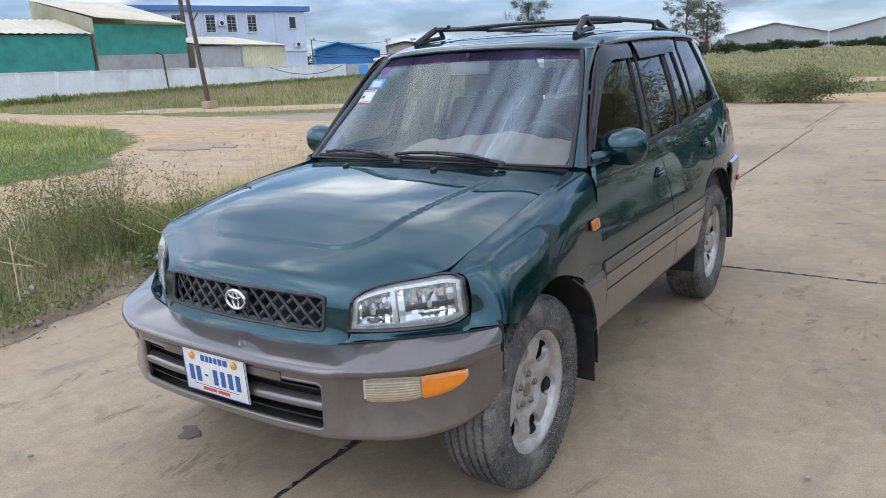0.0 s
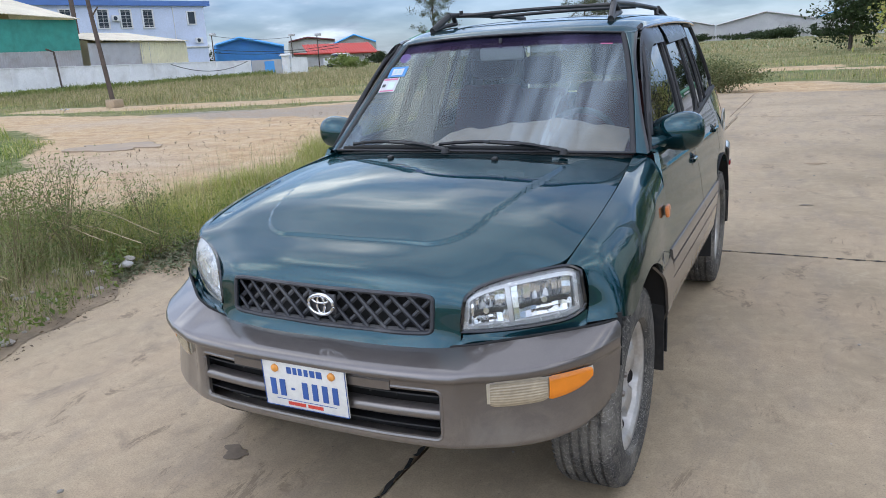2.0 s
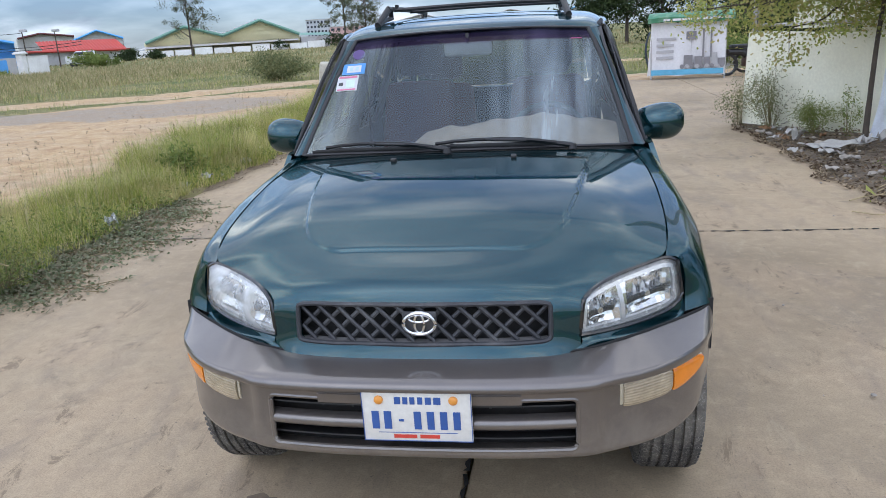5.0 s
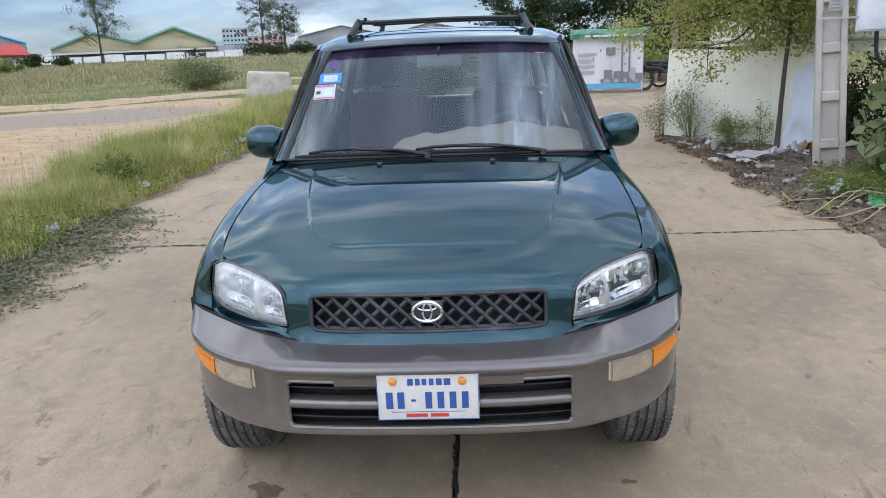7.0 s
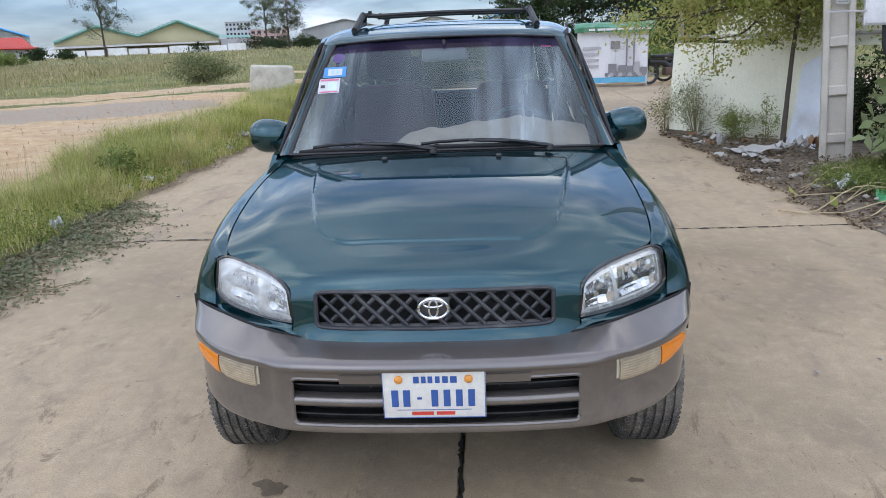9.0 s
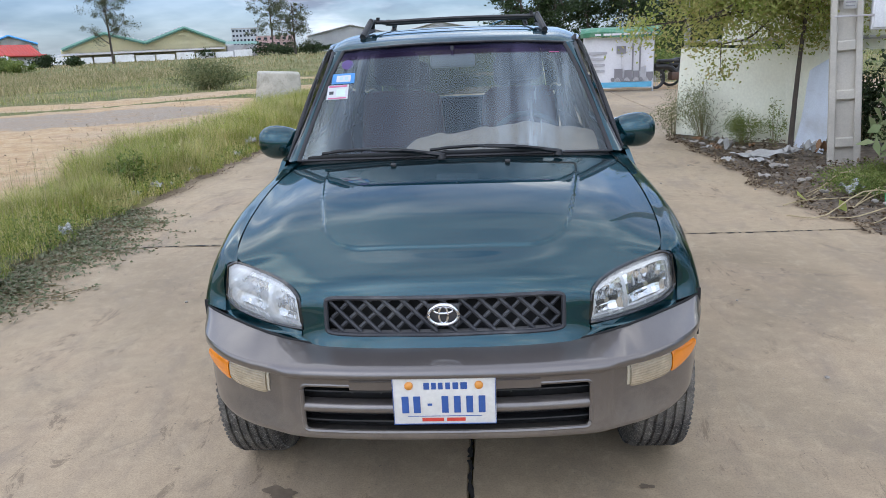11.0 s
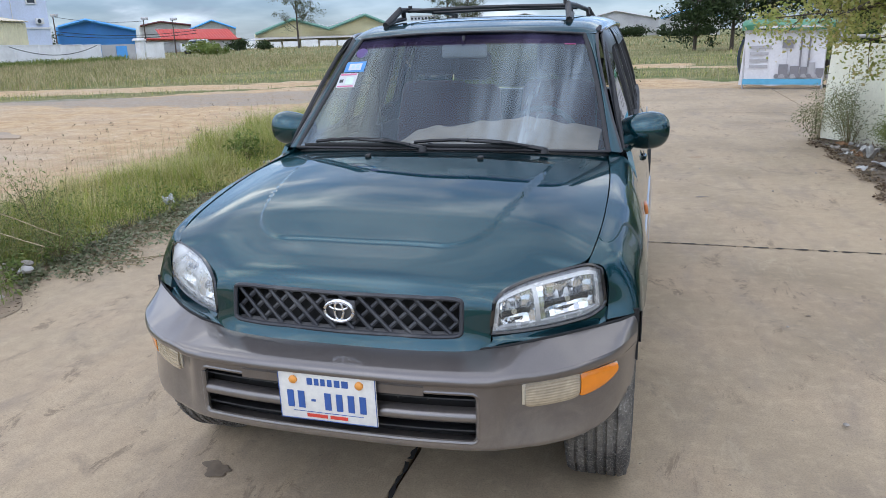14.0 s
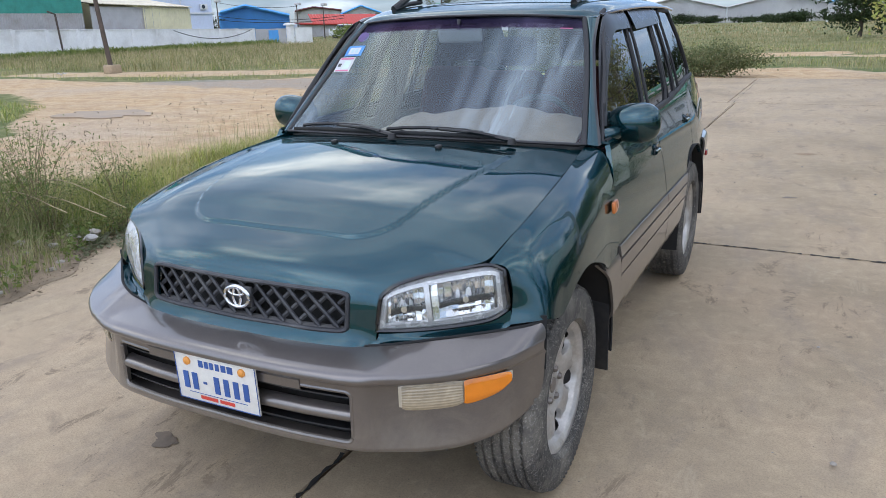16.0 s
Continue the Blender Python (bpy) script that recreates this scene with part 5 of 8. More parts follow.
for a in (0, 180, 270):
    part("spoke", tube([(0, 0, 0), (0.18 * math.cos(radians(a)), 0, 0.18 * math.sin(radians(a)))], 0.014, 8), M_dash, stw)


def seat(x, y, w=0.47, back_z=0.58):
    st = part("seat", box(w, 0.52, 0.16, (x, y, 0.70), 0.05, seg=3), M_seatdark, car, "dark red and black cloth seat")
    bk = box(w, 0.13, back_z, (0, 0, back_z / 2), 0.055, seg=3, taper=0.84)
    bk.transform(pose(x, y + 0.24, 0.74, -16, 0, 0))
    part("seat_back", bk, M_seat, st)
    hd = box(0.27, 0.10, 0.19, (0, 0, 0), 0.045, seg=3)
    hd.transform(pose(x, y + 0.24 + 0.20, 0.74 + back_z + 0.10, -10, 0, 0))
    part("headrest", hd, M_seatdark, st)
    for d in (-0.06, 0.06):
        part("headrest_post", rod((x + d, y + 0.40, 0.74 + back_z - 0.05), (x + d, y + 0.43, 0.74 + back_z + 0.06), 0.006), M_chrome, st)


seat(0.36, 2.02)
seat(-0.36, 2.02)
seat(0.36, 2.90, 0.50, 0.50)
seat(-0.36, 2.90, 0.50, 0.50)
part("inner_mirror", box(0.22, 0.025, 0.062, (0, 1.69, 1.475), 0.014), M_palegrey, car, "interior mirror")
part("inner_mirror_stem", rod((0, 1.675, 1.50), (0, 1.68, 1.545), 0.008), M_dash, car)
part("headliner", sheet(loft([both([(x * 0.97, y + 0.03, z - 0.035) for x, y, z in r]) for r in ROOF], 21, 12)), M_dash, car)
for s in (1, -1):
    part("seat_belt", tube([(s * 0.60, 2.10, 1.42), (s * 0.59, 2.09, 1.15), (s * 0.60, 2.10, 0.75)], 0.022, 6, flat=0.15), M_seatdark, car)
    bm = sheet(np.array([[(side_x(y, z) - 0.05, y, z) for y in np.linspace(1.3, 3.7, 8)] for z in (0.5, 0.8, 1.03)]), thick=0.01)
    for y0, y1, y2, y3 in ((2.13, 2.40, 2.36, 2.24), (2.86, 3.02, 2.96, 2.86)):
        trim = [[(s * (glass_x(z) - 0.035), (y0 + (y3 - y0) * f) * (1 - u) + (y1 + (y2 - y1) * f) * u, z) for u in np.linspace(0, 1, 5)] for f, z in ((0.0, 1.02), (0.35, 1.20), (0.7, 1.38), (1.0, 1.53))]
        part("pillar_trim", sheet(np.array(trim), thick=0.02, flip=s < 0), M_dash, car)
    part("door_lining", bm if s > 0 else mirrored(bm), M_dash, car)

# ---------------------------------------------------------------- ground and road
rng = np.random.default_rng(7)


def inside(px, py, poly):
    """Signed distance to a polygon, positive inside."""
    P = np.asarray(poly, float)
    d = np.full(px.shape, 1e9)
    odd = np.zeros(px.shape, bool)
    for a, b in zip(P, np.roll(P, -1, axis=0)):
        e = b - a
        t = np.clip(((px - a[0]) * e[0] + (py - a[1]) * e[1]) / (e @ e), 0, 1)
        d = np.minimum(d, np.hypot(px - a[0] - t * e[0], py - a[1] - t * e[1]))
        cond = (a[1] > py) != (b[1] > py)
        with np.errstate(divide="ignore", invalid="ignore"):
            xi = a[0] + (py - a[1]) * e[0] / (e[1] if e[1] else 1e-9)
        odd ^= cond & (px < xi)
    return np.where(odd, d, -d)


def along(px, py, line, width):
    d = np.full(px.shape, 1e9)
    for a, b in zip(line[:-1], line[1:]):
        a, b = np.array(a, float), np.array(b, float)
        e = b - a
        t = np.clip(((px - a[0]) * e[0] + (py - a[1]) * e[1]) / (e @ e), 0, 1)
        d = np.minimum(d, np.hypot(px - a[0] - t * e[0], py - a[1] - t * e[1]))
    return width - d


def wob(x, y, s=1.0, seed=0.0):
    """Smooth uneven waves between -1 and 1."""
    return (np.sin(x * 1.7 * s + seed) * np.cos(y * 1.3 * s - seed) + np.sin(x * 0.61 * s - y * 0.83 * s + seed * 2) + 0.6 * np.sin(x * 3.9 * s + y * 4.3 * s + seed)) / 2.6


SAND = [(-4.9, -8), (-4.8, 1), (-5.2, 3.5), (-5.5, 7), (-5.3, 12), (-4.9, 18), (-6, 22), (-9.5, 23.5), (-13, 20), (-16, 16.0), (-24, 16.2), (-38, 17.2), (-52, 19), (-52, 14), (-36, 14.5), (-18, 11.3), (-13.6, 8.8), (-10.2, 5.6), (-9.6, 3.0), (-12, 0), (-13, -8)]
SAND_B = [(-4.5, 19.0), (12, 19.0), (12, 22.5), (3.5, 22.5), (1.5, 24.5), (-1.0, 24.0), (-3.0, 21.5)]
GRAVEL = [(-18, 15.2), (-12, 14.0), (-8.0, 15.0), (-6.2, 18), (-8, 20.5), (-13, 18.5), (-19, 16.4)]
TRACK = [(-27, 18.6), (-19, 19.8), (-13, 22.3), (-9.0, 26.5), (-5, 30), (1, 34)]
TRACK_B = [(-10, 38), (-3, 33.5), (5, 31.5)]
GREEN = [(-34, 14.0), (-18, 11.0), (-13.8, 8.8), (-10.4, 5.7), (-9.8, 3.2), (-14, 1), (-34, 2)]


def zones(x, y):
    w = wob(x, y, 0.9, 1.3) * 0.5 + wob(x, y, 3.1, 4.2) * 0.15
    sand = np.maximum(inside(x, y, SAND), np.maximum(inside(x, y, SAND_B), np.maximum(along(x, y, TRACK, 1.5), along(x, y, TRACK_B, 1.0)))) + w
    sand = smooth01(-0.25, 0.35, sand)
    gravel = smooth01(-0.3, 0.6, inside(x, y, GRAVEL) + w)
    green = smooth01(-0.3, 0.6, inside(x, y, GREEN) + w)
    return sand * (1 - green * 0.9), gravel, green


def ground_sheet():
    xs = np.concatenate([-np.geomspace(1500, 45, 14), np.arange(-40, -14, 0.8), np.arange(-14, 6, 0.2), np.arange(6, 16, 0.6), np.geomspace(18, 1500, 14)])
    ys = np.concatenate([-np.geomspace(1500, 10, 10), np.arange(-8, 0, 0.5), np.arange(0, 26, 0.2), np.arange(26, 44, 0.6), np.geomspace(46, 1500, 18)])
    X, Y = np.meshgrid(xs, ys)
    under = (X > -3.45) & (X < 3.55) & (Y < 19.4) | (X > 3.4) & (X < 10.9) & (Y > 10.2) & (Y < 19.4)
    near = np.exp(-((np.abs(X + 3) / 40) ** 2)) * np.exp(-((np.abs(Y - 8) / 40) ** 2))
    Z = np.where(under, -0.06, -0.012 + near * (0.03 * wob(X, Y, 0.8) + 0.012 * wob(X, Y, 4.0, 2.0)))
    verge = np.exp(-(((X + 4.2) / 0.7) ** 2)) * (Y < 24) * 0.06
    Z = Z + np.where(under, 0, verge)
    G = np.dstack([X, Y, Z])
    bm = sheet(G)
    me = finish(bm, "ground", None)
    co = np.zeros(len(me.vertices) * 3)
    me.vertices.foreach_get("co", co)
    co = co.reshape(-1, 3)
    for key, val in zip(("sand", "gravel", "green"), zones(co[:, 0], co[:, 1])):
        at = me.attributes.new(key, "FLOAT", "POINT")
        at.data.foreach_set("value", val.astype(np.float32))
    return me


def ground_material():
    m, nt, b = nodes_of("earth")
    v = world_pos(nt)

    def att(k):
        n = nt.nodes.new("ShaderNodeAttribute")
        n.attribute_name = k
        return n.outputs["Fac"]

    big, mid, fine = tex(nt, 0.25, 6, 0.6, v), tex(nt, 2.5, 8, 0.65, v, 0.3), tex(nt, 45, 5, 0.7, v)
    turf = ramp(nt, mid.outputs["Fac"], [(0.3, (0.12, 0.125, 0.045)), (0.5, (0.24, 0.22, 0.095)), (0.7, (0.38, 0.32, 0.18))])
    lush = ramp(nt, mid.outputs["Fac"], [(0.3, (0.05, 0.10, 0.02)), (0.7, (0.13, 0.19, 0.05))])
    sand = ramp(nt, mid.outputs["Fac"], [(0.28, (0.42, 0.26, 0.140)), (0.5, (0.57, 0.40, 0.225)), (0.72, (0.66, 0.51, 0.32))])
    sand = blend(nt, span(nt, big.outputs["Fac"], 0.45, 0.65, 0.0, 0.5), sand, (0.50, 0.42, 0.33))
    grav = ramp(nt, fine.outputs["Fac"], [(0.35, (0.17, 0.15, 0.125)), (0.65, (0.50, 0.45, 0.38))])
    c = blend(nt, span(nt, big.outputs["Fac"], 0.42, 0.6, 0.0, 0.8), turf, lush)
    c = blend(nt, att("green"), c, lush)
    edge = math2(nt, "ADD", att("sand"), span(nt, mid.outputs["Fac"], 0.3, 0.7, -0.35, 0.35))
    c = blend(nt, span(nt, edge, 0.35, 0.65), c, sand)
    edge = math2(nt, "ADD", att("gravel"), span(nt, mid.outputs["Fac"], 0.3, 0.7, -0.45, 0.45))
    c = blend(nt, span(nt, edge, 0.45, 0.95, 0.0, 0.8), c, grav)
    c = blend(nt, span(nt, fine.outputs["Fac"], 0.4, 0.75, 0.0, 0.4), c, (0.14, 0.11, 0.08))
    rut = nt.nodes.new("ShaderNodeMapping")
    rut.inputs["Rotation"].default_value = (0, 0, radians(-38))
    rut.inputs["Scale"].default_value = (0.30, 0.95, 1.0)
    nt.links.new(v, rut.inputs["Vector"])
    ruts = tex(nt, 1.3, 7, 0.65, rut.outputs[0], 0.6)
    c = blend(nt, math2(nt, "MULTIPLY", att("sand"), span(nt, ruts.outputs["Fac"], 0.50, 0.68, 0.0, 0.4)), c, (0.36, 0.26, 0.17))
    peb = tex(nt, 8, 9, 0.85, v)
    c = blend(nt, math2(nt, "MULTIPLY", att("sand"), span(nt, peb.outputs["Fac"], 0.55, 0.63, 0.0, 0.7)), c, (0.28, 0.20, 0.14))
    c = blend(nt, math2(nt, "MULTIPLY", att("sand"), span(nt, peb.outputs["Fac"], 0.44, 0.36, 0.0, 0.6)), c, (0.74, 0.62, 0.47))
    nt.links.new(c, b.inputs["Base Color"])
    b.inputs["Roughness"].default_value = 0.95
    b.inputs["Specular IOR Level"].default_value = 0.2
    bump(nt, b, fine.outputs["Fac"], 0.7, 0.03)
    return m


ground_me = ground_sheet()
ground_me.materials.append(ground_material())
tagged(new("ground", ground_me), "sandy ground with grass, gravel and bare tracks", "ground", kind="structure")


def concrete_material(name="road_concrete", tone=(0.412, 0.324, 0.215)):
    m, nt, b = nodes_of(name)
    v = world_pos(nt)
    st = nt.nodes.new("ShaderNodeMapping")
    st.inputs["Scale"].default_value = (1.0, 0.35, 1.0)
    nt.links.new(v, st.inputs["Vector"])
    big, mid, fine = tex(nt, 0.55, 7, 0.6, v, 0.4), tex(nt, 3.2, 9, 0.68, st.outputs[0], 0.5), tex(nt, 130, 4, 0.7, v)
    dark, lite = tuple(t * 0.70 for t in tone), tuple(t * 1.16 for t in tone)
    c = ramp(nt, big.outputs["Fac"], [(0.30, dark), (0.50, tone), (0.70, lite)])
    warm = tex(nt, 1.1, 6, 0.65, v, 0.8)
    c = blend(nt, span(nt, warm.outputs["Fac"], 0.46, 0.66, 0.0, 0.6), c, (0.47, 0.35, 0.23))
    c = blend(nt, span(nt, mid.outputs["Fac"], 0.50, 0.68, 0.0, 0.5), c, (0.22, 0.18, 0.145))
    damp = tex(nt, 2.1, 8, 0.7, v, 1.0)
    c = blend(nt, span(nt, damp.outputs["Fac"], 0.58, 0.68, 0.0, 0.5), c, (0.15, 0.125, 0.10))
    c = blend(nt, span(nt, fine.outputs["Fac"], 0.44, 0.64, 0.0, 0.5), c, tuple(t * 0.50 for t in tone))
    scab = tex(nt, 5.5, 10, 0.82, st.outputs[0], 0.6)
    worn = math2(nt, "MULTIPLY", span(nt, scab.outputs["Fac"], 0.555, 0.60, 0.0, 0.8), span(nt, warm.outputs["Fac"], 0.46, 0.56))
    c = blend(nt, worn, c, (0.20, 0.155, 0.105))
    c = blend(nt, math2(nt, "MULTIPLY", span(nt, scab.outputs["Fac"], 0.43, 0.39, 0.0, 0.25), span(nt, warm.outputs["Fac"], 0.54, 0.44)), c, (0.50, 0.425, 0.295))
    mott = tex(nt, 11, 9, 0.8, v, 0.3)
    c = blend(nt, span(nt, mott.outputs["Fac"], 0.50, 0.66, 0.0, 0.34), c, (0.25, 0.19, 0.135))
    c = blend(nt, span(nt, mott.outputs["Fac"], 0.48, 0.36, 0.0, 0.30), c, tuple(min(1, t * 1.35) for t in tone))
    speck = tex(nt, 42, 3, 0.6, v)
    c = blend(nt, span(nt, speck.outputs["Fac"], 0.68, 0.73, 0.0, 0.75), c, (0.13, 0.11, 0.09))
    nt.links.new(c, b.inputs["Base Color"])
    nt.links.new(span(nt, mid.outputs["Fac"], 0.35, 0.7, 0.92, 0.74), b.inputs["Roughness"])
    b.inputs["Specular IOR Level"].default_value = 0.3
    h = math2(nt, "ADD", span(nt, fine.outputs["Fac"], 0.3, 0.7, 0.0, 0.3), span(nt, mid.outputs["Fac"], 0.3, 0.7, 0.0, 0.9))
    bump(nt, b, h, 0.35, 0.006)
    return m


M_conc = concrete_material()
M_joint = simple("tar_joint", (0.020, 0.018, 0.016), 0.85, vary=0.4, scale=30, relief=0.6)
road = tagged(new("road"), "worn concrete road of large slabs with black joints", "road", kind="structure")


def slab(x0, x1, y0, y1, seed):
    """A cast slab with slightly ragged, rounded edges."""
    r = np.random.default_rng(seed)
    out = []
    n, k = 60, 30
    for f in np.linspace(0, 1, n, endpoint=False):
        out.append((x0 + (x1 - x0) * f, y0))
    for f in np.linspace(0, 1, n, endpoint=False):
        out.append((x1, y0 + (y1 - y0) * f))
    for f in np.linspace(1, 0, n, endpoint=False):
        out.append((x0 + (x1 - x0) * f, y1))
    for f in np.linspace(1, 0, n, endpoint=False):
        out.append((x0, y0 + (y1 - y0) * f))
    cx, cy = (x0 + x1) / 2, (y0 + y1) / 2
    pts = []
    for x, y in out:
        j = max(0.0, r.normal(0.004, 0.004)) + 0.003
        pts.append((x + (j if x < cx else -j), y + (j if y < cy else -j)))
    bm = bmesh.new()
    lo = [bm.verts.new((x, y, -0.15)) for x, y in pts]
    mi = [bm.verts.new((x, y, -0.006)) for x, y in pts]
    hi = [bm.verts.new((x + (0.006 if x < cx else -0.006), y + (0.006 if y < cy else -0.006), 0.0)) for x, y in pts]
    m = len(pts)
    for i in range(m):
        q = (i + 1) % m
        bm.faces.new((lo[i], lo[q], mi[q], mi[i]))
        bm.faces.new((mi[i], mi[q], hi[q], hi[i]))
    bm.faces.new(hi)
    return bm


CX = 0.055
for i, (x0, x1, y0, y1) in enumerate(((-3.55, CX, -7.5, 3.80), (CX, 3.6, -7.5, 3.80), (-3.55, CX - 0.06, 3.80, 13.4), (CX - 0.06, 3.6, 3.80, 13.4), (-3.6, CX - 0.2, 13.4, 19.6), (CX - 0.2, 3.6, 13.4, 19.6), (3.6, 11.0, 10.4, 19.6))):
    part("slab", slab(x0, x1, y0, y1, 11 + i), M_conc, road)


def ragged_strip(pts, w, seed, z=0.004, gaps=0.0):
    """A flat filled joint whose width comes and goes."""
    r = np.random.default_rng(seed)
    P = np.array(pts, float)
    bm = bmesh.new()
    prev = None
    for i, p in enumerate(P):
        t = P[min(i + 1, len(P) - 1)] - P[max(i - 1, 0)]
        n = np.array((-t[1], t[0])) / np.hypot(*t)
        ww = w * abs(r.normal(1, 0.55)) + 0.0012
        off = r.normal(0, w * 0.22)
        a, b2 = p + n * (off + ww / 2), p + n * (off - ww / 2)
        cur = (bm.verts.new((a[0], a[1], z)), bm.verts.new((b2[0], b2[1], z)))
        if prev and r.random() > gaps:
            bm.faces.new((prev[0], prev[1], cur[1], cur[0]))
        prev = cur
    return bm


part("joint", ragged_strip([(CX + 0.004 * math.sin(9 * y), y) for y in np.arange(-7, 3.8, 0.02)], 0.013, 3, gaps=0.06), M_joint, road)
part("joint", ragged_strip([(CX - 0.06 - 0.006 * max(0, y - 8), y) for y in np.arange(3.8, 19.6, 0.05)], 0.007, 4, gaps=0.45), M_joint, road)
part("joint", ragged_strip([(x, 3.80 + 0.010 * math.sin(2.2 * x) - 0.004 * x) for x in np.arange(-3.5, 3.6, 0.025)], 0.017, 5, gaps=0.06), M_joint, road)
part("joint", ragged_strip([(x, 13.4) for x in np.arange(-3.5, 3.6, 0.06)], 0.012, 6, gaps=0.3), M_joint, road)

M_wet = simple("oil_stain", (0.17, 0.13, 0.09), 0.6, vary=0.3, scale=20)
M_dust = simple("dry_mud", (0.34, 0.24, 0.15), 0.95, vary=0.3, scale=15, relief=0.6)


def blot(x, y, rx, ry, m, seed, label, name="stain"):
    r = np.random.default_rng(seed)
    ph = r.random(6) * 7
    pts = []
    for k in range(40):
        a = 2 * math.pi * k / 40
        q = 1 + 0.28 * math.sin(2 * a + ph[0]) + 0.20 * math.sin(3 * a + ph[1]) + 0.12 * math.sin(7 * a + ph[2])
        pts.append((x + rx * q * math.cos(a), y + ry * q * math.sin(a)))
    bm = bmesh.new()
    bm.faces.new([bm.verts.new((px, py, 0.004)) for px, py in pts])
    return part(name, bm, m, road, label)


blot(-0.64, 0.285, 0.062, 0.042, M_wet, 1, "dark oil stain on the concrete")
blot(0.685, 0.318, 0.022, 0.016, M_wet, 2, "small dark spot on the concrete")
blot(1.31, 5.52, 0.05, 0.03, M_wet, 3, "small dark spot on the concrete")
blot(1.74, 2.41, 0.012, 0.010, M_wet, 4, "small dark spot on the concrete")
blot(1.35, 7.9, 0.11, 0.05, M_dust, 5, "dry mud crumb on the concrete")

M_puddle = simple("muddy_water", (0.34, 0.255, 0.17), 0.65, vary=0.25, scale=2, relief=0.0)


def puddle(x, y, rx, ry, seed):
    r = np.random.default_rng(seed)
    ph = r.random(4) * 7
    bm = bmesh.new()
    rim = []
    for k in range(56):
        a = 2 * math.pi * k / 56
        q = 1 + 0.22 * math.sin(2 * a + ph[0]) + 0.14 * math.sin(5 * a + ph[1]) + 0.07 * math.sin(9 * a + ph[2])
        rim.append((x + rx * q * math.cos(a + 0.7), y + ry * q * math.sin(a + 0.7)))
    lo, hi = [[bm.verts.new((px, py, z)) for px, py in rim] for z in (-0.05, 0.030)]
    bm.faces.new(hi)
    for k in range(56):
        bm.faces.new((lo[k], lo[(k + 1) % 56], hi[(k + 1) % 56], hi[k]))
    solo("puddle", bm, M_puddle, "shallow muddy puddle on the sandy track", "puddle", kind="structure")


puddle(-11.0, 8.5, 1.1, 0.55, 4)

# soil that has crept over both edges of the slabs
M_soil = simple("dark_soil", (0.25, 0.19, 0.125), 0.95, vary=0.45, scale=5, grain=70, relief=0.9, dirt=(0.32, 0.25, 0.17), dirt_amt=0.7)
LEFT_EDGE = [(-2.45, -6.0), (-2.52, -1.0), (-2.56, 0.42), (-2.62, 0.85), (-2.92, 1.6), (-3.25, 2.2), (-3.38, 3.0), (-3.52, 4.6), (-3.46, 6.0), (-3.42, 8.0), (-3.36, 10.0), (-3.36, 14.0), (-3.4, 19.4)]
RIGHT_EDGE = [(3.35, -6), (3.30, 0), (3.16, 3.4), (3.08, 4.6), (3.0, 5.6), (3.06, 6.6), (3.02, 8.0), (2.98, 9.2), (3.12, 9.9)]


def edge_x(edge, y):
    return np.interp(y, [q[1] for q in edge], [q[0] for q in edge]) + 0.05 * np.sin(np.asarray(y) * 5.3) + 0.03 * np.sin(np.asarray(y) * 13.1)


def bank(edge, y0, y1, side, width, crest):
    rows = []
    for y in np.arange(y0, y1, 0.08):
        x = float(edge_x(edge, y))
        rows.append([(x + side * width * u, y, 0.004 + (crest + 0.022 * wob(np.float64(x * 3 + u * 9), np.float64(y * 3), 1.0)) * u ** 0.6 * (1 if u < 0.9 else 0.3)) for u in (0, 0.03, 0.08, 0.16, 0.3, 0.5, 0.75, 1.0)])
    return sheet(np.array(rows), flip=side < 0)


solo("soil_bank", bank(LEFT_EDGE, -5.9, 19.3, -1, 1.7, 0.07), M_soil, "dark soil bank along the road edge", "soil", kind="structure")
M_litterfloor = simple("leaf_litter_soil", (0.135, 0.105, 0.075), 0.95, vary=0.5, scale=9, grain=50, relief=1.0, dirt=(0.30, 0.25, 0.19), dirt_amt=0.6)
solo("soil_bank", bank(RIGHT_EDGE, -5.9, 9.9, 1, 2.4, 0.08), M_litterfloor, "dark soil bank littered with debris", "soil", kind="structure")
# ---------------------------------------------------------------- far buildings
M_white = simple("whitewash", (0.88, 0.87, 0.86), 0.85, vary=0.08, scale=0.5, grain=8, dirt=(0.42, 0.38, 0.33), dirt_amt=0.35)
M_lilac = simple("pale_blue_render", (0.62, 0.69, 0.86), 0.85, vary=0.06, scale=0.4, grain=6, dirt=(0.40, 0.42, 0.48), dirt_amt=0.2)
M_bluetrim = simple("blue_trim", (0.10, 0.20, 0.50), 0.6, scale=0.6)
M_net = simple("green_shade_net", (0.055, 0.29, 0.24), 0.9, vary=0.25, scale=1.2, grain=25, dirt=(0.07, 0.34, 0.27), dirt_amt=0.6)
M_tin = simple("grey_tin", (0.50, 0.49, 0.49), 0.55, metal=0.1, scale=0.8, dirt=(0.28, 0.20, 0.15), dirt_amt=0.4)
M_cream = simple("cream_tin", (0.74, 0.69, 0.48), 0.6, scale=0.5, dirt=(0.35, 0.30, 0.20), dirt_amt=0.35)
M_creamroof = simple("cream_roof_tin", (0.66, 0.60, 0.46), 0.55, scale=0.6, dirt=(0.36, 0.28, 0.18), dirt_amt=0.4)
M_bluetin = simple("blue_tin", (0.10, 0.38, 0.82), 0.5, scale=0.4, grain=8)
M_blueroof = simple("light_blue_roof", (0.16, 0.42, 0.72), 0.45, scale=0.4, grain=8)
M_redroof = simple("red_roof_tin", (0.50, 0.060, 0.045), 0.55, scale=0.4, grain=8)
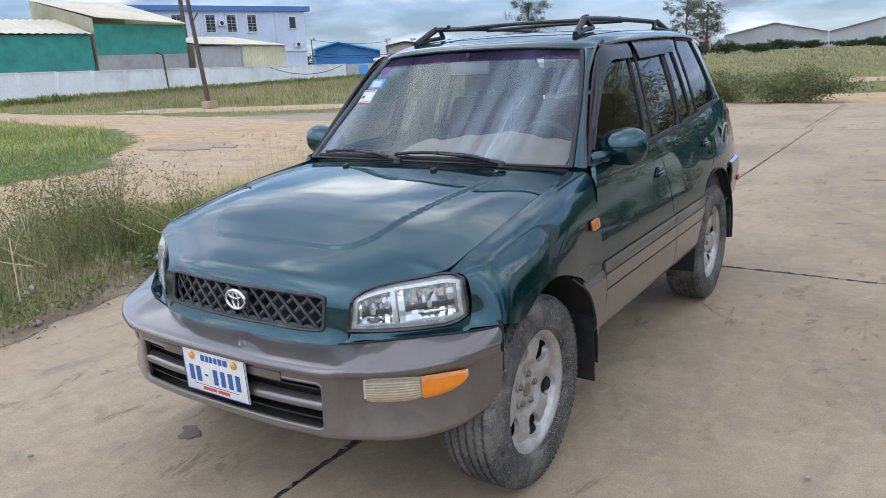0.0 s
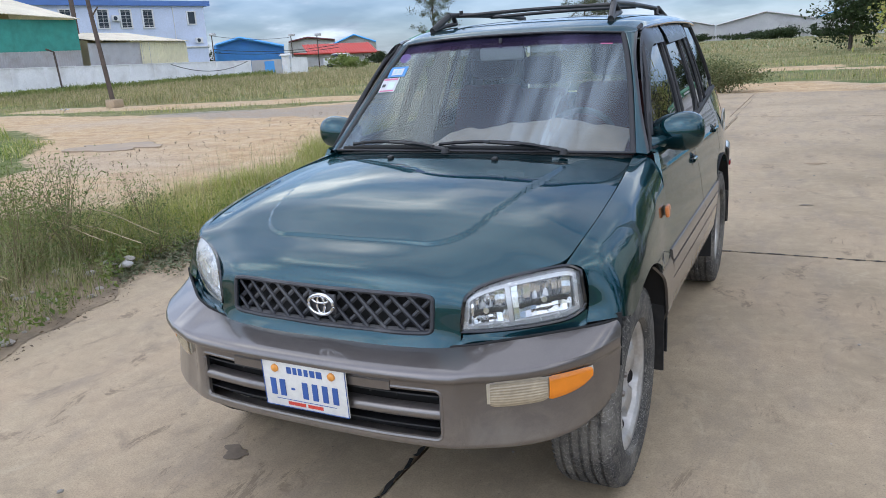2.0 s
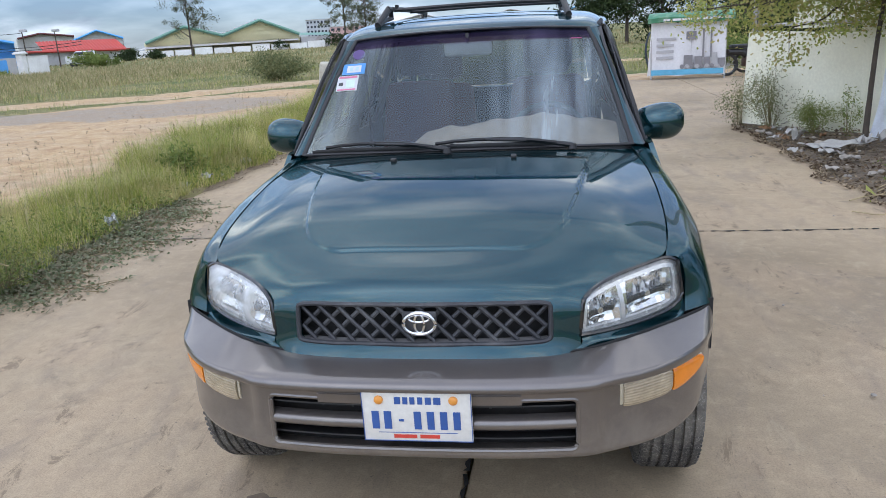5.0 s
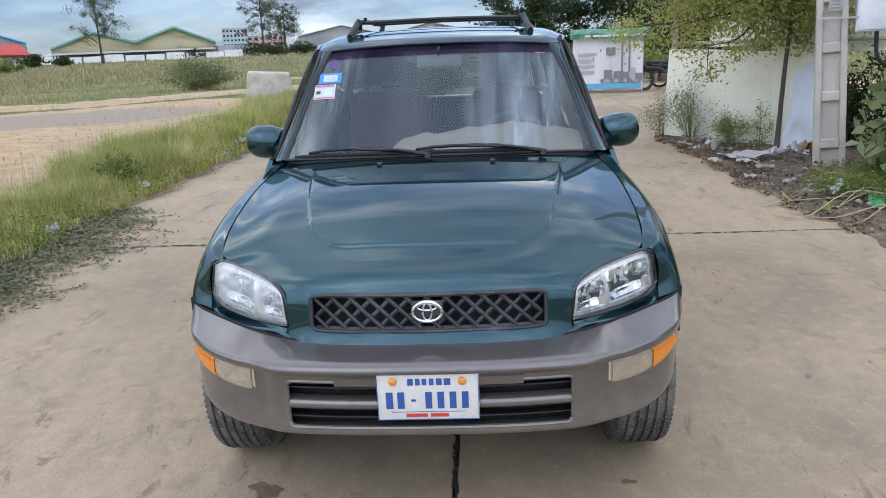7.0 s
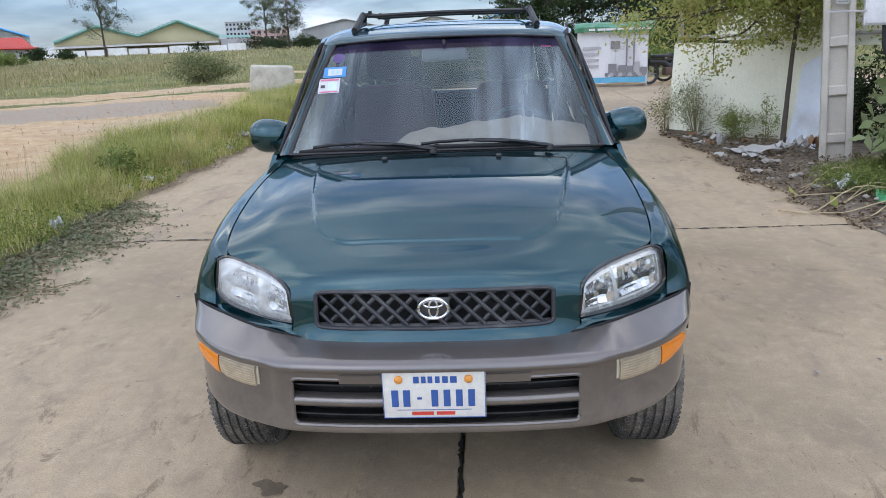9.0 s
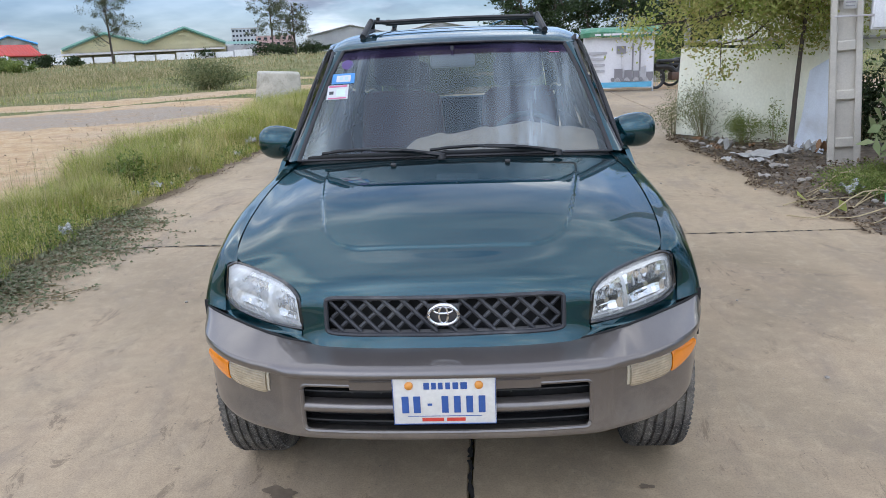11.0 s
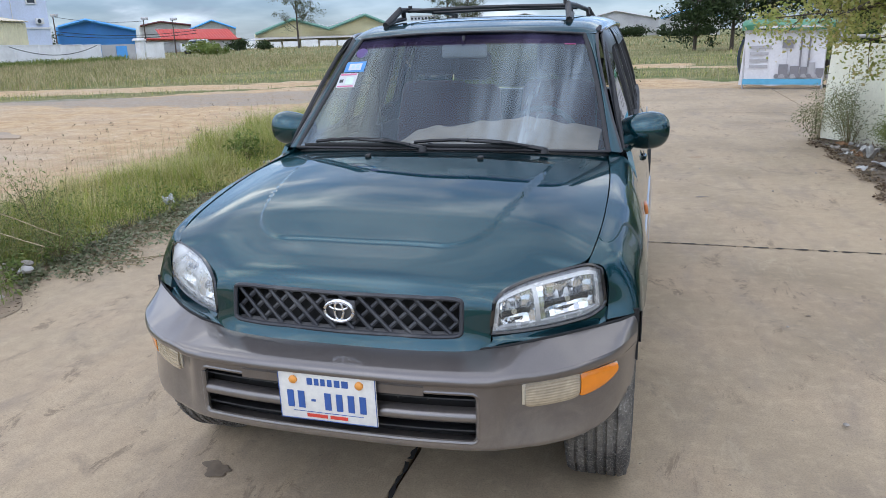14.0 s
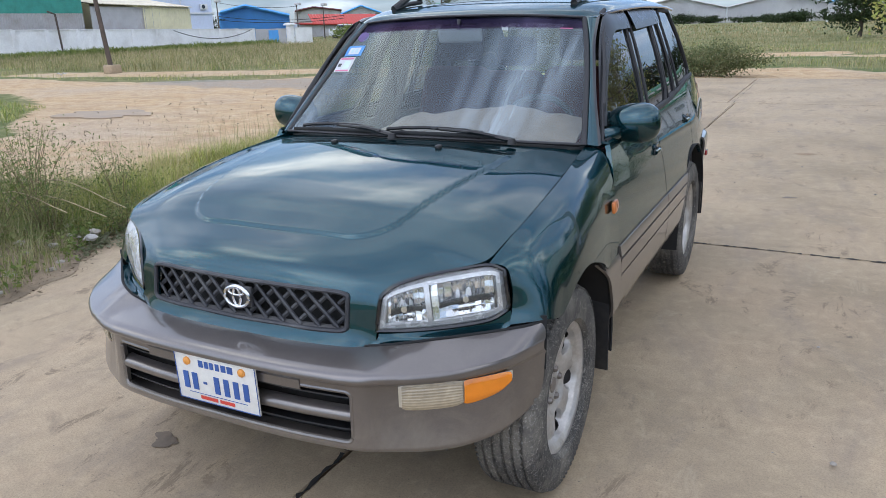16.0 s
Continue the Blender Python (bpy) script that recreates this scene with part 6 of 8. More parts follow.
M_maroon = simple("maroon_roof_tiles", (0.105, 0.028, 0.030), 0.6, scale=0.4, grain=8)
M_yellow = simple("yellow_render", (0.86, 0.79, 0.50), 0.8, vary=0.06, scale=0.2, grain=5)
M_greenroof = simple("green_roof_tin", (0.14, 0.30, 0.23), 0.5, scale=0.3, grain=6)
M_hall = simple("white_sheet_cladding", (0.84, 0.83, 0.81), 0.6, vary=0.08, scale=0.2, grain=4, dirt=(0.45, 0.44, 0.42), dirt_amt=0.4)
M_darkglass = simple("dark_window", (0.035, 0.045, 0.06), 0.2, relief=0.0)
M_frame = simple("white_window_frame", (0.72, 0.72, 0.73), 0.6)
M_pole = simple("weathered_pole", (0.10, 0.075, 0.060), 0.85, vary=0.3, scale=6)
M_cable = simple("black_cable", (0.02, 0.02, 0.02), 0.7)
M_pink = simple("pink_render", (0.55, 0.36, 0.34), 0.8, scale=0.2)
M_flat = simple("grey_flats_render", (0.50, 0.52, 0.56), 0.8, scale=0.2)


def wall_panel(p, q, z0, z1, thick=0.25):
    """An upright slab between two plan points."""
    p, q = Vector((*p, 0)), Vector((*q, 0))
    d = q - p
    return box(d.length, thick, z1 - z0, (*((p + q) / 2).xy, (z0 + z1) / 2), 0.0, rot=(0, 0, math.degrees(math.atan2(d.y, d.x))))


def lerp2(p, q, f):
    return (p[0] + (q[0] - p[0]) * f, p[1] + (q[1] - p[1]) * f)


def corrugated(a, b, c, d, waves, amp, thick=0.02):
    """Ribbed sheet over the corners a, b (low edge) and c, d (high edge above b and a)."""
    a, b, c, d = (np.array(v, float) for v in (a, b, c, d))
    n = np.cross(b - a, d - a)
    n /= np.linalg.norm(n)
    G = []
    for v in (0, 1):
        row = []
        for k in range(waves * 4 + 1):
            u = k / (waves * 4)
            p = (a * (1 - u) + b * u) * (1 - v) + (d * (1 - u) + c * u) * v
            row.append(p + n * amp * math.sin(u * waves * 2 * math.pi))
        G.append(row)
    return sheet(np.array(G), thick=thick)


# perimeter wall with piers, coping, a steel gate
W0, W1, W2 = (-47.6, 16.0), (-50.7, 59.2), (-48.6, 65.9)
wall = thing("perimeter_wall", "long whitewashed perimeter wall with piers", "wall", kind="structure")
N = 16
for k in range(N):
    a, b = lerp2(W0, W1, k / N), lerp2(W0, W1, (k + 1) / N)
    h = 2.06 - 0.50 * (k + 0.5) / N
    part("wall_panel", wall_panel(a, b, -0.2, h, 0.18), M_white, wall)
    part("coping", wall_panel(a, b, h, h + 0.07, 0.28), M_white, wall)
    part("pier", box(0.24, 0.32, h + 0.25, (a[0] + 0.02, a[1], (h + 0.05) / 2 - 0.1), 0.02), M_white, wall)
GA, GB, GC = lerp2(W1, W2, 0.02), (-49.5, 62.7), (-49.25, 63.1)
gate = thing("steel_gate", "grey sheet steel gate with a blue notice", "gate")
part("gate_leaf", wall_panel(GA, lerp2(GA, GB, 0.5), 0.05, 1.58, 0.06), M_tin, gate)
part("gate_leaf", wall_panel(lerp2(GA, GB, 0.5), GB, 0.05, 1.58, 0.06), M_tin, gate)
part("notice", wall_panel(lerp2((GA[0] + 0.1, GA[1]), (GB[0] + 0.1, GB[1]), 0.40), lerp2((GA[0] + 0.1, GA[1]), (GB[0] + 0.1, GB[1]), 0.72), 0.30, 1.42, 0.02), M_bluetin, gate, "blue notice board")
pier = thing("gate_pier", "white gate pier with a stepped cap", "pier")
part("shaft", box(0.6, 0.6, 2.1, (*GC, 0.85), 0.03), M_white, pier)
part("cap", box(0.95, 0.95, 0.14, (*GC, 1.93), 0.03), M_white, pier)
part("cap", box(0.75, 0.75, 0.12, (*GC, 2.05), 0.03), M_white, pier)
part("wall_panel", wall_panel((-49.0, 63.6), W2, -0.2, 1.60, 0.18), M_white, wall)
part("coping", wall_panel((-49.0, 63.6), W2, 1.60, 1.66, 0.28), M_white, wall)

# office block, two storeys
office = thing("office_block", "pale blue two-storey office block with barred windows", "building")
FA, FB = (-70.8, 42.0), (-63.6, 67.2)  # facade towards the yard
OUT = Vector((FB[1] - FA[1], -(FB[0] - FA[0]), 0)).normalized()


def block(a, b, depth, z0, z1, bm=None):
    d = Vector((b[0] - a[0], b[1] - a[1], 0)).normalized()
    n = Vector((-d.y, d.x, 0)) * depth
    return prism([a, b, (b[0] + n.x, b[1] + n.y), (a[0] + n.x, a[1] + n.y)], z0, z1, bm)


part("wall", block(FA, FB, 12, -0.2, 8.0), M_lilac, office)
part("roof_fascia", block((FA[0] + 0.4, FA[1] - 0.5), (FB[0] + 0.5, FB[1] + 0.6), 12.8, 8.0, 8.55), M_bluetrim, office, "blue roof fascia")
part("ledge", block((FA[0] + 0.2, FA[1]), (FB[0] + 0.22, FB[1] + 0.1), 0.5, 3.42, 3.58), M_frame, office)


def facade_at(f, out=0.0):
    x, y = lerp2(FA, FB, f)
    return (x + OUT.x * out, y + OUT.y * out)


def barred_window(f, w, z0, z1, bars=True):
    ang = math.degrees(math.atan2(FB[1] - FA[1], FB[0] - FA[0]))
    c = facade_at(f, 0.03)
    win = part("window", box(w, 0.06, z1 - z0, (*c, (z0 + z1) / 2), 0.0, rot=(0, 0, ang)), M_darkglass, office)
    e = facade_at(f, 0.06)
    for dz, hh in ((z0 - 0.06, 0.13), (z1 + 0.06, 0.13)):
        part("window_frame", box(w + 0.35, 0.16, hh, (*e, dz), 0.01, rot=(0, 0, ang)), M_frame, win)
    dx, dy = math.cos(radians(ang)), math.sin(radians(ang))
    for s in (-1, 1):
        part("window_frame", box(0.16, 0.16, z1 - z0 + 0.1, (e[0] + s * dx * (w / 2 + 0.08), e[1] + s * dy * (w / 2 + 0.08), (z0 + z1) / 2), 0.01, rot=(0, 0, ang)), M_frame, win)
    if bars:
        for k in range(5):
            part("bar", box(w, 0.03, 0.035, (*facade_at(f, 0.10), z0 + (z1 - z0) * (k + 0.5) / 5), 0.0, rot=(0, 0, ang)), M_tin, win)
        part("bar", box(0.04, 0.03, z1 - z0, (*facade_at(f, 0.10), (z0 + z1) / 2), 0.0, rot=(0, 0, ang)), M_tin, win)


for f in (0.10, 0.25, 0.40, 0.545, 0.64, 0.735):
    barred_window(f, 1.05, 5.75, 7.55)
barred_window(0.935, 0.85, 6.05, 7.35, False)
for f, z in ((0.595, 6.7), (0.955, 4.2), (0.33, 6.6)):
    c = facade_at(f, 0.25)
    unit = thing("air_conditioner", "white outdoor air conditioner unit on the facade", "air conditioner", "facade air conditioners", (*c, z), math.degrees(math.atan2(FB[1] - FA[1], FB[0] - FA[0])))
    part("casing", box(0.85, 0.32, 0.6, (0, 0, 0), 0.02), M_frame, unit)
    part("fan_grille", lathe([(0.0, 0.0), (0.20, 0.0), (0.22, 0.02)], 20, "z"), M_darkglass, unit).matrix_basis = pose(-0.12, -0.165, 0, 90, 0, 0)
for f in (0.50, 0.85):
    part("downpipe", rod((*facade_at(f, 0.08), 3.6), (*facade_at(f, 0.08), 7.9), 0.05), M_frame, office)


# sheds against the wall: ribbed roofs, net and tin walls
def shed(label, a, b, z_eave_a, z_eave_b, depth, z_back, lower=None, net=True, split=None):
    s = thing("shed", label, "shed")
    d = Vector((b[0] - a[0], b[1] - a[1], 0)).normalized()
    n = Vector((-d.y, d.x, 0)) * depth
    part("roof", corrugated((a[0] - n.x * 0.06, a[1] - n.y * 0.06, z_eave_a), (b[0] - n.x * 0.06, b[1] - n.y * 0.06, z_eave_b), (b[0] + n.x, b[1] + n.y, z_back), (a[0] + n.x, a[1] + n.y, z_back), 26, 0.04), M_creamroof, s, "cream ribbed tin roof")
    top = min(z_eave_a, z_eave_b) - 0.05
    z0 = lower if lower else 0.0
    part("front_screen", corrugated((*a, z0), (*b, z0), (*b, top), (*a, top), 14, 0.03), M_net if net else M_tin, s)
    if lower:
        part("lower_sheet", corrugated((*a, 0), (*b, 0), (*b, lower), (*a, lower), 40, 0.05), M_tin, s, "grey ribbed tin sheet")
    part("back", block((a[0] + n.x * 0.95, a[1] + n.y * 0.95), (b[0] + n.x * 0.95, b[1] + n.y * 0.95), 0.2, 0, z_back - 0.15), M_cream, s)
    for p, ze in ((a, z_eave_a), (b, z_eave_b)):
        q = (p[0] + n.x, p[1] + n.y)
        bm = bmesh.new()
        vs = [bm.verts.new(v) for v in ((*p, 0), (*q, 0), (*q, z_back - 0.05), (*p, ze - 0.05))]
        bm.faces.new(vs)
        bmesh.ops.solidify(bm, geom=bm.faces[:], thickness=0.06)
        part("side_sheet", bm, M_cream, s)
    return s


shed("lean-to shed with green shade net and cream roof", (-52.9, 17.0), (-50.7, 31.2), 4.75, 4.62, 5.0, 5.95)
shed("taller shed with green net over grey tin", (-50.6, 31.5), (-50.2, 39.2), 5.75, 5.35, 9.0, 7.7, lower=3.05)
sc = shed("low cream tin shed with a ribbed roof", (-50.6, 40.2), (-51.2, 51.2), 3.80, 3.64, 7.0, 4.75, net=False)
part("cream_sheet", corrugated((-50.85, 45.6, 0), (-51.1, 51.2, 0), (-51.1, 51.2, 3.5), (-50.85, 45.6, 3.6), 20, 0.04), M_cream, sc)


# gabled halls
def hall(label, a, b, length, eave, ridges, mwall, mroof, mtrim, ribs=True, base=None, overhang=0.6):
    """A hall whose gable end runs from a to b; ridges: (fraction along the end, height), valleys included."""
    h = thing("hall", label, "building")
    a, b = Vector((*a, 0)), Vector((*b, 0))
    d = (b - a).normalized()
    back = Vector((-d.y, d.x, 0)) * length
    prof = [(0.0, eave[0])] + ridges + [(1.0, eave[1])]
    pts = [(a + (b - a) * f, z) for f, z in prof]
    bm = bmesh.new()
    lo = [bm.verts.new((a.x, a.y, -0.3)), bm.verts.new((b.x, b.y, -0.3))]
    up = [bm.verts.new((p.x, p.y, z)) for p, z in pts]
    bm.faces.new([lo[0], lo[1]] + up[::-1])
    bmesh.ops.solidify(bm, geom=bm.faces[:], thickness=0.3)
    part("gable_wall", bm, mwall, h)
    for p in (a, b):
        z = eave[0] if p is a else eave[1]
        part("side_wall", block((p.x, p.y), ((p + back).x, (p + back).y), 0.3, -0.3, z), mwall, h)
    for (p, zp), (q, zq) in zip(pts[:-1], pts[1:]):
        o = -back.normalized() * overhang
        part("roof", corrugated((p.x + o.x, p.y + o.y, zp + 0.12), (q.x + o.x, q.y + o.y, zq + 0.12), ((q + back).x, (q + back).y, zq + 0.12), ((p + back).x, (p + back).y, zp + 0.12), 6, 0.03, 0.08), mroof, h)
        part("verge_trim", tube([(p.x + o.x * 1.05, p.y + o.y * 1.05, zp), (q.x + o.x * 1.05, q.y + o.y * 1.05, zq)], 0.32 if mtrim is M_greenroof else 0.2, 4), mtrim, h)
    return h


hall("blue tin hall with a light blue roof", (-80.2, 86.4), (-72.6, 92.9), 22, (4.1, 3.5), [(0.36, 5.0)], M_bluetin, M_blueroof, M_bluetin)
rh = hall("low hall with a bright red tin roof", (-83.0, 108.5), (-73.5, 122.5), 12, (2.3, 1.95), [(0.02, 2.3), (0.98, 1.95)], M_white, M_redroof, M_redroof)
part("roof_slope", corrugated((-81.6, 111.0, 2.25), (-73.6, 122.3, 1.95), (-77.0, 124.6, 3.85), (-84.6, 113.5, 3.95), 24, 0.05), M_redroof, rh)
hall("hall with a maroon roof and blue verge", (-100.3, 146.9), (-92.3, 152.5), 30, (4.4, 4.4), [(0.48, 6.2)], M_hall, M_maroon, M_bluetin)
hall("hall with a maroon roof", (-108.5, 140.8), (-100.2, 147.2), 30, (5.3, 5.3), [(0.4, 6.1)], M_hall, M_maroon, M_maroon)
yel = hall("wide yellow hall with twin green gables", (-86.0, 150.2), (-56.5, 163.5), 45, (2.95, 3.15), [(0.255, 5.95), (0.495, 3.70), (0.745, 6.5)], M_yellow, M_greenroof, M_greenroof)
part("low_canopy", corrugated((-85.6, 146.4, 1.75), (-55.6, 159.8, 1.85), (-56.6, 163.2, 2.2), (-86.0, 150.0, 2.2), 40, 0.04), M_tin, yel, "low grey lean-to roof")
part("side_canopy", corrugated((-56.4, 163.2, 2.9), (-49.8, 166.0, 2.6), (-51.5, 172, 3.2), (-58, 169, 3.4), 12, 0.04), M_greenroof, yel)
part("side_store", block((-56.2, 163.6), (-50.4, 166.0), 5, -0.2, 2.5), M_tin, yel)
for k in range(22):
    f = 0.30 + 0.62 * k / 21
    zr = np.interp(f, (0.255, 0.495, 0.745, 1.0), (5.95, 3.7, 6.5, 3.15))
    part("roof_vent", box(0.7, 0.7, 0.55, (-86 + 29.5 * f - 6.0, 150.2 + 13.3 * f + 13.0, zr + 0.45), 0.1), M_tin, yel)
lw = thing("low_wall", "low whitewashed boundary wall before the yellow hall", "wall", kind="structure")
for k in range(10):
    a, b = lerp2((-86.5, 146.0), (-50.0, 161.5), k / 10 + 0.004), lerp2((-86.5, 146.0), (-50.0, 161.5), (k + 1) / 10 - 0.004)
    part("wall_panel", wall_panel(a, b, -0.2, 1.25 if k % 3 else 1.5, 0.2), M_white, lw)
hall("white sheet-clad warehouse with a low gable", (-54.0, 231.9), (-27.4, 236.7), 60, (4.6, 4.3), [(0.49, 7.4)], M_hall, M_tin, M_tin)
hall("white sheet-clad warehouse with a low gable", (-27.0, 236.8), (1.0, 239.0), 60, (4.3, 4.3), [(0.47, 7.3)], M_hall, M_tin, M_tin)
hall("warehouse with a light blue roof", (-0.5, 198.2), (13.5, 197.5), 40, (4.2, 4.2), [(0.45, 6.2)], M_hall, M_blueroof, M_blueroof)

for label, (x, y), w, hgt, m, cols, rows_ in (("far grey block of flats", (-125.5, 398.0), 13.0, 11.8, M_flat, 7, 5), ("far pink low building with windows", (-92.5, 335.5), 16.0, 6.6, M_pink, 6, 3)):
    bl = thing("apartment_building", label, "building", "", (x, y, 0), 12)
    part("wall", box(w, 8, hgt, (0, 0, hgt / 2)), m, bl)
    part("roof", box(w * 1.04, 8.6, 0.4, (0, 0, hgt + 0.2)), M_tin, bl)
    for i in range(cols):
        for j in range(rows_):
            part("window", box(w / cols * 0.55, 0.1, hgt / rows_ * 0.45, ((i + 0.5) / cols * w - w / 2, -4.05, (j + 0.55) / rows_ * hgt)), M_darkglass, bl)

# poles and wires
pole = thing("utility_pole", "leaning dark wooden utility pole in a concrete foot", "pole")
part("shaft", tube([(-24.1, 19.6, 0.0), (-24.42, 19.55, 3.0), (-24.85, 19.5, 7.0)], 0.085, 10, radii=[0.10, 0.085, 0.07]), M_pole, pole)
part("foot", box(0.5, 0.5, 0.35, (-24.08, 19.62, 0.15), 0.04), M_conc, pole)
part("lamp_arm", tube([(-24.5, 19.55, 3.5), (-24.15, 19.5, 3.75), (-23.95, 19.45, 3.85)], 0.03, 6), M_pole, pole)
tagged(part("shaft", tube([(-57.0, 44.6, 0), (-57.3, 44.6, 11)], 0.2, 10), M_pole, thing("utility_pole", "dark utility pole behind the sheds", "pole")))
part("pipe", tube([(-47.4, 34.9, 0), (-47.5, 34.8, 2.9), (-47.6, 34.3, 3.1)], 0.07, 8), M_pole, thing("steel_pipe", "rusty bent pipe standing before the wall", "pipe"))
for x, y, h in ((-79.0, 84.5, 5.6), (-70.4, 92.0, 5.0), (-66.0, 92.5, 4.8)):
    mast = thing("yard_lamp_post", "thin yard lamp post", "lamp post", "yard lamp posts", (x, y, 0))
    part("post", rod((0, 0, 0), (0, 0, h), 0.10, 0.07), M_pole, mast)
    part("lamp_head", box(0.9, 0.5, 0.35, (0.2, 0, h), 0.05), M_tin, mast)


def wire(name, a, b, sag, r, label):
    a, b = np.array(a, float), np.array(b, float)
    pts = [tuple(a * (1 - u) + b * u - np.array((0, 0, sag * 4 * u * (1 - u)))) for u in np.linspace(0, 1, 20)]
    solo(name, tube(pts, r, 5), M_cable, label, "cable")


wire("cable", (-48.0, 46.0, 1.62), (-50.0, 58.0, 1.55), 0.75, 0.03, "black cable hanging loose along the wall")
wire("cable", (-79.0, 84.5, 3.0), (-62.0, 92.0, 2.8), 0.5, 0.04, "black overhead cable before the blue hall")
wire("cable", (-79.0, 84.5, 3.5), (-62.0, 92.0, 3.2), 0.6, 0.04, "black overhead cable before the blue hall")
wire("cable", (-78.9, 84.5, 5.4), (-70.4, 92.0, 4.7), 0.4, 0.03, "thin overhead cable between lamp posts")
wire("cable", (-52.0, 20.0, 9.4), (-57.3, 44.6, 9.6), 1.2, 0.05, "black overhead cable sagging to a pole")

van = thing("parked_van", "white van parked far off by the red-roofed hall", "van", "", (-62.0, 92.0, 0), 20)
part("body", box(4.4, 1.8, 1.0, (0, 0, 0.85), 0.15), M_frame, van)
part("cab", box(2.8, 1.7, 0.7, (0.2, 0, 1.6), 0.2, taper=0.85), M_frame, van)
part("window", box(2.3, 1.74, 0.4, (0.2, 0, 1.65), 0.1), M_darkglass, van)
for x in (-1.4, 1.4):
    for y in (-0.8, 0.8):
        part("wheel", rod((x, y - 0.1, 0.33), (x, y + 0.1, 0.33), 0.33, seg=16), M_black, van)
# ---------------------------------------------------------------- the right side: fence, post, stall, litter
M_pale = simple("pale_green_sheet", (0.86, 0.86, 0.71), 0.5, vary=0.04, scale=0.9, grain=30, relief=0.05, dirt=(0.60, 0.54, 0.40), dirt_amt=0.25)
M_greysheet = simple("blue_grey_sheet", (0.68, 0.73, 0.80), 0.42, metal=0.1, vary=0.1, scale=2, relief=0.1, dirt=(0.33, 0.31, 0.28), dirt_amt=0.4)
M_post = simple("post_concrete", (0.50, 0.465, 0.40), 0.9, vary=0.12, scale=3, grain=60, relief=0.6, dirt=(0.34, 0.31, 0.27), dirt_amt=0.5)
M_block = simple("block_concrete", (0.50, 0.475, 0.40), 0.9, vary=0.2, scale=3, grain=30, relief=0.8, dirt=(0.20, 0.18, 0.13), dirt_amt=0.6)
M_rubble = simple("rubble", (0.34, 0.31, 0.27), 0.9, vary=0.4, scale=10, relief=0.8)
M_plasticbag = pane("clear_plastic", (0.80, 0.82, 0.80), 0.25, rough=0.25, grime=(0.7, 0.7, 0.68))
M_litter = simple("white_litter", (0.42, 0.41, 0.385), 0.7, vary=0.15, scale=12)
M_greenlitter = simple("green_litter", (0.05, 0.30, 0.12), 0.6)
M_cardboard = simple("rusty_cardboard", (0.30, 0.17, 0.09), 0.9)
M_banner = simple("white_banner_vinyl", (0.70, 0.69, 0.70), 0.5, vary=0.06, scale=3, relief=0.15, grain=20)
M_bannerblue = simple("banner_blue", (0.12, 0.42, 0.62), 0.5)
M_bannergrey = simple("banner_grey", (0.22, 0.21, 0.22), 0.5)
M_bannerpale = simple("banner_pale_grey", (0.42, 0.41, 0.42), 0.5)
M_stallgreen = simple("stall_green", (0.055, 0.22, 0.12), 0.6, dirt=(0.30, 0.40, 0.28), dirt_amt=0.6, scale=6)
M_tarp = simple("dark_blue_tarp", (0.03, 0.06, 0.12), 0.6)

fence = thing("sheet_fence", "pale green metal sheet fence, dented and leaning", "fence")


def dented(a, b, z0, z1, lean, seed, amp=0.05):
    """A bent metal sheet between plan points a and b."""
    a, b = np.array(a, float), np.array(b, float)
    e = b - a
    n = np.array((e[1], -e[0])) / np.hypot(*e)
    G = []
    for v in np.linspace(0, 1, 14):
        row = []
        for u in np.linspace(0, 1, 26):
            k = amp * (math.sin(3.1 * u + seed) * math.sin(2.3 * v + seed * 1.7) + 0.4 * abs(math.sin(5.2 * u + 2.2 * v + seed)))
            p = a + e * u + n * (k + lean * v)
            row.append((p[0], p[1], z0 + (z1 - z0) * v + 0.02 * math.sin(4 * u + seed)))
        G.append(row)
    return sheet(np.array(G), thick=0.006)


for a, b, z0, z1, lean, sd in (((3.08, 9.55), (4.10, 8.10), 0.03, 1.30, 0.05, 1.0), ((4.10, 8.10), (4.42, 7.58), 0.02, 1.45, 0.10, 2.6), ((3.50, 9.05), (4.35, 7.95), 1.36, 2.75, -0.10, 4.0), ((4.35, 7.95), (5.6, 6.3), 1.25, 2.9, -0.12, 5.2), ((4.95, 6.75), (6.9, 4.4), 1.15, 2.9, 0.0, 7.1)):
    part("sheet", dented(a, b, z0, z1, lean, sd), M_pale, fence)
for p in ((3.10, 9.62), (4.16, 8.18), (5.05, 6.80), (6.95, 4.45)):
    part("fence_post", box(0.07, 0.07, 2.7, (p[0] + 0.08, p[1] + 0.05, 1.35), 0.006), M_tin, fence)
part("rail", tube([(3.14, 9.62, 1.40), (5.08, 6.85, 1.40), (6.98, 4.5, 1.3)], 0.025, 6), M_tin, fence)
lean_sheet = thing("leaning_sheet", "bent blue-grey metal sheet leaning on the fence", "metal sheet")
bent = []
for v in np.linspace(0, 1, 14):
    p0, p1 = np.array((3.99, 7.50, 0.10)) * (1 - v) + np.array((4.15, 7.62, 1.02)) * v, np.array((4.20, 7.12, 0.05)) * (1 - v) + np.array((4.42, 7.20, 1.30)) * v
    bent.append([tuple(p0 + (p1 - p0) * u + np.array((0.8, 0.5, 0)) * (0.03 * math.sin(4 * u + 3 * v) + 0.02 * abs(math.sin(6 * u - 4 * v)))) for u in np.linspace(0, 1, 12)])
part("sheet", sheet(np.array(bent), thick=0.004), M_greysheet, lean_sheet)

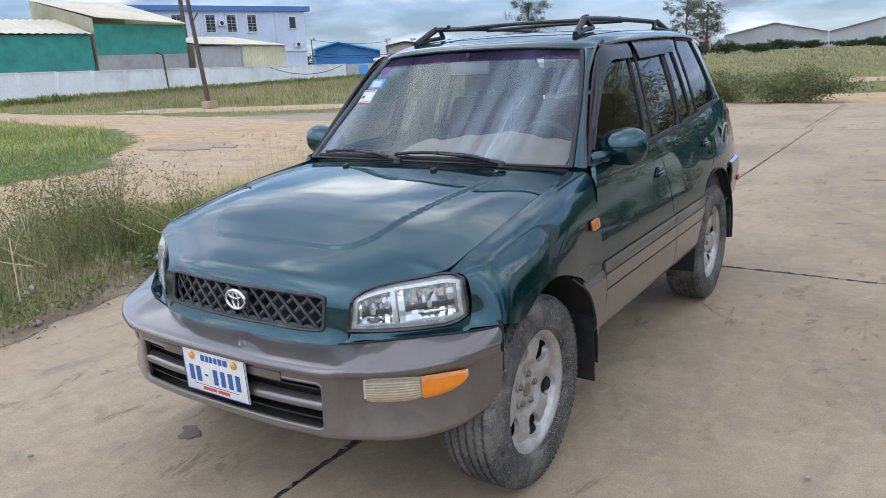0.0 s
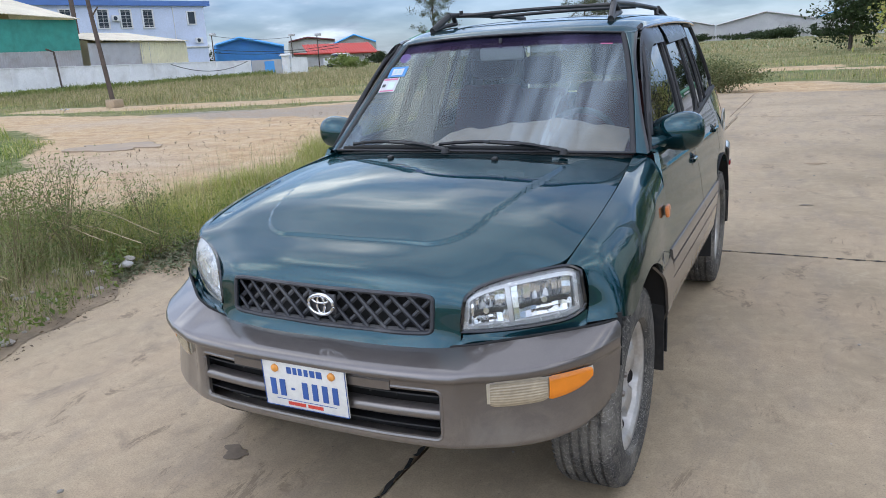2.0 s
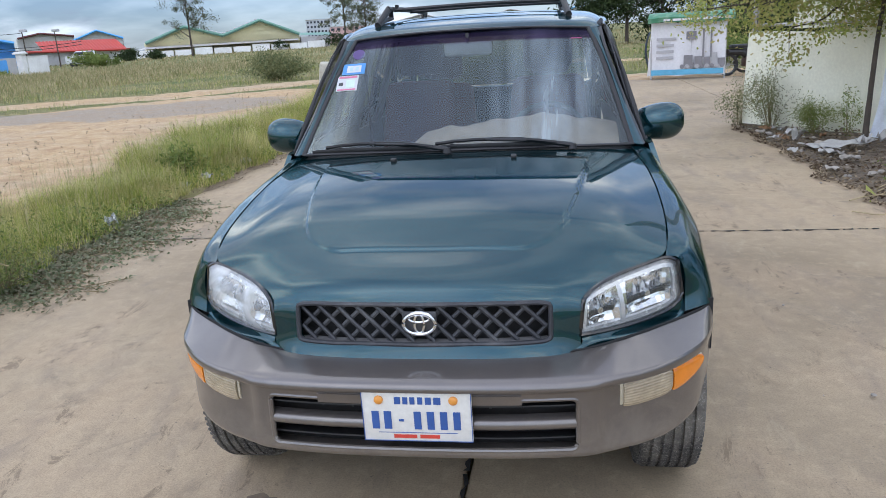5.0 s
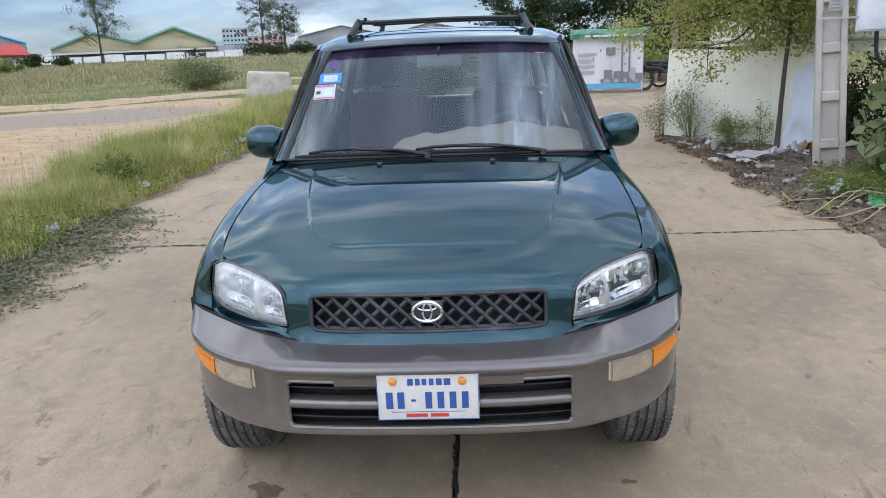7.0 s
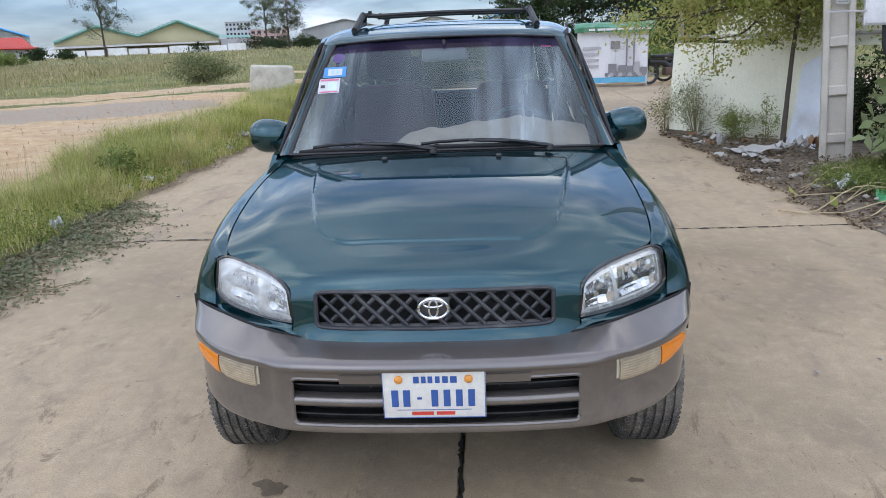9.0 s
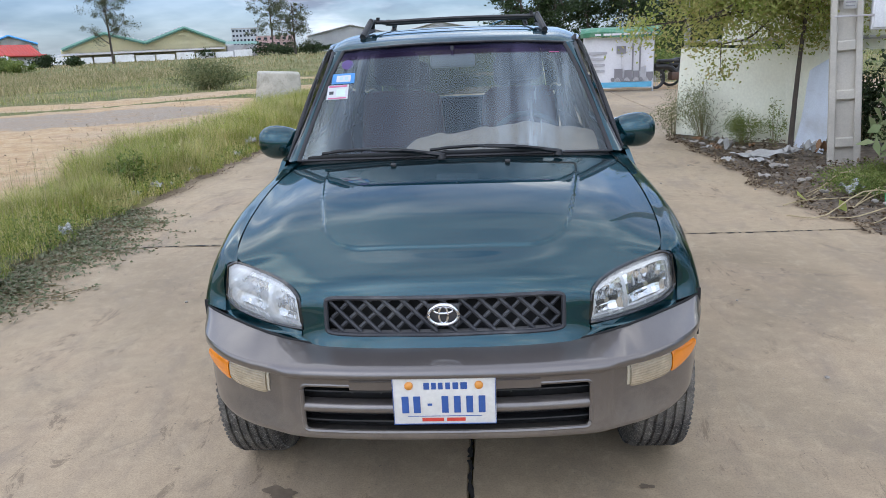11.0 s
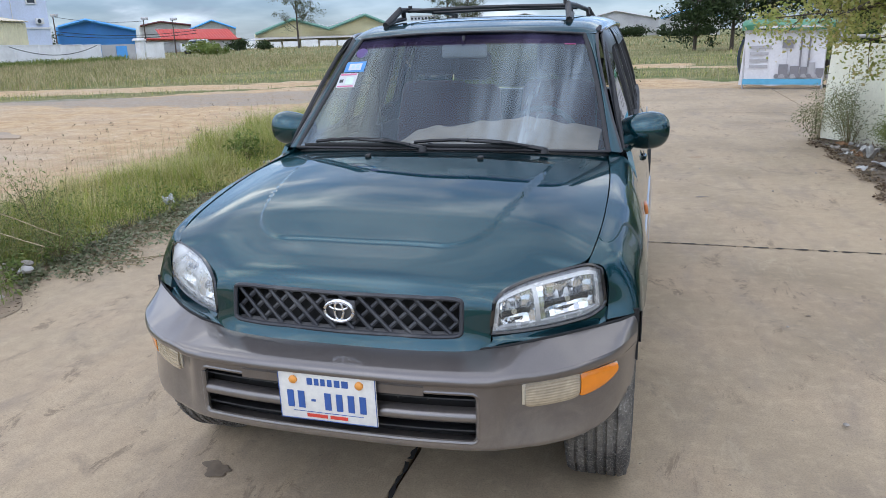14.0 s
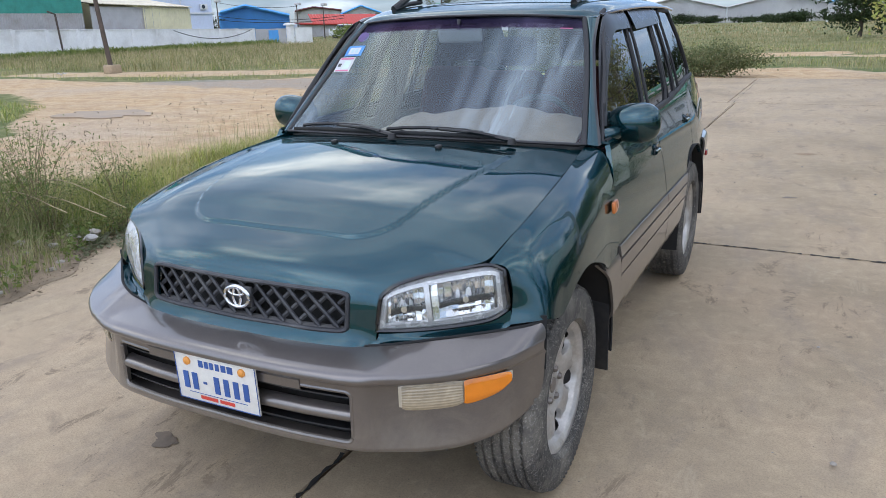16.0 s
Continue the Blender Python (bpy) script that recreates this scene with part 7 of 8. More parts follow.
# concrete lamp post with recesses
post = thing("concrete_post", "weathered tapered concrete utility post with recesses", "post", "", (4.13, 6.44, 0), -20)
post.matrix_basis = post.matrix_basis @ pose(0, 0, 0, 0, -4, 0)


def post_mesh():
    """Two flanges and a set-back web, tied by a rib every half metre."""
    bm = box(0.19, 0.10, 8.0, (0, 0.02, 4.0), 0.004, seg=1, taper=0.7)
    for s in (-1, 1):
        fl = box(0.070, 0.17, 8.0, (0, 0, 4.0), 0.010, seg=1)
        for v in fl.verts:
            k = 1 - 0.3 * v.co.z / 8.0
            v.co = Vector((v.co.x * k + s * 0.128 * k, v.co.y * k, v.co.z))
        join(bm, fl)
    for k in range(15):
        z = 0.30 + 0.52 * k
        box(0.20 * (1 - 0.3 * z / 8), 0.15 * (1 - 0.3 * z / 8), 0.11, (0, 0, z), 0.012, seg=1, bm=bm)
    return bm


part("shaft", post_mesh(), M_post, post)
meter = thing("meter_box", "grey metal meter box strapped to the concrete post", "meter box", "", (4.42, 6.30, 1.74), -20)
part("casing", box(0.42, 0.20, 0.50, (0, 0, 0), 0.015), M_frame, meter)
part("lid", box(0.38, 0.02, 0.46, (0, -0.11, 0), 0.008), M_frame, meter)
part("notice", box(0.13, 0.006, 0.17, (-0.42, -0.08, 0.06), 0.002), M_litter, meter, "paper notice with plain bars")
for k in range(4):
    part("notice_bar", box(0.09, 0.003, 0.012, (-0.42, -0.085, 0.11 - 0.035 * k), 0.0), M_bannergrey, meter)
part("conduit", tube([(0.0, 0, -0.25), (0.03, 0, -0.5), (0.14, 0.03, -0.62)], 0.022, 8, 10), M_black, meter)
part("strap", box(0.40, 0.012, 0.02, (-0.36, -0.10, -0.10), 0.003), M_tin, meter)

# food stall with a printed banner and a green awning
stall = thing("food_stall", "small food stall hung with a printed white banner", "stall", "", (3.80, 19.15, 0), -9)
ban = []
for v in np.linspace(0, 1, 12):
    ban.append([(-0.93 + 1.86 * u - 0.10 * (1 - v) * (1 if u < 0.1 else 0), -0.02 + 0.035 * math.sin(9 * u + 1.5) * (0.3 + 0.7 * (1 - v)) + 0.01 * math.sin(31 * u + 4 * v), 0.10 + 1.36 * v + 0.012 * math.sin(12 * u)) for u in np.linspace(0, 1, 60)])
banner = part("banner", sheet(np.array(ban), thick=0.004), M_banner, stall, "white banner with grey product pictures")


def print_on(x0, x1, z0, z1, m, d=-0.065):
    part("print", box(x1 - x0, 0.004, z1 - z0, ((x0 + x1) / 2, d, (z0 + z1) / 2), 0.0), m, banner)


for k in range(4):
    z = 1.05 - 0.16 * k
    print_on(-0.80, -0.36 if k else -0.30, z - 0.035, z + 0.035, M_bannerpale)
print_on(-0.93, 0.90, 0.12, 0.26, M_bannerblue)
print_on(-0.05, 0.20, 1.02, 1.22, M_bannergrey)
print_on(0.075, 0.085, 0.62, 1.02, M_bannerpale)
for x in (0.36, 0.55):
    print_on(x, x + 0.045, 0.55, 1.28, M_bannergrey)
for x, w, z in ((-0.10, 0.22, 0.62), (0.17, 0.20, 0.58), (0.40, 0.16, 0.56), (0.58, 0.15, 0.66), (0.75, 0.18, 0.52)):
    print_on(x, x + w, 0.34, z, M_bannergrey if x != 0.58 else M_bannerpale)
for k in range(9):
    x = -0.14 + 0.125 * k
    part("print", rod((x, -0.064, 0.33), (x, -0.070, 0.33), 0.055, seg=16), M_bannerpale if k % 2 else M_bannergrey, banner)
aw = [[(-1.02 + 2.14 * u, y + 0.02 * math.sin(11 * u), z + 0.03 * math.sin(7 * u) * (1 if y < 0 else 0.3)) for u in np.linspace(0, 1, 30)] for y, z in ((-0.20, 1.46), (-0.22, 1.58), (-0.05, 1.66), (0.6, 1.72), (1.2, 1.66))]
part("awning", sheet(np.array(aw), thick=0.01), M_stallgreen, stall, "faded green awning")
for k in range(7):
    part("awning_bar", box(0.16 + 0.05 * (k % 3), 0.004, 0.055, (-0.55 + 0.25 * k, -0.235, 1.535), 0.0, rot=(0, 0, 0)), M_banner, stall)
for x in (-0.93, 0.93):
    for y in (0.02, 1.1):
        part("stall_leg", rod((x, y, 0), (x, y, 1.6), 0.025), M_tin, stall)
part("counter", box(1.8, 1.0, 0.06, (0, 0.55, 0.75), 0.01), M_tin, stall)
part("tarp", sheet(np.array([[(-0.98 - 0.12 * math.sin(3 * v), 0.05 + 1.0 * u, 0.25 + 1.0 * v) for u in np.linspace(0, 1, 8)] for v in np.linspace(0, 1, 8)]), thick=0.01), M_tarp, stall, "dark blue side tarpaulin")


# bicycle-like scrap next to the stall
def motorbike(at, turn):
    mb = thing("motorbike", "dark parked motorbike beside the stall", "motorbike", "", at, turn)
    for x in (-0.58, 0.58):
        w = lathe([(0.22, -0.04), (0.28, -0.045), (0.295, 0.0), (0.28, 0.045), (0.22, 0.04)], 28, "z", closed=True)
        w.transform(pose(x, 0, 0.295, 90, 0, 0))
        part("wheel", w, M_black, mb)
        for k in range(6):
            a = math.pi * k / 6
            part("spoke", rod((x - 0.22 * math.cos(a), 0, 0.295 - 0.22 * math.sin(a)), (x + 0.22 * math.cos(a), 0, 0.295 + 0.22 * math.sin(a)), 0.006, seg=5), M_tin, mb)
    part("body", tube([(-0.62, 0, 0.62), (-0.2, 0, 0.60), (0.1, 0, 0.45), (0.40, 0, 0.80)], 0.09, 10, 16), M_black, mb)
    part("saddle", box(0.62, 0.22, 0.10, (-0.22, 0, 0.76), 0.04), M_black, mb)
    part("fork", tube([(0.58, 0, 0.29), (0.46, 0, 0.75), (0.40, 0, 1.0)], 0.03, 8), M_tin, mb)
    part("handlebar", tube([(0.36, -0.32, 1.02), (0.42, 0, 0.98), (0.36, 0.32, 1.02)], 0.016, 8, 9), M_black, mb)
    part("engine", box(0.32, 0.22, 0.24, (0.02, 0, 0.34), 0.05), M_steel, mb)


motorbike((5.45, 19.7, 0), 20)
motorbike((6.1, 20.3, 0), -15)

# concrete block in the grass on the other side
blockm = box(1.26, 0.60, 1.00, (0, 0, 0.44), 0.06, seg=3, taper=0.90, rot=(2, 4, 0))
blk = thing("concrete_block", "large weathered concrete block lying in the grass", "concrete block", "", (-5.52, 18.45, 0), 16)
part("body", blockm, M_block, blk)
part("pale_patch", box(0.46, 0.01, 0.13, (0.10, -0.300, 0.34), 0.003, rot=(3, 1, 0)), M_litter, blk)


# litter and rubble by the fence
def stone(r, seed):
    q = np.random.default_rng(seed)
    bm = bmesh.new()
    bmesh.ops.create_icosphere(bm, subdivisions=2, radius=r)
    for v in bm.verts:
        k = 1 + q.normal(0, 0.10)
        v.co = Vector((v.co.x * k * 1.2, v.co.y * k, v.co.z * k * 0.62))
    return bm


q = np.random.default_rng(21)
STONES = [finish(stone(1.0, 40 + k), "stone", M_rubble, 25) for k in range(5)]
STONES_W = [me.copy() for me in STONES]
for me in STONES_W:
    me.materials.clear()
    me.materials.append(M_litter)


def scatter_stones(n, xf, yf, r0, r1, label, group, white=0.0):
    for k in range(n):
        y = yf()
        x = xf(y)
        r = r0 + (r1 - r0) * q.random() ** 2
        ob = new("stone", (STONES_W if q.random() < white else STONES)[int(q.integers(5))])
        ob.matrix_basis = pose(x, y, r * 0.35 + (0.07 if x < -3.2 or x > 3.2 else 0.012), 0, 0, q.random() * 360) @ Matrix.Diagonal((r, r, r, 1))
        tagged(ob, label, "stone", group)


scatter_stones(60, lambda y: edge_x(RIGHT_EDGE, y) + 0.1 + q.random() * 0.9, lambda: 4.0 + q.random() * 5.4, 0.010, 0.050, "grey lump of rubble by the fence", "rubble by the fence", 0.10)
scatter_stones(46, lambda y: edge_x(LEFT_EDGE, y) - 0.05 - q.random() * 0.9, lambda: 0.3 + q.random() * 1.9, 0.012, 0.05, "grey stone on the soil bank", "stones on the bank", 0.15)
scatter_stones(12, lambda y: edge_x(LEFT_EDGE, y) - 0.1 - q.random() * 0.4, lambda: 5 + q.random() * 6, 0.03, 0.09, "pale stone in the verge", "stones in the verge", 0.5)
scatter_stones(60, lambda y: -2.4 + q.random() * 5.2, lambda: -0.2 + q.random() * 10, 0.003, 0.012, "small pebble on the concrete", "pebbles on the road")


def scrap(at, size, seed, m, label, name="scrap_sheet"):
    """A crumpled sheet of thrown-away stuff."""
    r = np.random.default_rng(seed)
    ph = r.random(6) * 6.3
    G = np.array([[(size[0] * (u - 0.5), size[1] * (v - 0.5), size[2] * (0.6 + 0.5 * math.sin(6 * u + ph[0]) * math.cos(5 * v + ph[1]) + 0.3 * math.sin(11 * u + 7 * v + ph[2]))) for u in np.linspace(0, 1, 12)] for v in np.linspace(0, 1, 12)])
    ob = solo(name, sheet(G, thick=0.003), m, label, "litter")
    ob.matrix_basis = pose(*at, r.normal(0, 6), r.normal(0, 6), r.random() * 360)
    return ob


scrap((3.55, 6.95, 0.10), (0.60, 0.24, 0.05), 1, M_litter, "crumpled white plastic sheet on the soil")
scrap((3.30, 7.05, 0.07), (0.80, 0.10, 0.03), 2, M_litter, "long white strip of scrap on the soil")
scrap((3.86, 6.75, 0.16), (0.12, 0.14, 0.10), 3, M_litter, "torn white scrap by the leaning sheet")
scrap((3.72, 6.92, 0.12), (0.16, 0.10, 0.08), 8, M_litter, "torn white scrap by the leaning sheet")
scrap((4.05, 6.85, 0.14), (0.22, 0.16, 0.10), 4, M_cardboard, "rust-brown cardboard scrap on the soil")
scrap((3.45, 4.75, 0.11), (0.18, 0.16, 0.07), 5, M_plasticbag, "clear crumpled plastic bag on the soil", "plastic_bag")
scrap((3.62, 4.40, 0.08), (0.34, 0.12, 0.03), 6, M_greenlitter, "green plastic scrap in the weeds")
scrap((3.22, 7.75, 0.08), (0.22, 0.16, 0.10), 7, M_litter, "white foam box scrap by the fence")
for k in range(16):
    scrap((2.95 + q.random() * 0.9, 5.4 + q.random() * 3.6, 0.06 + 0.03 * q.random()), (0.06 + 0.1 * q.random(), 0.05 + 0.06 * q.random(), 0.03), 60 + k, (M_litter, M_cardboard, M_rubble)[k % 3], "small dirty scrap of rubbish by the fence")
scrap((-3.62, 6.1, 0.10), (0.12, 0.10, 0.05), 31, M_litter, "white plastic rubbish in the grass")
scrap((-3.60, 9.6, 0.12), (0.22, 0.16, 0.08), 32, M_litter, "white plastic rubbish in the grass")
scrap((-3.55, 4.05, 0.08), (0.09, 0.08, 0.08), 33, M_plasticbag, "clear plastic cup in the weeds", "plastic_cup")
scrap((-25.0, 18.0, 0.03), (0.35, 0.25, 0.08), 34, M_litter, "white rubbish at the field edge")
# ---------------------------------------------------------------- plants


def leaf_material(name, cols, rough=0.6, trans=0.25):
    """Leaves whose colour varies from one to the next."""
    m, nt, b = nodes_of(name)
    geo = nt.nodes.new("ShaderNodeNewGeometry")
    n = len(cols)
    c = ramp(nt, geo.outputs["Random Per Island"], [((i + 0.5) / n, col) for i, col in enumerate(cols)])
    big = tex(nt, 1.2, 4, 0.6, geo.outputs["Position"])
    c = blend(nt, span(nt, big.outputs["Fac"], 0.35, 0.7, 0.0, 0.45), c, tuple(x * 0.55 for x in cols[0]))
    patch = tex(nt, 0.9, 7, 0.7, geo.outputs["Position"], 0.5)
    c = blend(nt, span(nt, patch.outputs["Fac"], 0.50, 0.66, 0.0, 0.65), c, cols[-1])
    wide = tex(nt, 0.16, 6, 0.65, geo.outputs["Position"], 0.4)
    c = blend(nt, span(nt, wide.outputs["Fac"], 0.50, 0.62, 0.0, 0.5), c, tuple(x * 0.75 for x in cols[0]))
    nt.links.new(c, b.inputs["Base Color"])
    b.inputs["Roughness"].default_value = rough
    b.inputs["Specular IOR Level"].default_value = 0.3
    tl = nt.nodes.new("ShaderNodeBsdfTranslucent")
    nt.links.new(c, tl.inputs["Color"])
    mx = nt.nodes.new("ShaderNodeMixShader")
    mx.inputs["Fac"].default_value = trans
    out = nt.nodes["Material Output"]
    nt.links.new(b.outputs[0], mx.inputs[1])
    nt.links.new(tl.outputs[0], mx.inputs[2])
    nt.links.new(mx.outputs[0], out.inputs["Surface"])
    return m


M_grass = leaf_material("verge_grass", [(0.20, 0.27, 0.045), (0.33, 0.40, 0.07), (0.46, 0.47, 0.11), (0.58, 0.52, 0.19), (0.72, 0.60, 0.32)])
M_dry = leaf_material("dry_grass", [(0.16, 0.20, 0.055), (0.30, 0.30, 0.12), (0.46, 0.40, 0.21), (0.60, 0.51, 0.31)])
M_field = leaf_material("field_grass", [(0.17, 0.19, 0.065), (0.31, 0.28, 0.115), (0.44, 0.36, 0.18), (0.60, 0.48, 0.29)])
M_mat2 = leaf_material("creeper_leaves", [(0.15, 0.18, 0.09), (0.22, 0.25, 0.14), (0.30, 0.31, 0.20), (0.24, 0.19, 0.12)])
M_bushleaf = leaf_material("dusty_bush_leaves", [(0.12, 0.15, 0.060), (0.19, 0.21, 0.09), (0.28, 0.28, 0.13)])
M_treeleaf = leaf_material("small_tree_leaves", [(0.28, 0.34, 0.08), (0.42, 0.48, 0.12), (0.54, 0.57, 0.18), (0.56, 0.45, 0.20)], trans=0.5)
M_gumleaf = leaf_material("gum_leaves", [(0.07, 0.085, 0.045), (0.105, 0.12, 0.065), (0.15, 0.16, 0.09)])
M_darkleaf = leaf_material("dark_tree_leaves", [(0.022, 0.040, 0.014), (0.040, 0.066, 0.022), (0.065, 0.095, 0.032)])
M_weed = leaf_material("weed_leaves", [(0.12, 0.18, 0.04), (0.20, 0.26, 0.065), (0.30, 0.33, 0.10)], trans=0.35)
M_broad = leaf_material("broad_leaves", [(0.14, 0.19, 0.07), (0.21, 0.26, 0.11), (0.28, 0.32, 0.16)], 0.5, 0.25)
M_bark = simple("grey_bark", (0.085, 0.068, 0.054), 0.9, vary=0.3, scale=9, relief=0.8)
M_straw = simple("dry_stems", (0.42, 0.34, 0.20), 0.85, vary=0.25, scale=9)
M_browntwig = simple("brown_twigs", (0.20, 0.16, 0.085), 0.9, vary=0.3)


def mesh_from(V, faces, name, material):
    me = bpy.data.meshes.new(name)
    me.from_pydata(V.reshape(-1, 3).tolist(), [], faces)
    me.shade_smooth()
    me.materials.append(material)
    return me


def blades(name, material, base, height, width, lean, r):
    """Bent tapering grass blades, five points each."""
    n = len(base)
    a = r.random(n) * 2 * math.pi
    d = np.stack([np.cos(a), np.sin(a), np.zeros(n)], 1)
    s = np.stack([-np.sin(a), np.cos(a), np.zeros(n)], 1) * (width / 2)[:, None]
    up = np.array((0, 0, 1.0))
    mid = base + up * (height * 0.58)[:, None] + d * (height * lean * 0.35)[:, None]
    tip = base + up * (height * (1 - 0.25 * lean))[:, None] + d * (height * lean)[:, None]
    V = np.stack([base - s, base + s, mid + s * 0.75, mid - s * 0.75, tip], 1)
    F = []
    for k in range(n):
        o = 5 * k
        F.append((o, o + 1, o + 2, o + 3))
        F.append((o + 3, o + 2, o + 4))
    return mesh_from(V, F, name, material)


def leaves(name, material, at, size, r, flat=0.0, aspect=0.5):
    """Loose pointed leaves with a fold, facing all ways."""
    n = len(at)
    d = r.normal(size=(n, 3))
    d[:, 2] *= 1 - flat
    d /= np.linalg.norm(d, axis=1)[:, None]
    e = r.normal(size=(n, 3))
    e[:, 2] *= 1 - flat
    e -= d * (e * d).sum(1)[:, None]
    e /= np.linalg.norm(e, axis=1)[:, None] + 1e-9
    nrm = np.cross(d, e)
    L = size[:, None]
    V = np.stack([at, at + d * L * 0.5 + e * L * aspect * 0.5 + nrm * L * 0.08, at + d * L, at + d * L * 0.5 - e * L * aspect * 0.5 + nrm * L * 0.08], 1)
    F = [(4 * k, 4 * k + 1, 4 * k + 2, 4 * k + 3) for k in range(n)]
    return mesh_from(V, F, name, material)


def ground_z(x, y):
    return 0.035 + 0.02 * wob(x, y, 0.8)


g = np.random.default_rng(5)
# lush verge along the road
n = 110000
y = 2.2 + g.random(n) ** 1.15 * 17.0
x = edge_x(LEFT_EDGE, y) - 0.02 - g.random(n) ** 0.9 * (1.55 + 0.25 * np.sin(y * 0.9))
clump = 0.5 + 0.5 * wob(x * 2.2, y * 2.2, 1.6, 3.0)
keep = g.random(n) < 0.25 + 0.75 * clump
x, y, clump = x[keep], y[keep], clump[keep]
edge_d = edge_x(LEFT_EDGE, y) - x
h = (0.09 + 0.42 * np.minimum(1, edge_d / 0.5) * (0.45 + 0.75 * clump)) * (0.55 + 0.75 * g.random(len(x))) * (0.5 + 0.5 * smooth01(4.0, 8.0, y))
tagged(new("verge_grass", blades("verge_grass", M_grass, np.stack([x, y, ground_z(x, y)], 1), h, 0.0022 + 0.0030 * g.random(len(x)) + 0.0002 * y, 0.25 + 0.8 * g.random(len(x)) ** 1.5, g)), "tall green grass along the road edge", "grass", kind="stuff")
# sparse weeds and straw at the near bank
n = 26000
y = -1.0 + g.random(n) * 4.0
x = edge_x(LEFT_EDGE, y) - 0.04 - g.random(n) ** 0.8 * 2.2
clump = 0.5 + 0.5 * wob(x * 3, y * 3, 1.7, 8.0)
keep = g.random(n) < clump**0.8
x, y = x[keep], y[keep]
h = (0.05 + 0.26 * g.random(len(x)) ** 1.6) * (0.6 + 0.6 * np.minimum(1, (edge_x(LEFT_EDGE, y) - x) / 0.6))
tagged(new("dry_grass", blades("dry_grass", M_dry, np.stack([x, y, ground_z(x, y)], 1), h, 0.003 + 0.003 * g.random(len(x)), 0.3 + 0.6 * g.random(len(x)), g)), "sparse dry grass on the soil bank", "grass", kind="stuff")
# flowering straw stalks above the grass
n = 1500
y = 1.0 + g.random(n) ** 1.2 * 12
x = edge_x(LEFT_EDGE, y) - 0.35 - g.random(n) * 1.3
tagged(new("grass_stalks", blades("grass_stalks", M_dry, np.stack([x, y, ground_z(x, y)], 1), 0.30 + 0.36 * g.random(n), np.full(n, 0.0030), 0.15 + 0.35 * g.random(n), g)), "thin dry grass stalks with seed heads", "grass", kind="stuff")
# dark seed heads on stalks, and low leafy weeds among the grass
M_seed = leaf_material("seed_heads", [(0.22, 0.16, 0.10), (0.34, 0.26, 0.17), (0.46, 0.38, 0.25)], 0.8, 0.1)
n = 320
y = 0.8 + g.random(n) ** 1.2 * 11
x = edge_x(LEFT_EDGE, y) - 0.25 - g.random(n) * 1.6
top = np.stack([x, y, 0.42 + 0.38 * g.random(n)], 1)
V = np.stack([np.stack([x - 0.0016, y, ground_z(x, y)], 1), np.stack([x + 0.0016, y, ground_z(x, y)], 1), top], 1)
tagged(new("seed_stalks", mesh_from(V, [(3 * k, 3 * k + 1, 3 * k + 2) for k in range(n)], "seed_stalks", M_dry)), "thin dry stalks in the verge", "grass", kind="stuff")
tagged(new("seed_heads", leaves("seed_heads", M_seed, np.repeat(top, 3, 0) + g.normal(0, 0.006, (3 * n, 3)), 0.018 + 0.020 * g.random(3 * n), g, -0.5, 0.3)), "brown seed heads above the verge grass", "grass", kind="stuff")
n = 16000
y = 0.4 + g.random(n) ** 1.1 * 11
x = edge_x(LEFT_EDGE, y) - 0.03 - g.random(n) ** 1.2 * 1.1
ok = g.random(n) < 0.15 + 0.85 * (wob(x * 2.6, y * 2.6, 1.4, 5.0) > 0.05)
x, y = x[ok], y[ok]
tagged(new("low_weeds", leaves("low_weeds", M_weed, np.stack([x, y, ground_z(x, y) + 0.02 + 0.14 * g.random(len(x)) ** 2], 1), 0.02 + 0.03 * g.random(len(x)), g, 0.4, 0.5)), "low green weeds among the verge grass", "weeds", kind="stuff")
# the green patch beyond the sand
n = 70000
x, y = -33 + g.random(n) * 24, 1 + g.random(n) * 13.5
keep = inside(x, y, GREEN) + 0.5 * wob(x, y, 0.9, 1.3) > 0.0
x, y = x[keep], y[keep]
tagged(new("patch_grass", blades("patch_grass", M_grass, np.stack([x, y, np.full(len(x), 0.0)], 1), (0.07 + 0.42 * g.random(len(x)) ** 1.5 * np.clip((-x - 9) / 6, 0.15, 1)) * (0.55 + 0.55 * wob(x, y, 1.1, 2.0)), 0.006 + 0.009 * g.random(len(x)), 0.35 + 0.9 * g.random(len(x)), g)), "bright green grass patch beyond the sand", "grass", kind="stuff")


def field(n, x0, x1, y0, y1, h0, h1, w, name, label, material, thin=1.0):
    x, y = x0 + g.random(n) * (x1 - x0), y0 + g.random(n) ** 1.3 * (y1 - y0)
    sand, grav, green = zones(x, y)
    cl = 0.5 + 0.5 * wob(x, y, 0.55, 6.0)
    keep = (sand < 0.25) & (grav < 0.4) & (g.random(n) < 0.15 + cl * thin) & ~((y < 66) & (x < -47.0)) & ~((y < 20.5) & (x > -4.5))
    x, y, cl = x[keep], y[keep], cl[keep]
    tagged(new(name, blades(name, material, np.stack([x, y, np.full(len(x), -0.02)], 1), (h0 + (h1 - h0) * g.random(len(x))) * (0.4 + 0.8 * cl), w * (0.6 + 0.8 * g.random(len(x))) * (0.6 + np.hypot(x, y) / 60), 0.25 + 0.5 * g.random(len(x)), g)), label, "grass", kind="stuff")


field(150000, -48, 30, 17.5, 75, 0.06, 0.36, 0.010, "field_grass", "dry and green field grass", M_field)
field(60000, -48, 20, 16.5, 45, 0.06, 0.34, 0.009, "field_grass", "bright green grass tufts in the field", M_grass, 0.6)
field(30000, -110, 60, 70, 175, 0.15, 0.5, 0.04, "field_grass", "far dry field grass", M_field)
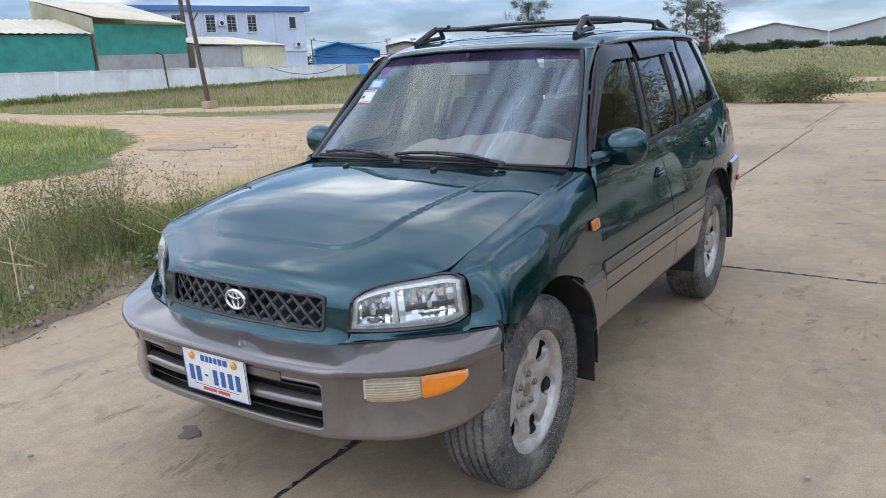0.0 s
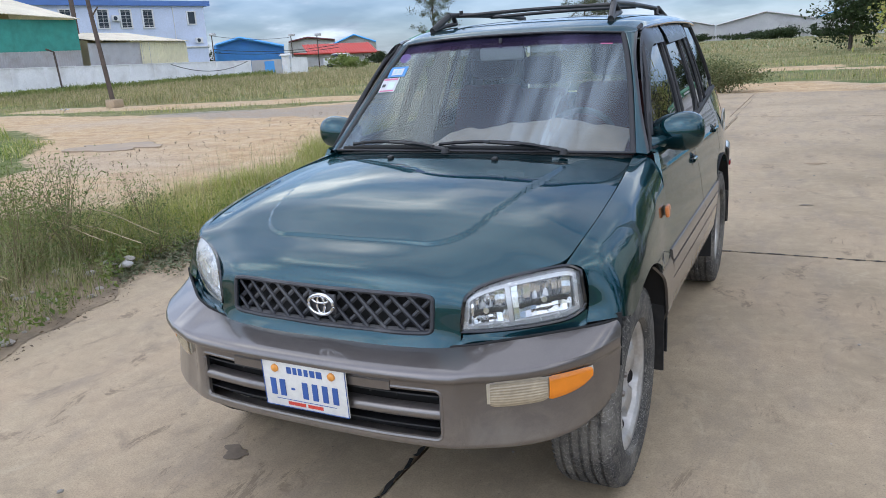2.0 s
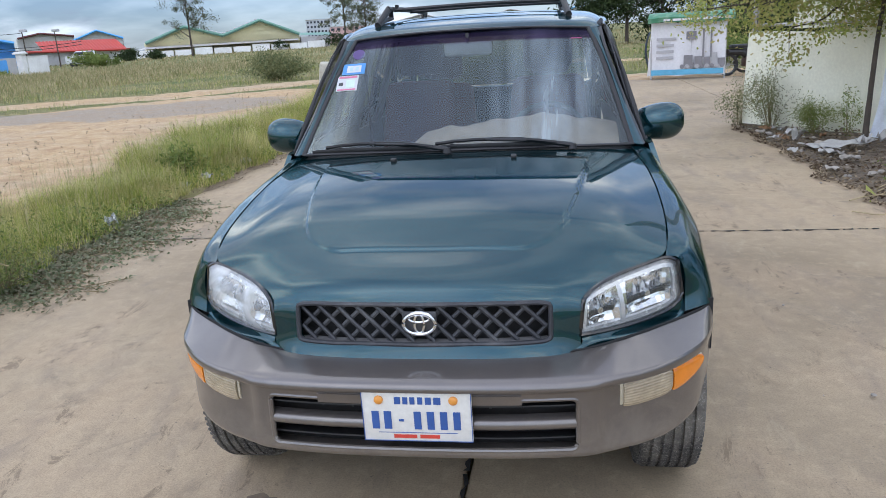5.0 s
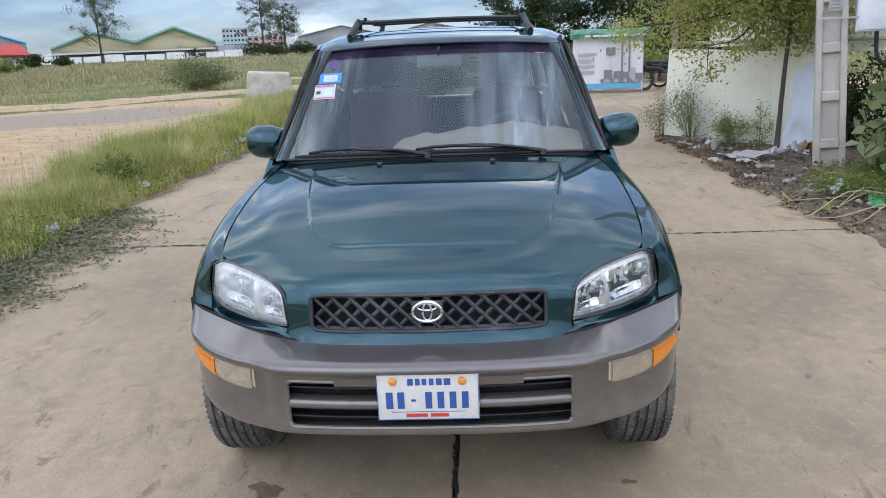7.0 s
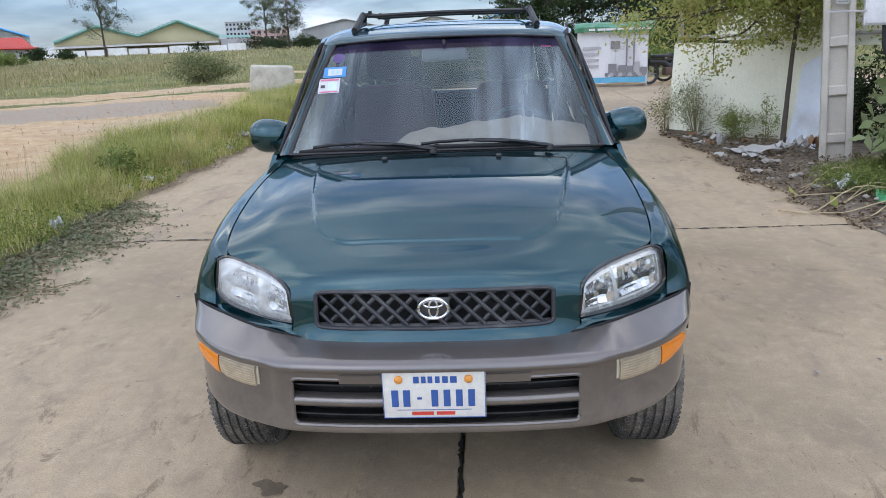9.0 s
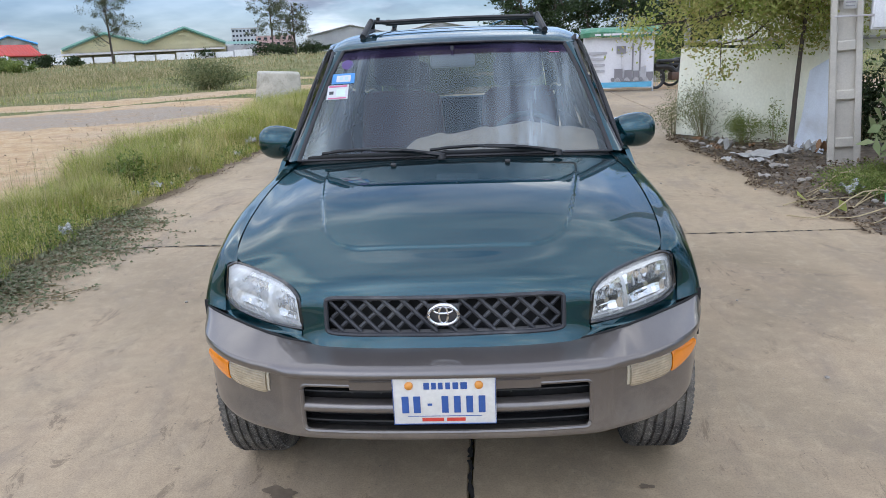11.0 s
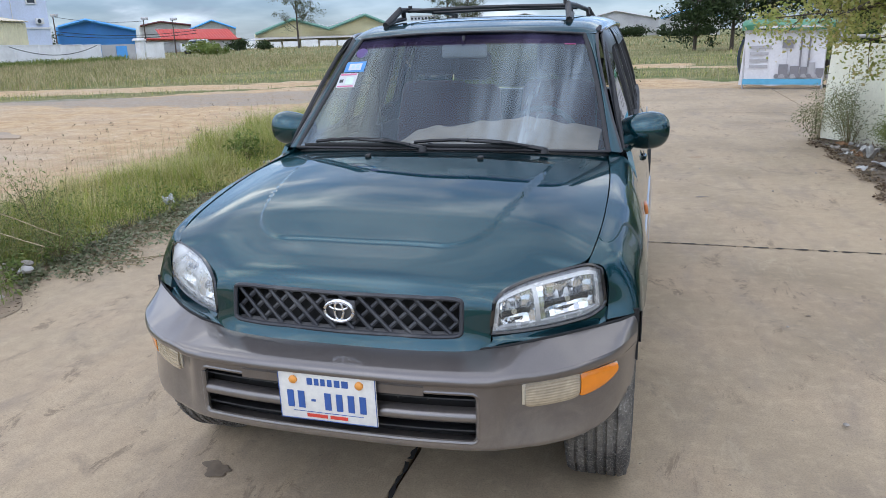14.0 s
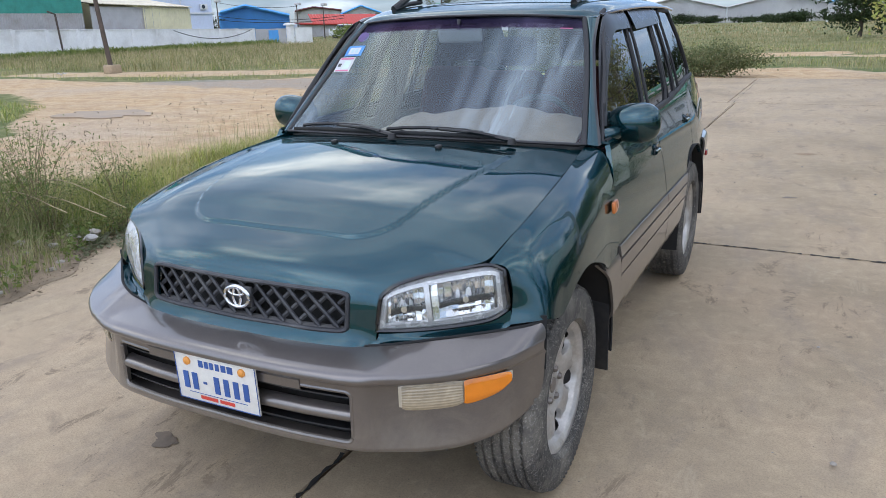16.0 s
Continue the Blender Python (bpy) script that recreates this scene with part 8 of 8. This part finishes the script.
# taller growth at the wall's foot
n = 9000
f = g.random(n)
x = -47.0 + f * (-50.4 + 47.2) + 0.4 + g.random(n) * 2.2
y = 16.5 + f * 43.0
tagged(new("wall_weeds", blades("wall_weeds", M_weed, np.stack([x, y, np.zeros(n)], 1), 0.3 + 0.75 * g.random(n) * (0.4 + 0.6 * wob(y, y * 0.7, 0.7) ** 2), 0.05 + 0.05 * g.random(n), 0.3 + 0.5 * g.random(n), g)), "tall weeds at the foot of the wall", "weeds", kind="stuff")
n = 26000
x, y = -47 + g.random(n) * 27, 20 + g.random(n) * 40
keep = (zones(x, y)[0] < 0.3) & (y > 18 - 0.35 * (x + 24)) & (y < 62)
x, y = x[keep], y[keep]
tagged(new("field_grass", blades("field_grass", M_field, np.stack([x, y, np.zeros(len(x))], 1), 0.15 + 0.40 * g.random(len(x)), 0.012 + 0.014 * g.random(len(x)), 0.3 + 0.8 * g.random(len(x)), g)), "tall green grass before the wall", "grass", kind="stuff")


# creeping mat over the slab's edge
def creeper():
    mat = thing("creeping_plant", "low creeping plant with grey-green leaves spreading over the concrete", "plant")
    P = []
    r = np.random.default_rng(9)
    for k in range(190):
        y0 = 2.1 + r.random() * 3.1
        x0 = float(edge_x(LEFT_EDGE, y0)) - 0.15 - 0.1 * r.random()
        ang = r.normal(-0.15, 0.45)
        L = (0.25 + 1.0 * r.random()) * np.interp(y0, (2.0, 3.0, 4.4, 5.3), (0.55, 0.85, 0.95, 0.35))
        pts = []
        for s in np.linspace(0, 1, 9):
            ang += r.normal(0, 0.14)
            q = (x0 + L * s * math.cos(ang), y0 + L * s * math.sin(ang), 0.012 + 0.05 * (1 - s) * r.random())
            pts.append(q)
        P += [np.array(p) + r.normal(0, 1, 3) * (0.035, 0.035, 0.010) for p in pts for _ in range(int(5 + 10 * r.random() * (1.2 - (p[0] - x0))))]
        if k % 2 == 0:
            part("runner", tube(pts, 0.0028, 4), M_browntwig, mat)
    P = np.array(P)
    P[:, 2] = np.maximum(P[:, 2], 0.008)
    ob = new("foliage", leaves("foliage", M_mat2, P, 0.020 + 0.024 * r.random(len(P)), r, 0.6, 0.6))
    ob.parent = mat
    tagged(ob, kind="stuff")


creeper()


def bush(name, label, at, rx, ry, h, n, size, material, seed, twigs=16, aspect=0.45, category="bush", thin=1.0):
    """Many thin stems with leaves set along them."""
    r = np.random.default_rng(seed)
    b = thing(name, label, category, "", at)
    pts = []
    for k in range(twigs):
        a, q = r.random() * 2 * math.pi, math.sqrt(r.random())
        top = np.array((rx * q * math.cos(a), ry * q * math.sin(a), h * (1 - 0.55 * q * q) * (0.7 + 0.4 * r.random())))
        root = top * (0.15, 0.15, 0)
        mid = root * 0.5 + top * 0.5 + np.array((0, 0, h * 0.12))
        stem = spline([root, mid, top], 9)
        part("stem", tube([tuple(p) for p in stem], 0.01, 5, radii=[thin * (0.0065 * h * (1 - 0.8 * i / 8) + 0.0012) for i in range(9)]), M_browntwig, b)
        m = n // twigs
        f = r.random(m) ** 0.6
        idx = f * 8
        i0 = np.minimum(idx.astype(int), 7)
        base = stem[i0] + (stem[i0 + 1] - stem[i0]) * (idx - i0)[:, None]
        pts.append(base + r.normal(0, 1, (m, 3)) * (rx * 0.16, ry * 0.16, h * 0.09))
    P = np.concatenate(pts)
    P[:, 2] = np.maximum(P[:, 2], 0.01)
    ob = new("foliage", leaves("foliage", material, P, size * (0.6 + 0.8 * r.random(len(P))), r, 0.0, aspect))
    ob.parent = b
    return b


bush("bush", "dusty grey-green bush in the field", (-11.7, 29.3, -0.05), 1.75, 1.2, 1.25, 9000, 0.085, M_bushleaf, 3, 26)
bush("bush", "wide dusty bush at the end of the concrete", (-1.55, 20.3, -0.05), 1.55, 1.0, 1.02, 9000, 0.07, M_bushleaf, 4, 28)
bush("bush", "low dusty bush beside the sand", (-3.3, 21.0, -0.05), 1.0, 0.9, 0.9, 5000, 0.07, M_bushleaf, 5, 18)
bush("bush", "small green bush in the field", (-56.0, 84.0, 0), 2.2, 2.0, 2.0, 1500, 0.32, M_weed, 6, 12)
bush("bush", "small green bush in the field", (-50.0, 78.0, 0), 1.3, 1.3, 1.5, 1100, 0.26, M_weed, 7, 10)
for k, (bx, by, bh, br) in enumerate(((-52, 228, 2.2, 5), (-45, 229, 1.6, 5), (-38, 231, 2.6, 5), (-31, 231, 2.0, 5), (-22, 232, 1.6, 6), (-14, 232, 2.2, 5), (-6, 193, 3.0, 4), (-10, 194, 2.0, 4), (-62, 228, 3.0, 6), (2, 190, 1.8, 4), (9, 188, 2.4, 4))):
    bush("hedge_bush", "dark green bush at the far field edge", (bx, by, 0), br, 2.5, bh, 1300, 0.55, M_darkleaf, 30 + k, 14)
for k, (bx, by, bh, br) in enumerate(((-70, 116, 2.0, 2.5), (-66, 118, 1.5, 2.2), (-74, 111, 1.4, 2.0), (-82.5, 86, 3.6, 4.2), (-84, 83, 2.8, 3.5), (-60, 158, 2.0, 2.5), (-48, 164, 3.0, 3.5), (-42, 158, 2.2, 4), (-36, 157, 2.4, 4), (-30, 160, 1.8, 4))):
    bush("hedge_bush", "green bush before the far halls", (bx, by, 0), br, 1.8, bh, 1000, 0.42, M_darkleaf, 60 + k, 12)
# feathery weed on the near bank
bush("feathery_weed", "feathery green weed on the soil bank", (-4.05, 1.75, 0.05), 0.65, 0.50, 0.92, 4200, 0.026, M_weed, 8, 30, 0.26, "weed", 0.45)
bush("feathery_weed", "feathery green weed on the soil bank", (-4.6, 1.1, 0.05), 0.55, 0.4, 0.7, 2600, 0.026, M_weed, 9, 22, 0.26, "weed", 0.45)
M_frond = leaf_material("frond_leaves", [(0.10, 0.15, 0.045), (0.16, 0.23, 0.065), (0.25, 0.31, 0.10), (0.38, 0.39, 0.16)], trans=0.4)
for k, (bx, by, bw, bh) in enumerate(((-3.55, 1.35, 0.42, 0.55), (-3.75, 2.05, 0.50, 0.72), (-4.35, 2.35, 0.60, 0.95), (-3.95, 2.9, 0.45, 0.60), (-4.9, 1.85, 0.55, 0.80), (-3.35, 2.45, 0.30, 0.36), (-3.85, 0.75, 0.40, 0.45))):
    bush("feathery_weed", "bushy dark green weed on the soil bank", (bx, by, 0.05), bw, bw * 0.8, bh, int(1900 * bw), 0.030, M_frond, 200 + k, 24, 0.28, "weed", 0.5)
bush("verge_weed", "leafy weed in the verge grass", (-4.0, 6.3, 0.05), 0.30, 0.30, 0.45, 700, 0.06, M_weed, 10, 12, 0.35, "weed")
bush("fence_weed", "straggly weed at the foot of the fence", (3.28, 8.95, 0.05), 0.50, 0.40, 0.90, 3600, 0.030, M_bushleaf, 11, 26, 0.35, "weed", 0.45)
bush("fence_weed", "green weed at the foot of the fence", (3.62, 8.20, 0.05), 0.30, 0.26, 0.50, 2400, 0.05, M_weed, 12, 20, 0.14, "weed", 0.5)
bush("fence_weed", "straggly weed at the foot of the fence", (3.9, 7.9, 0.05), 0.16, 0.14, 0.60, 420, 0.032, M_weed, 13, 6, 0.4, "weed", 0.6)
bush("fence_weed", "dark straggly weed at the fence corner", (2.98, 9.55, 0.02), 0.34, 0.30, 0.70, 2400, 0.028, M_bushleaf, 14, 20, 0.35, "weed", 0.45)
# big-leaved plant and weeds by the post
bush("broadleaf_plant", "broad-leaved green plant beside the post", (4.35, 5.35, 0.05), 0.45, 0.45, 0.95, 200, 0.22, M_broad, 15, 14, 0.55, "plant")
bush("broadleaf_plant", "broad-leaved green plant beside the road", (4.1, 4.3, 0.05), 0.42, 0.35, 0.55, 110, 0.20, M_broad, 16, 12, 0.55, "plant")
bush("ground_weeds", "dense green weeds round the post", (4.12, 5.45, 0.02), 0.62, 0.62, 0.20, 7000, 0.035, M_weed, 17, 40, 0.3, "weed")
bush("ground_weeds", "dense green weeds beside the road", (3.85, 4.8, 0.02), 0.60, 0.7, 0.24, 6000, 0.035, M_weed, 18, 34, 0.3, "weed")
for k, (tx, ty, th) in enumerate(((4.95, 7.75, 1.15), (5.5, 7.35, 1.35), (6.3, 7.6, 1.5), (5.9, 6.6, 1.3), (7.2, 6.6, 1.6))):
    bush("thicket", "dark thicket under the raised fence sheet", (tx, ty, 0), 0.55, 0.5, th, 3200, 0.07, M_darkleaf, 140 + k, 20, 0.35)
bush("thicket", "dark thicket behind the post", (5.6, 5.3, 0), 0.9, 1.0, 1.5, 4200, 0.09, M_darkleaf, 19, 26, 0.4)
bush("thicket", "dark thicket behind the post", (6.6, 3.4, 0), 1.1, 1.2, 1.9, 4200, 0.10, M_darkleaf, 20, 26, 0.4)

# straw stems bent over the bank and the right verge
q2 = np.random.default_rng(77)
straw = thing("dry_stalks", "long bent dry stalks lying over the weeds", "dry stalks")
for k in range(16):
    y0 = 0.3 + q2.random() * 1.8
    x0 = float(edge_x(LEFT_EDGE, y0)) - 1.9 + q2.random() * 0.8
    L = 0.6 + 0.9 * q2.random()
    a = q2.normal(0.1, 0.5)
    part("stalk", tube([(x0, y0, 0.08), (x0 + L * 0.5 * math.cos(a), y0 + L * 0.5 * math.sin(a), 0.30 + 0.2 * q2.random()), (x0 + L * math.cos(a), y0 + L * math.sin(a), 0.16 + 0.25 * q2.random())], 0.004, 5, 10), M_straw, straw)
vine = thing("dry_vine", "pale dry vine stems creeping onto the concrete", "vine")
for k in range(9):
    y0 = 4.1 + q2.random() * 1.1
    L = 0.7 + 0.6 * q2.random()
    x0 = 3.9
    part("vine_stem", tube([(x0, y0, 0.10), (x0 - L * 0.4, y0 - 0.1 + 0.2 * q2.random(), 0.16 * q2.random() + 0.05), (x0 - L * 0.8, y0 - 0.25 + 0.3 * q2.random(), 0.03), (x0 - L, y0 - 0.35 + 0.3 * q2.random(), 0.02)], 0.006, 5, 12), M_straw, vine)
for at, size in (((2.95, 4.62, 0.02), 0.20), ((3.0, 4.64, 0.05), 0.16), ((3.2, 4.3, 0.02), 0.14)):
    new("leaf", leaves("leaf", M_treeleaf, np.array([at]), np.array((size,)), q2, 0.3, 0.6)).parent = vine


# fallen leaves and bits along both edges of the road
M_fallen = leaf_material("fallen_leaves", [(0.07, 0.045, 0.028), (0.13, 0.085, 0.05), (0.22, 0.16, 0.095), (0.34, 0.27, 0.18)], 0.8, 0.05)
fl = np.random.default_rng(91)
n = 9000
y = 3.6 + fl.random(n) * 6.2
x = edge_x(RIGHT_EDGE, y) - 0.10 + fl.random(n) ** 1.6 * 1.5
z = 0.012 + np.clip(x - edge_x(RIGHT_EDGE, y), 0, 1) * 0.085 + 0.02 * fl.random(n)
tagged(new("leaf_litter", leaves("leaf_litter", M_fallen, np.stack([x, y, z], 1), 0.015 + 0.045 * fl.random(n) ** 2, fl, 0.75, 0.5)), "brown fallen leaves and bits by the fence", "leaf litter", kind="stuff")
n = 5000
y = -0.5 + fl.random(n) * 16.0
x = edge_x(LEFT_EDGE, y) + 0.12 - fl.random(n) ** 1.3 * 0.5
tagged(new("leaf_litter", leaves("leaf_litter", M_fallen, np.stack([x, y, 0.01 + 0.03 * fl.random(n)], 1), 0.010 + 0.03 * fl.random(n) ** 2, fl, 0.8, 0.35)), "brown plant crumbs along the road edge", "leaf litter", kind="stuff")


def tree(name, label, at, height, trunk_r, limbs, crown_fn, n, size, material, seed, lean=(0, 0), aspect=0.45, fork=0.30, puff=1.0):
    """Tapered trunk, forking limbs, and leaves gathered in clumps at their ends."""
    r = np.random.default_rng(seed)
    t = thing(name, label, "tree", "", at)
    top = np.array((lean[0], lean[1], height))
    trunk = spline([(0, 0, -0.1), (lean[0] * 0.25, lean[1] * 0.25, height * 0.4), (lean[0] * 0.8, lean[1] * 0.8, height * 0.75), top], 14)
    part("trunk", tube([tuple(p) for p in trunk], trunk_r, 9, radii=[trunk_r * (1 - 0.78 * i / 13) for i in range(14)]), M_bark, t)
    pts = []
    for k in range(limbs):
        f = fork + (0.95 - fork) * k / max(1, limbs - 1)
        p0 = trunk[int(f * 13)]
        end = np.array(crown_fn(k, r))
        mid = p0 * 0.5 + end * 0.5 + r.normal(0, 0.05, 3) * height
        br = spline([p0, mid, end], 8)
        part("limb", tube([tuple(p) for p in br], 0.02, 6, radii=[trunk_r * 0.40 * (1 - 0.85 * i / 7) + 0.004 for i in range(8)]), M_bark, t)
        for s in range(5):
            c = br[3 + s] if s < 5 else end
            tw = c + r.normal(0, 0.075, 3) * height
            part("twig", tube([tuple(c), tuple((c + tw) / 2 + r.normal(0, 0.01, 3) * height), tuple(tw)], 0.005, 4, radii=[trunk_r * 0.10 + 0.002, trunk_r * 0.07 + 0.002, 0.002]), M_bark, t)
            m = n // (limbs * 5)
            pts.append(tw + r.normal(0, 1, (m, 3)) * height * np.array((0.055, 0.055, 0.040)) * puff * (0.5 + r.random()))
    P = np.concatenate(pts)
    ob = new("crown", leaves("crown", material, P, size * (0.6 + 0.8 * r.random(len(P))), r, 0.1, aspect))
    ob.parent = t
    return t


def blob(rx, ry, z0, z1, cx=0.0, cy=0.0):
    def fn(k, r):
        a, q = r.random() * 2 * math.pi, 0.4 + 0.6 * math.sqrt(r.random())
        return (cx + rx * q * math.cos(a), cy + ry * q * math.sin(a), z0 + (z1 - z0) * r.random())
    return fn


tree("gum_tree", "tall thin gum tree with an open crown", (-66.7, 132.2, 0), 12.0, 0.22, 12, blob(3.6, 3.0, 5.5, 12.0), 6500, 0.24, M_gumleaf, 1, puff=0.62)
tree("gum_tree", "gum tree with a dense lower crown", (-38.5, 153.1, 0), 10.2, 0.24, 13, blob(3.4, 3.0, 2.0, 10.0), 8000, 0.25, M_gumleaf, 2, puff=0.66)
tree("gum_tree", "gum tree behind the warehouse field", (-60.0, 214.0, 0), 18.0, 0.3, 13, blob(5.0, 4.0, 3.0, 17.5), 7500, 0.36, M_gumleaf, 3, puff=0.58)
for k, (tx, ty, th) in enumerate(((3.0, 58.0, 4.6), (5.5, 57.0, 5.6), (8.2, 58.5, 6.2), (11.2, 56.5, 5.6), (14.5, 57.0, 6.6), (18.0, 55.0, 6.0), (13.0, 50.0, 5.0))):
    tree("broadleaf_tree", "dark broad-leaved tree behind the stall", (tx, ty, 0), th, 0.15, 14, blob(2.1, 1.8, 0.9, th * 0.98), 5200, 0.24, M_darkleaf, 20 + k)
for k, (tx, ty, th) in enumerate(((9.5, 30.0, 3.2), (7.0, 32.0, 2.4), (12.0, 27.0, 3.6), (5.2, 24.6, 1.5))):
    bush("shrub", "green shrub behind the stall", (tx, ty, 0), 2.0, 1.5, th * 0.8, 4200, 0.14, M_weed if k % 2 else M_darkleaf, 50 + k, 20)


def slim_crown(k, r):
    x = -1.95 + 2.55 * r.random()
    low = float(np.interp(x, (-1.95, -1.3, -0.9, -0.5, 0.0, 0.6), (1.62, 1.50, 1.36, 1.42, 1.75, 1.55)))
    return (x, -0.5 + 1.1 * r.random(), low + (3.0 - low) * r.random() ** 1.2)


# slim tree at the fence, its crown over the road's edge
tree("slim_tree", "slim leaning tree with small yellow-green leaves at the fence", (3.93, 7.45, 0), 2.7, 0.036, 44, slim_crown, 40000, 0.046, M_treeleaf, 5, lean=(0.14, 0.10), aspect=0.55, fork=0.62)
# growth to the right of the road that the car's side mirrors
for k, (tx, ty, th) in enumerate(((7.2, 9.0, 4.6), (8.6, 12.0, 5.4), (9.5, 7.0, 5.0), (10.5, 3.0, 4.8), (11.8, 9.8, 6.0), (9.5, -1.0, 4.4))):
    tree("roadside_tree", "dark leafy tree on the far side of the fence", (tx, ty, 0), th, 0.10, 12, blob(1.8, 1.6, 0.5, th), 4200, 0.13, M_darkleaf, 80 + k)
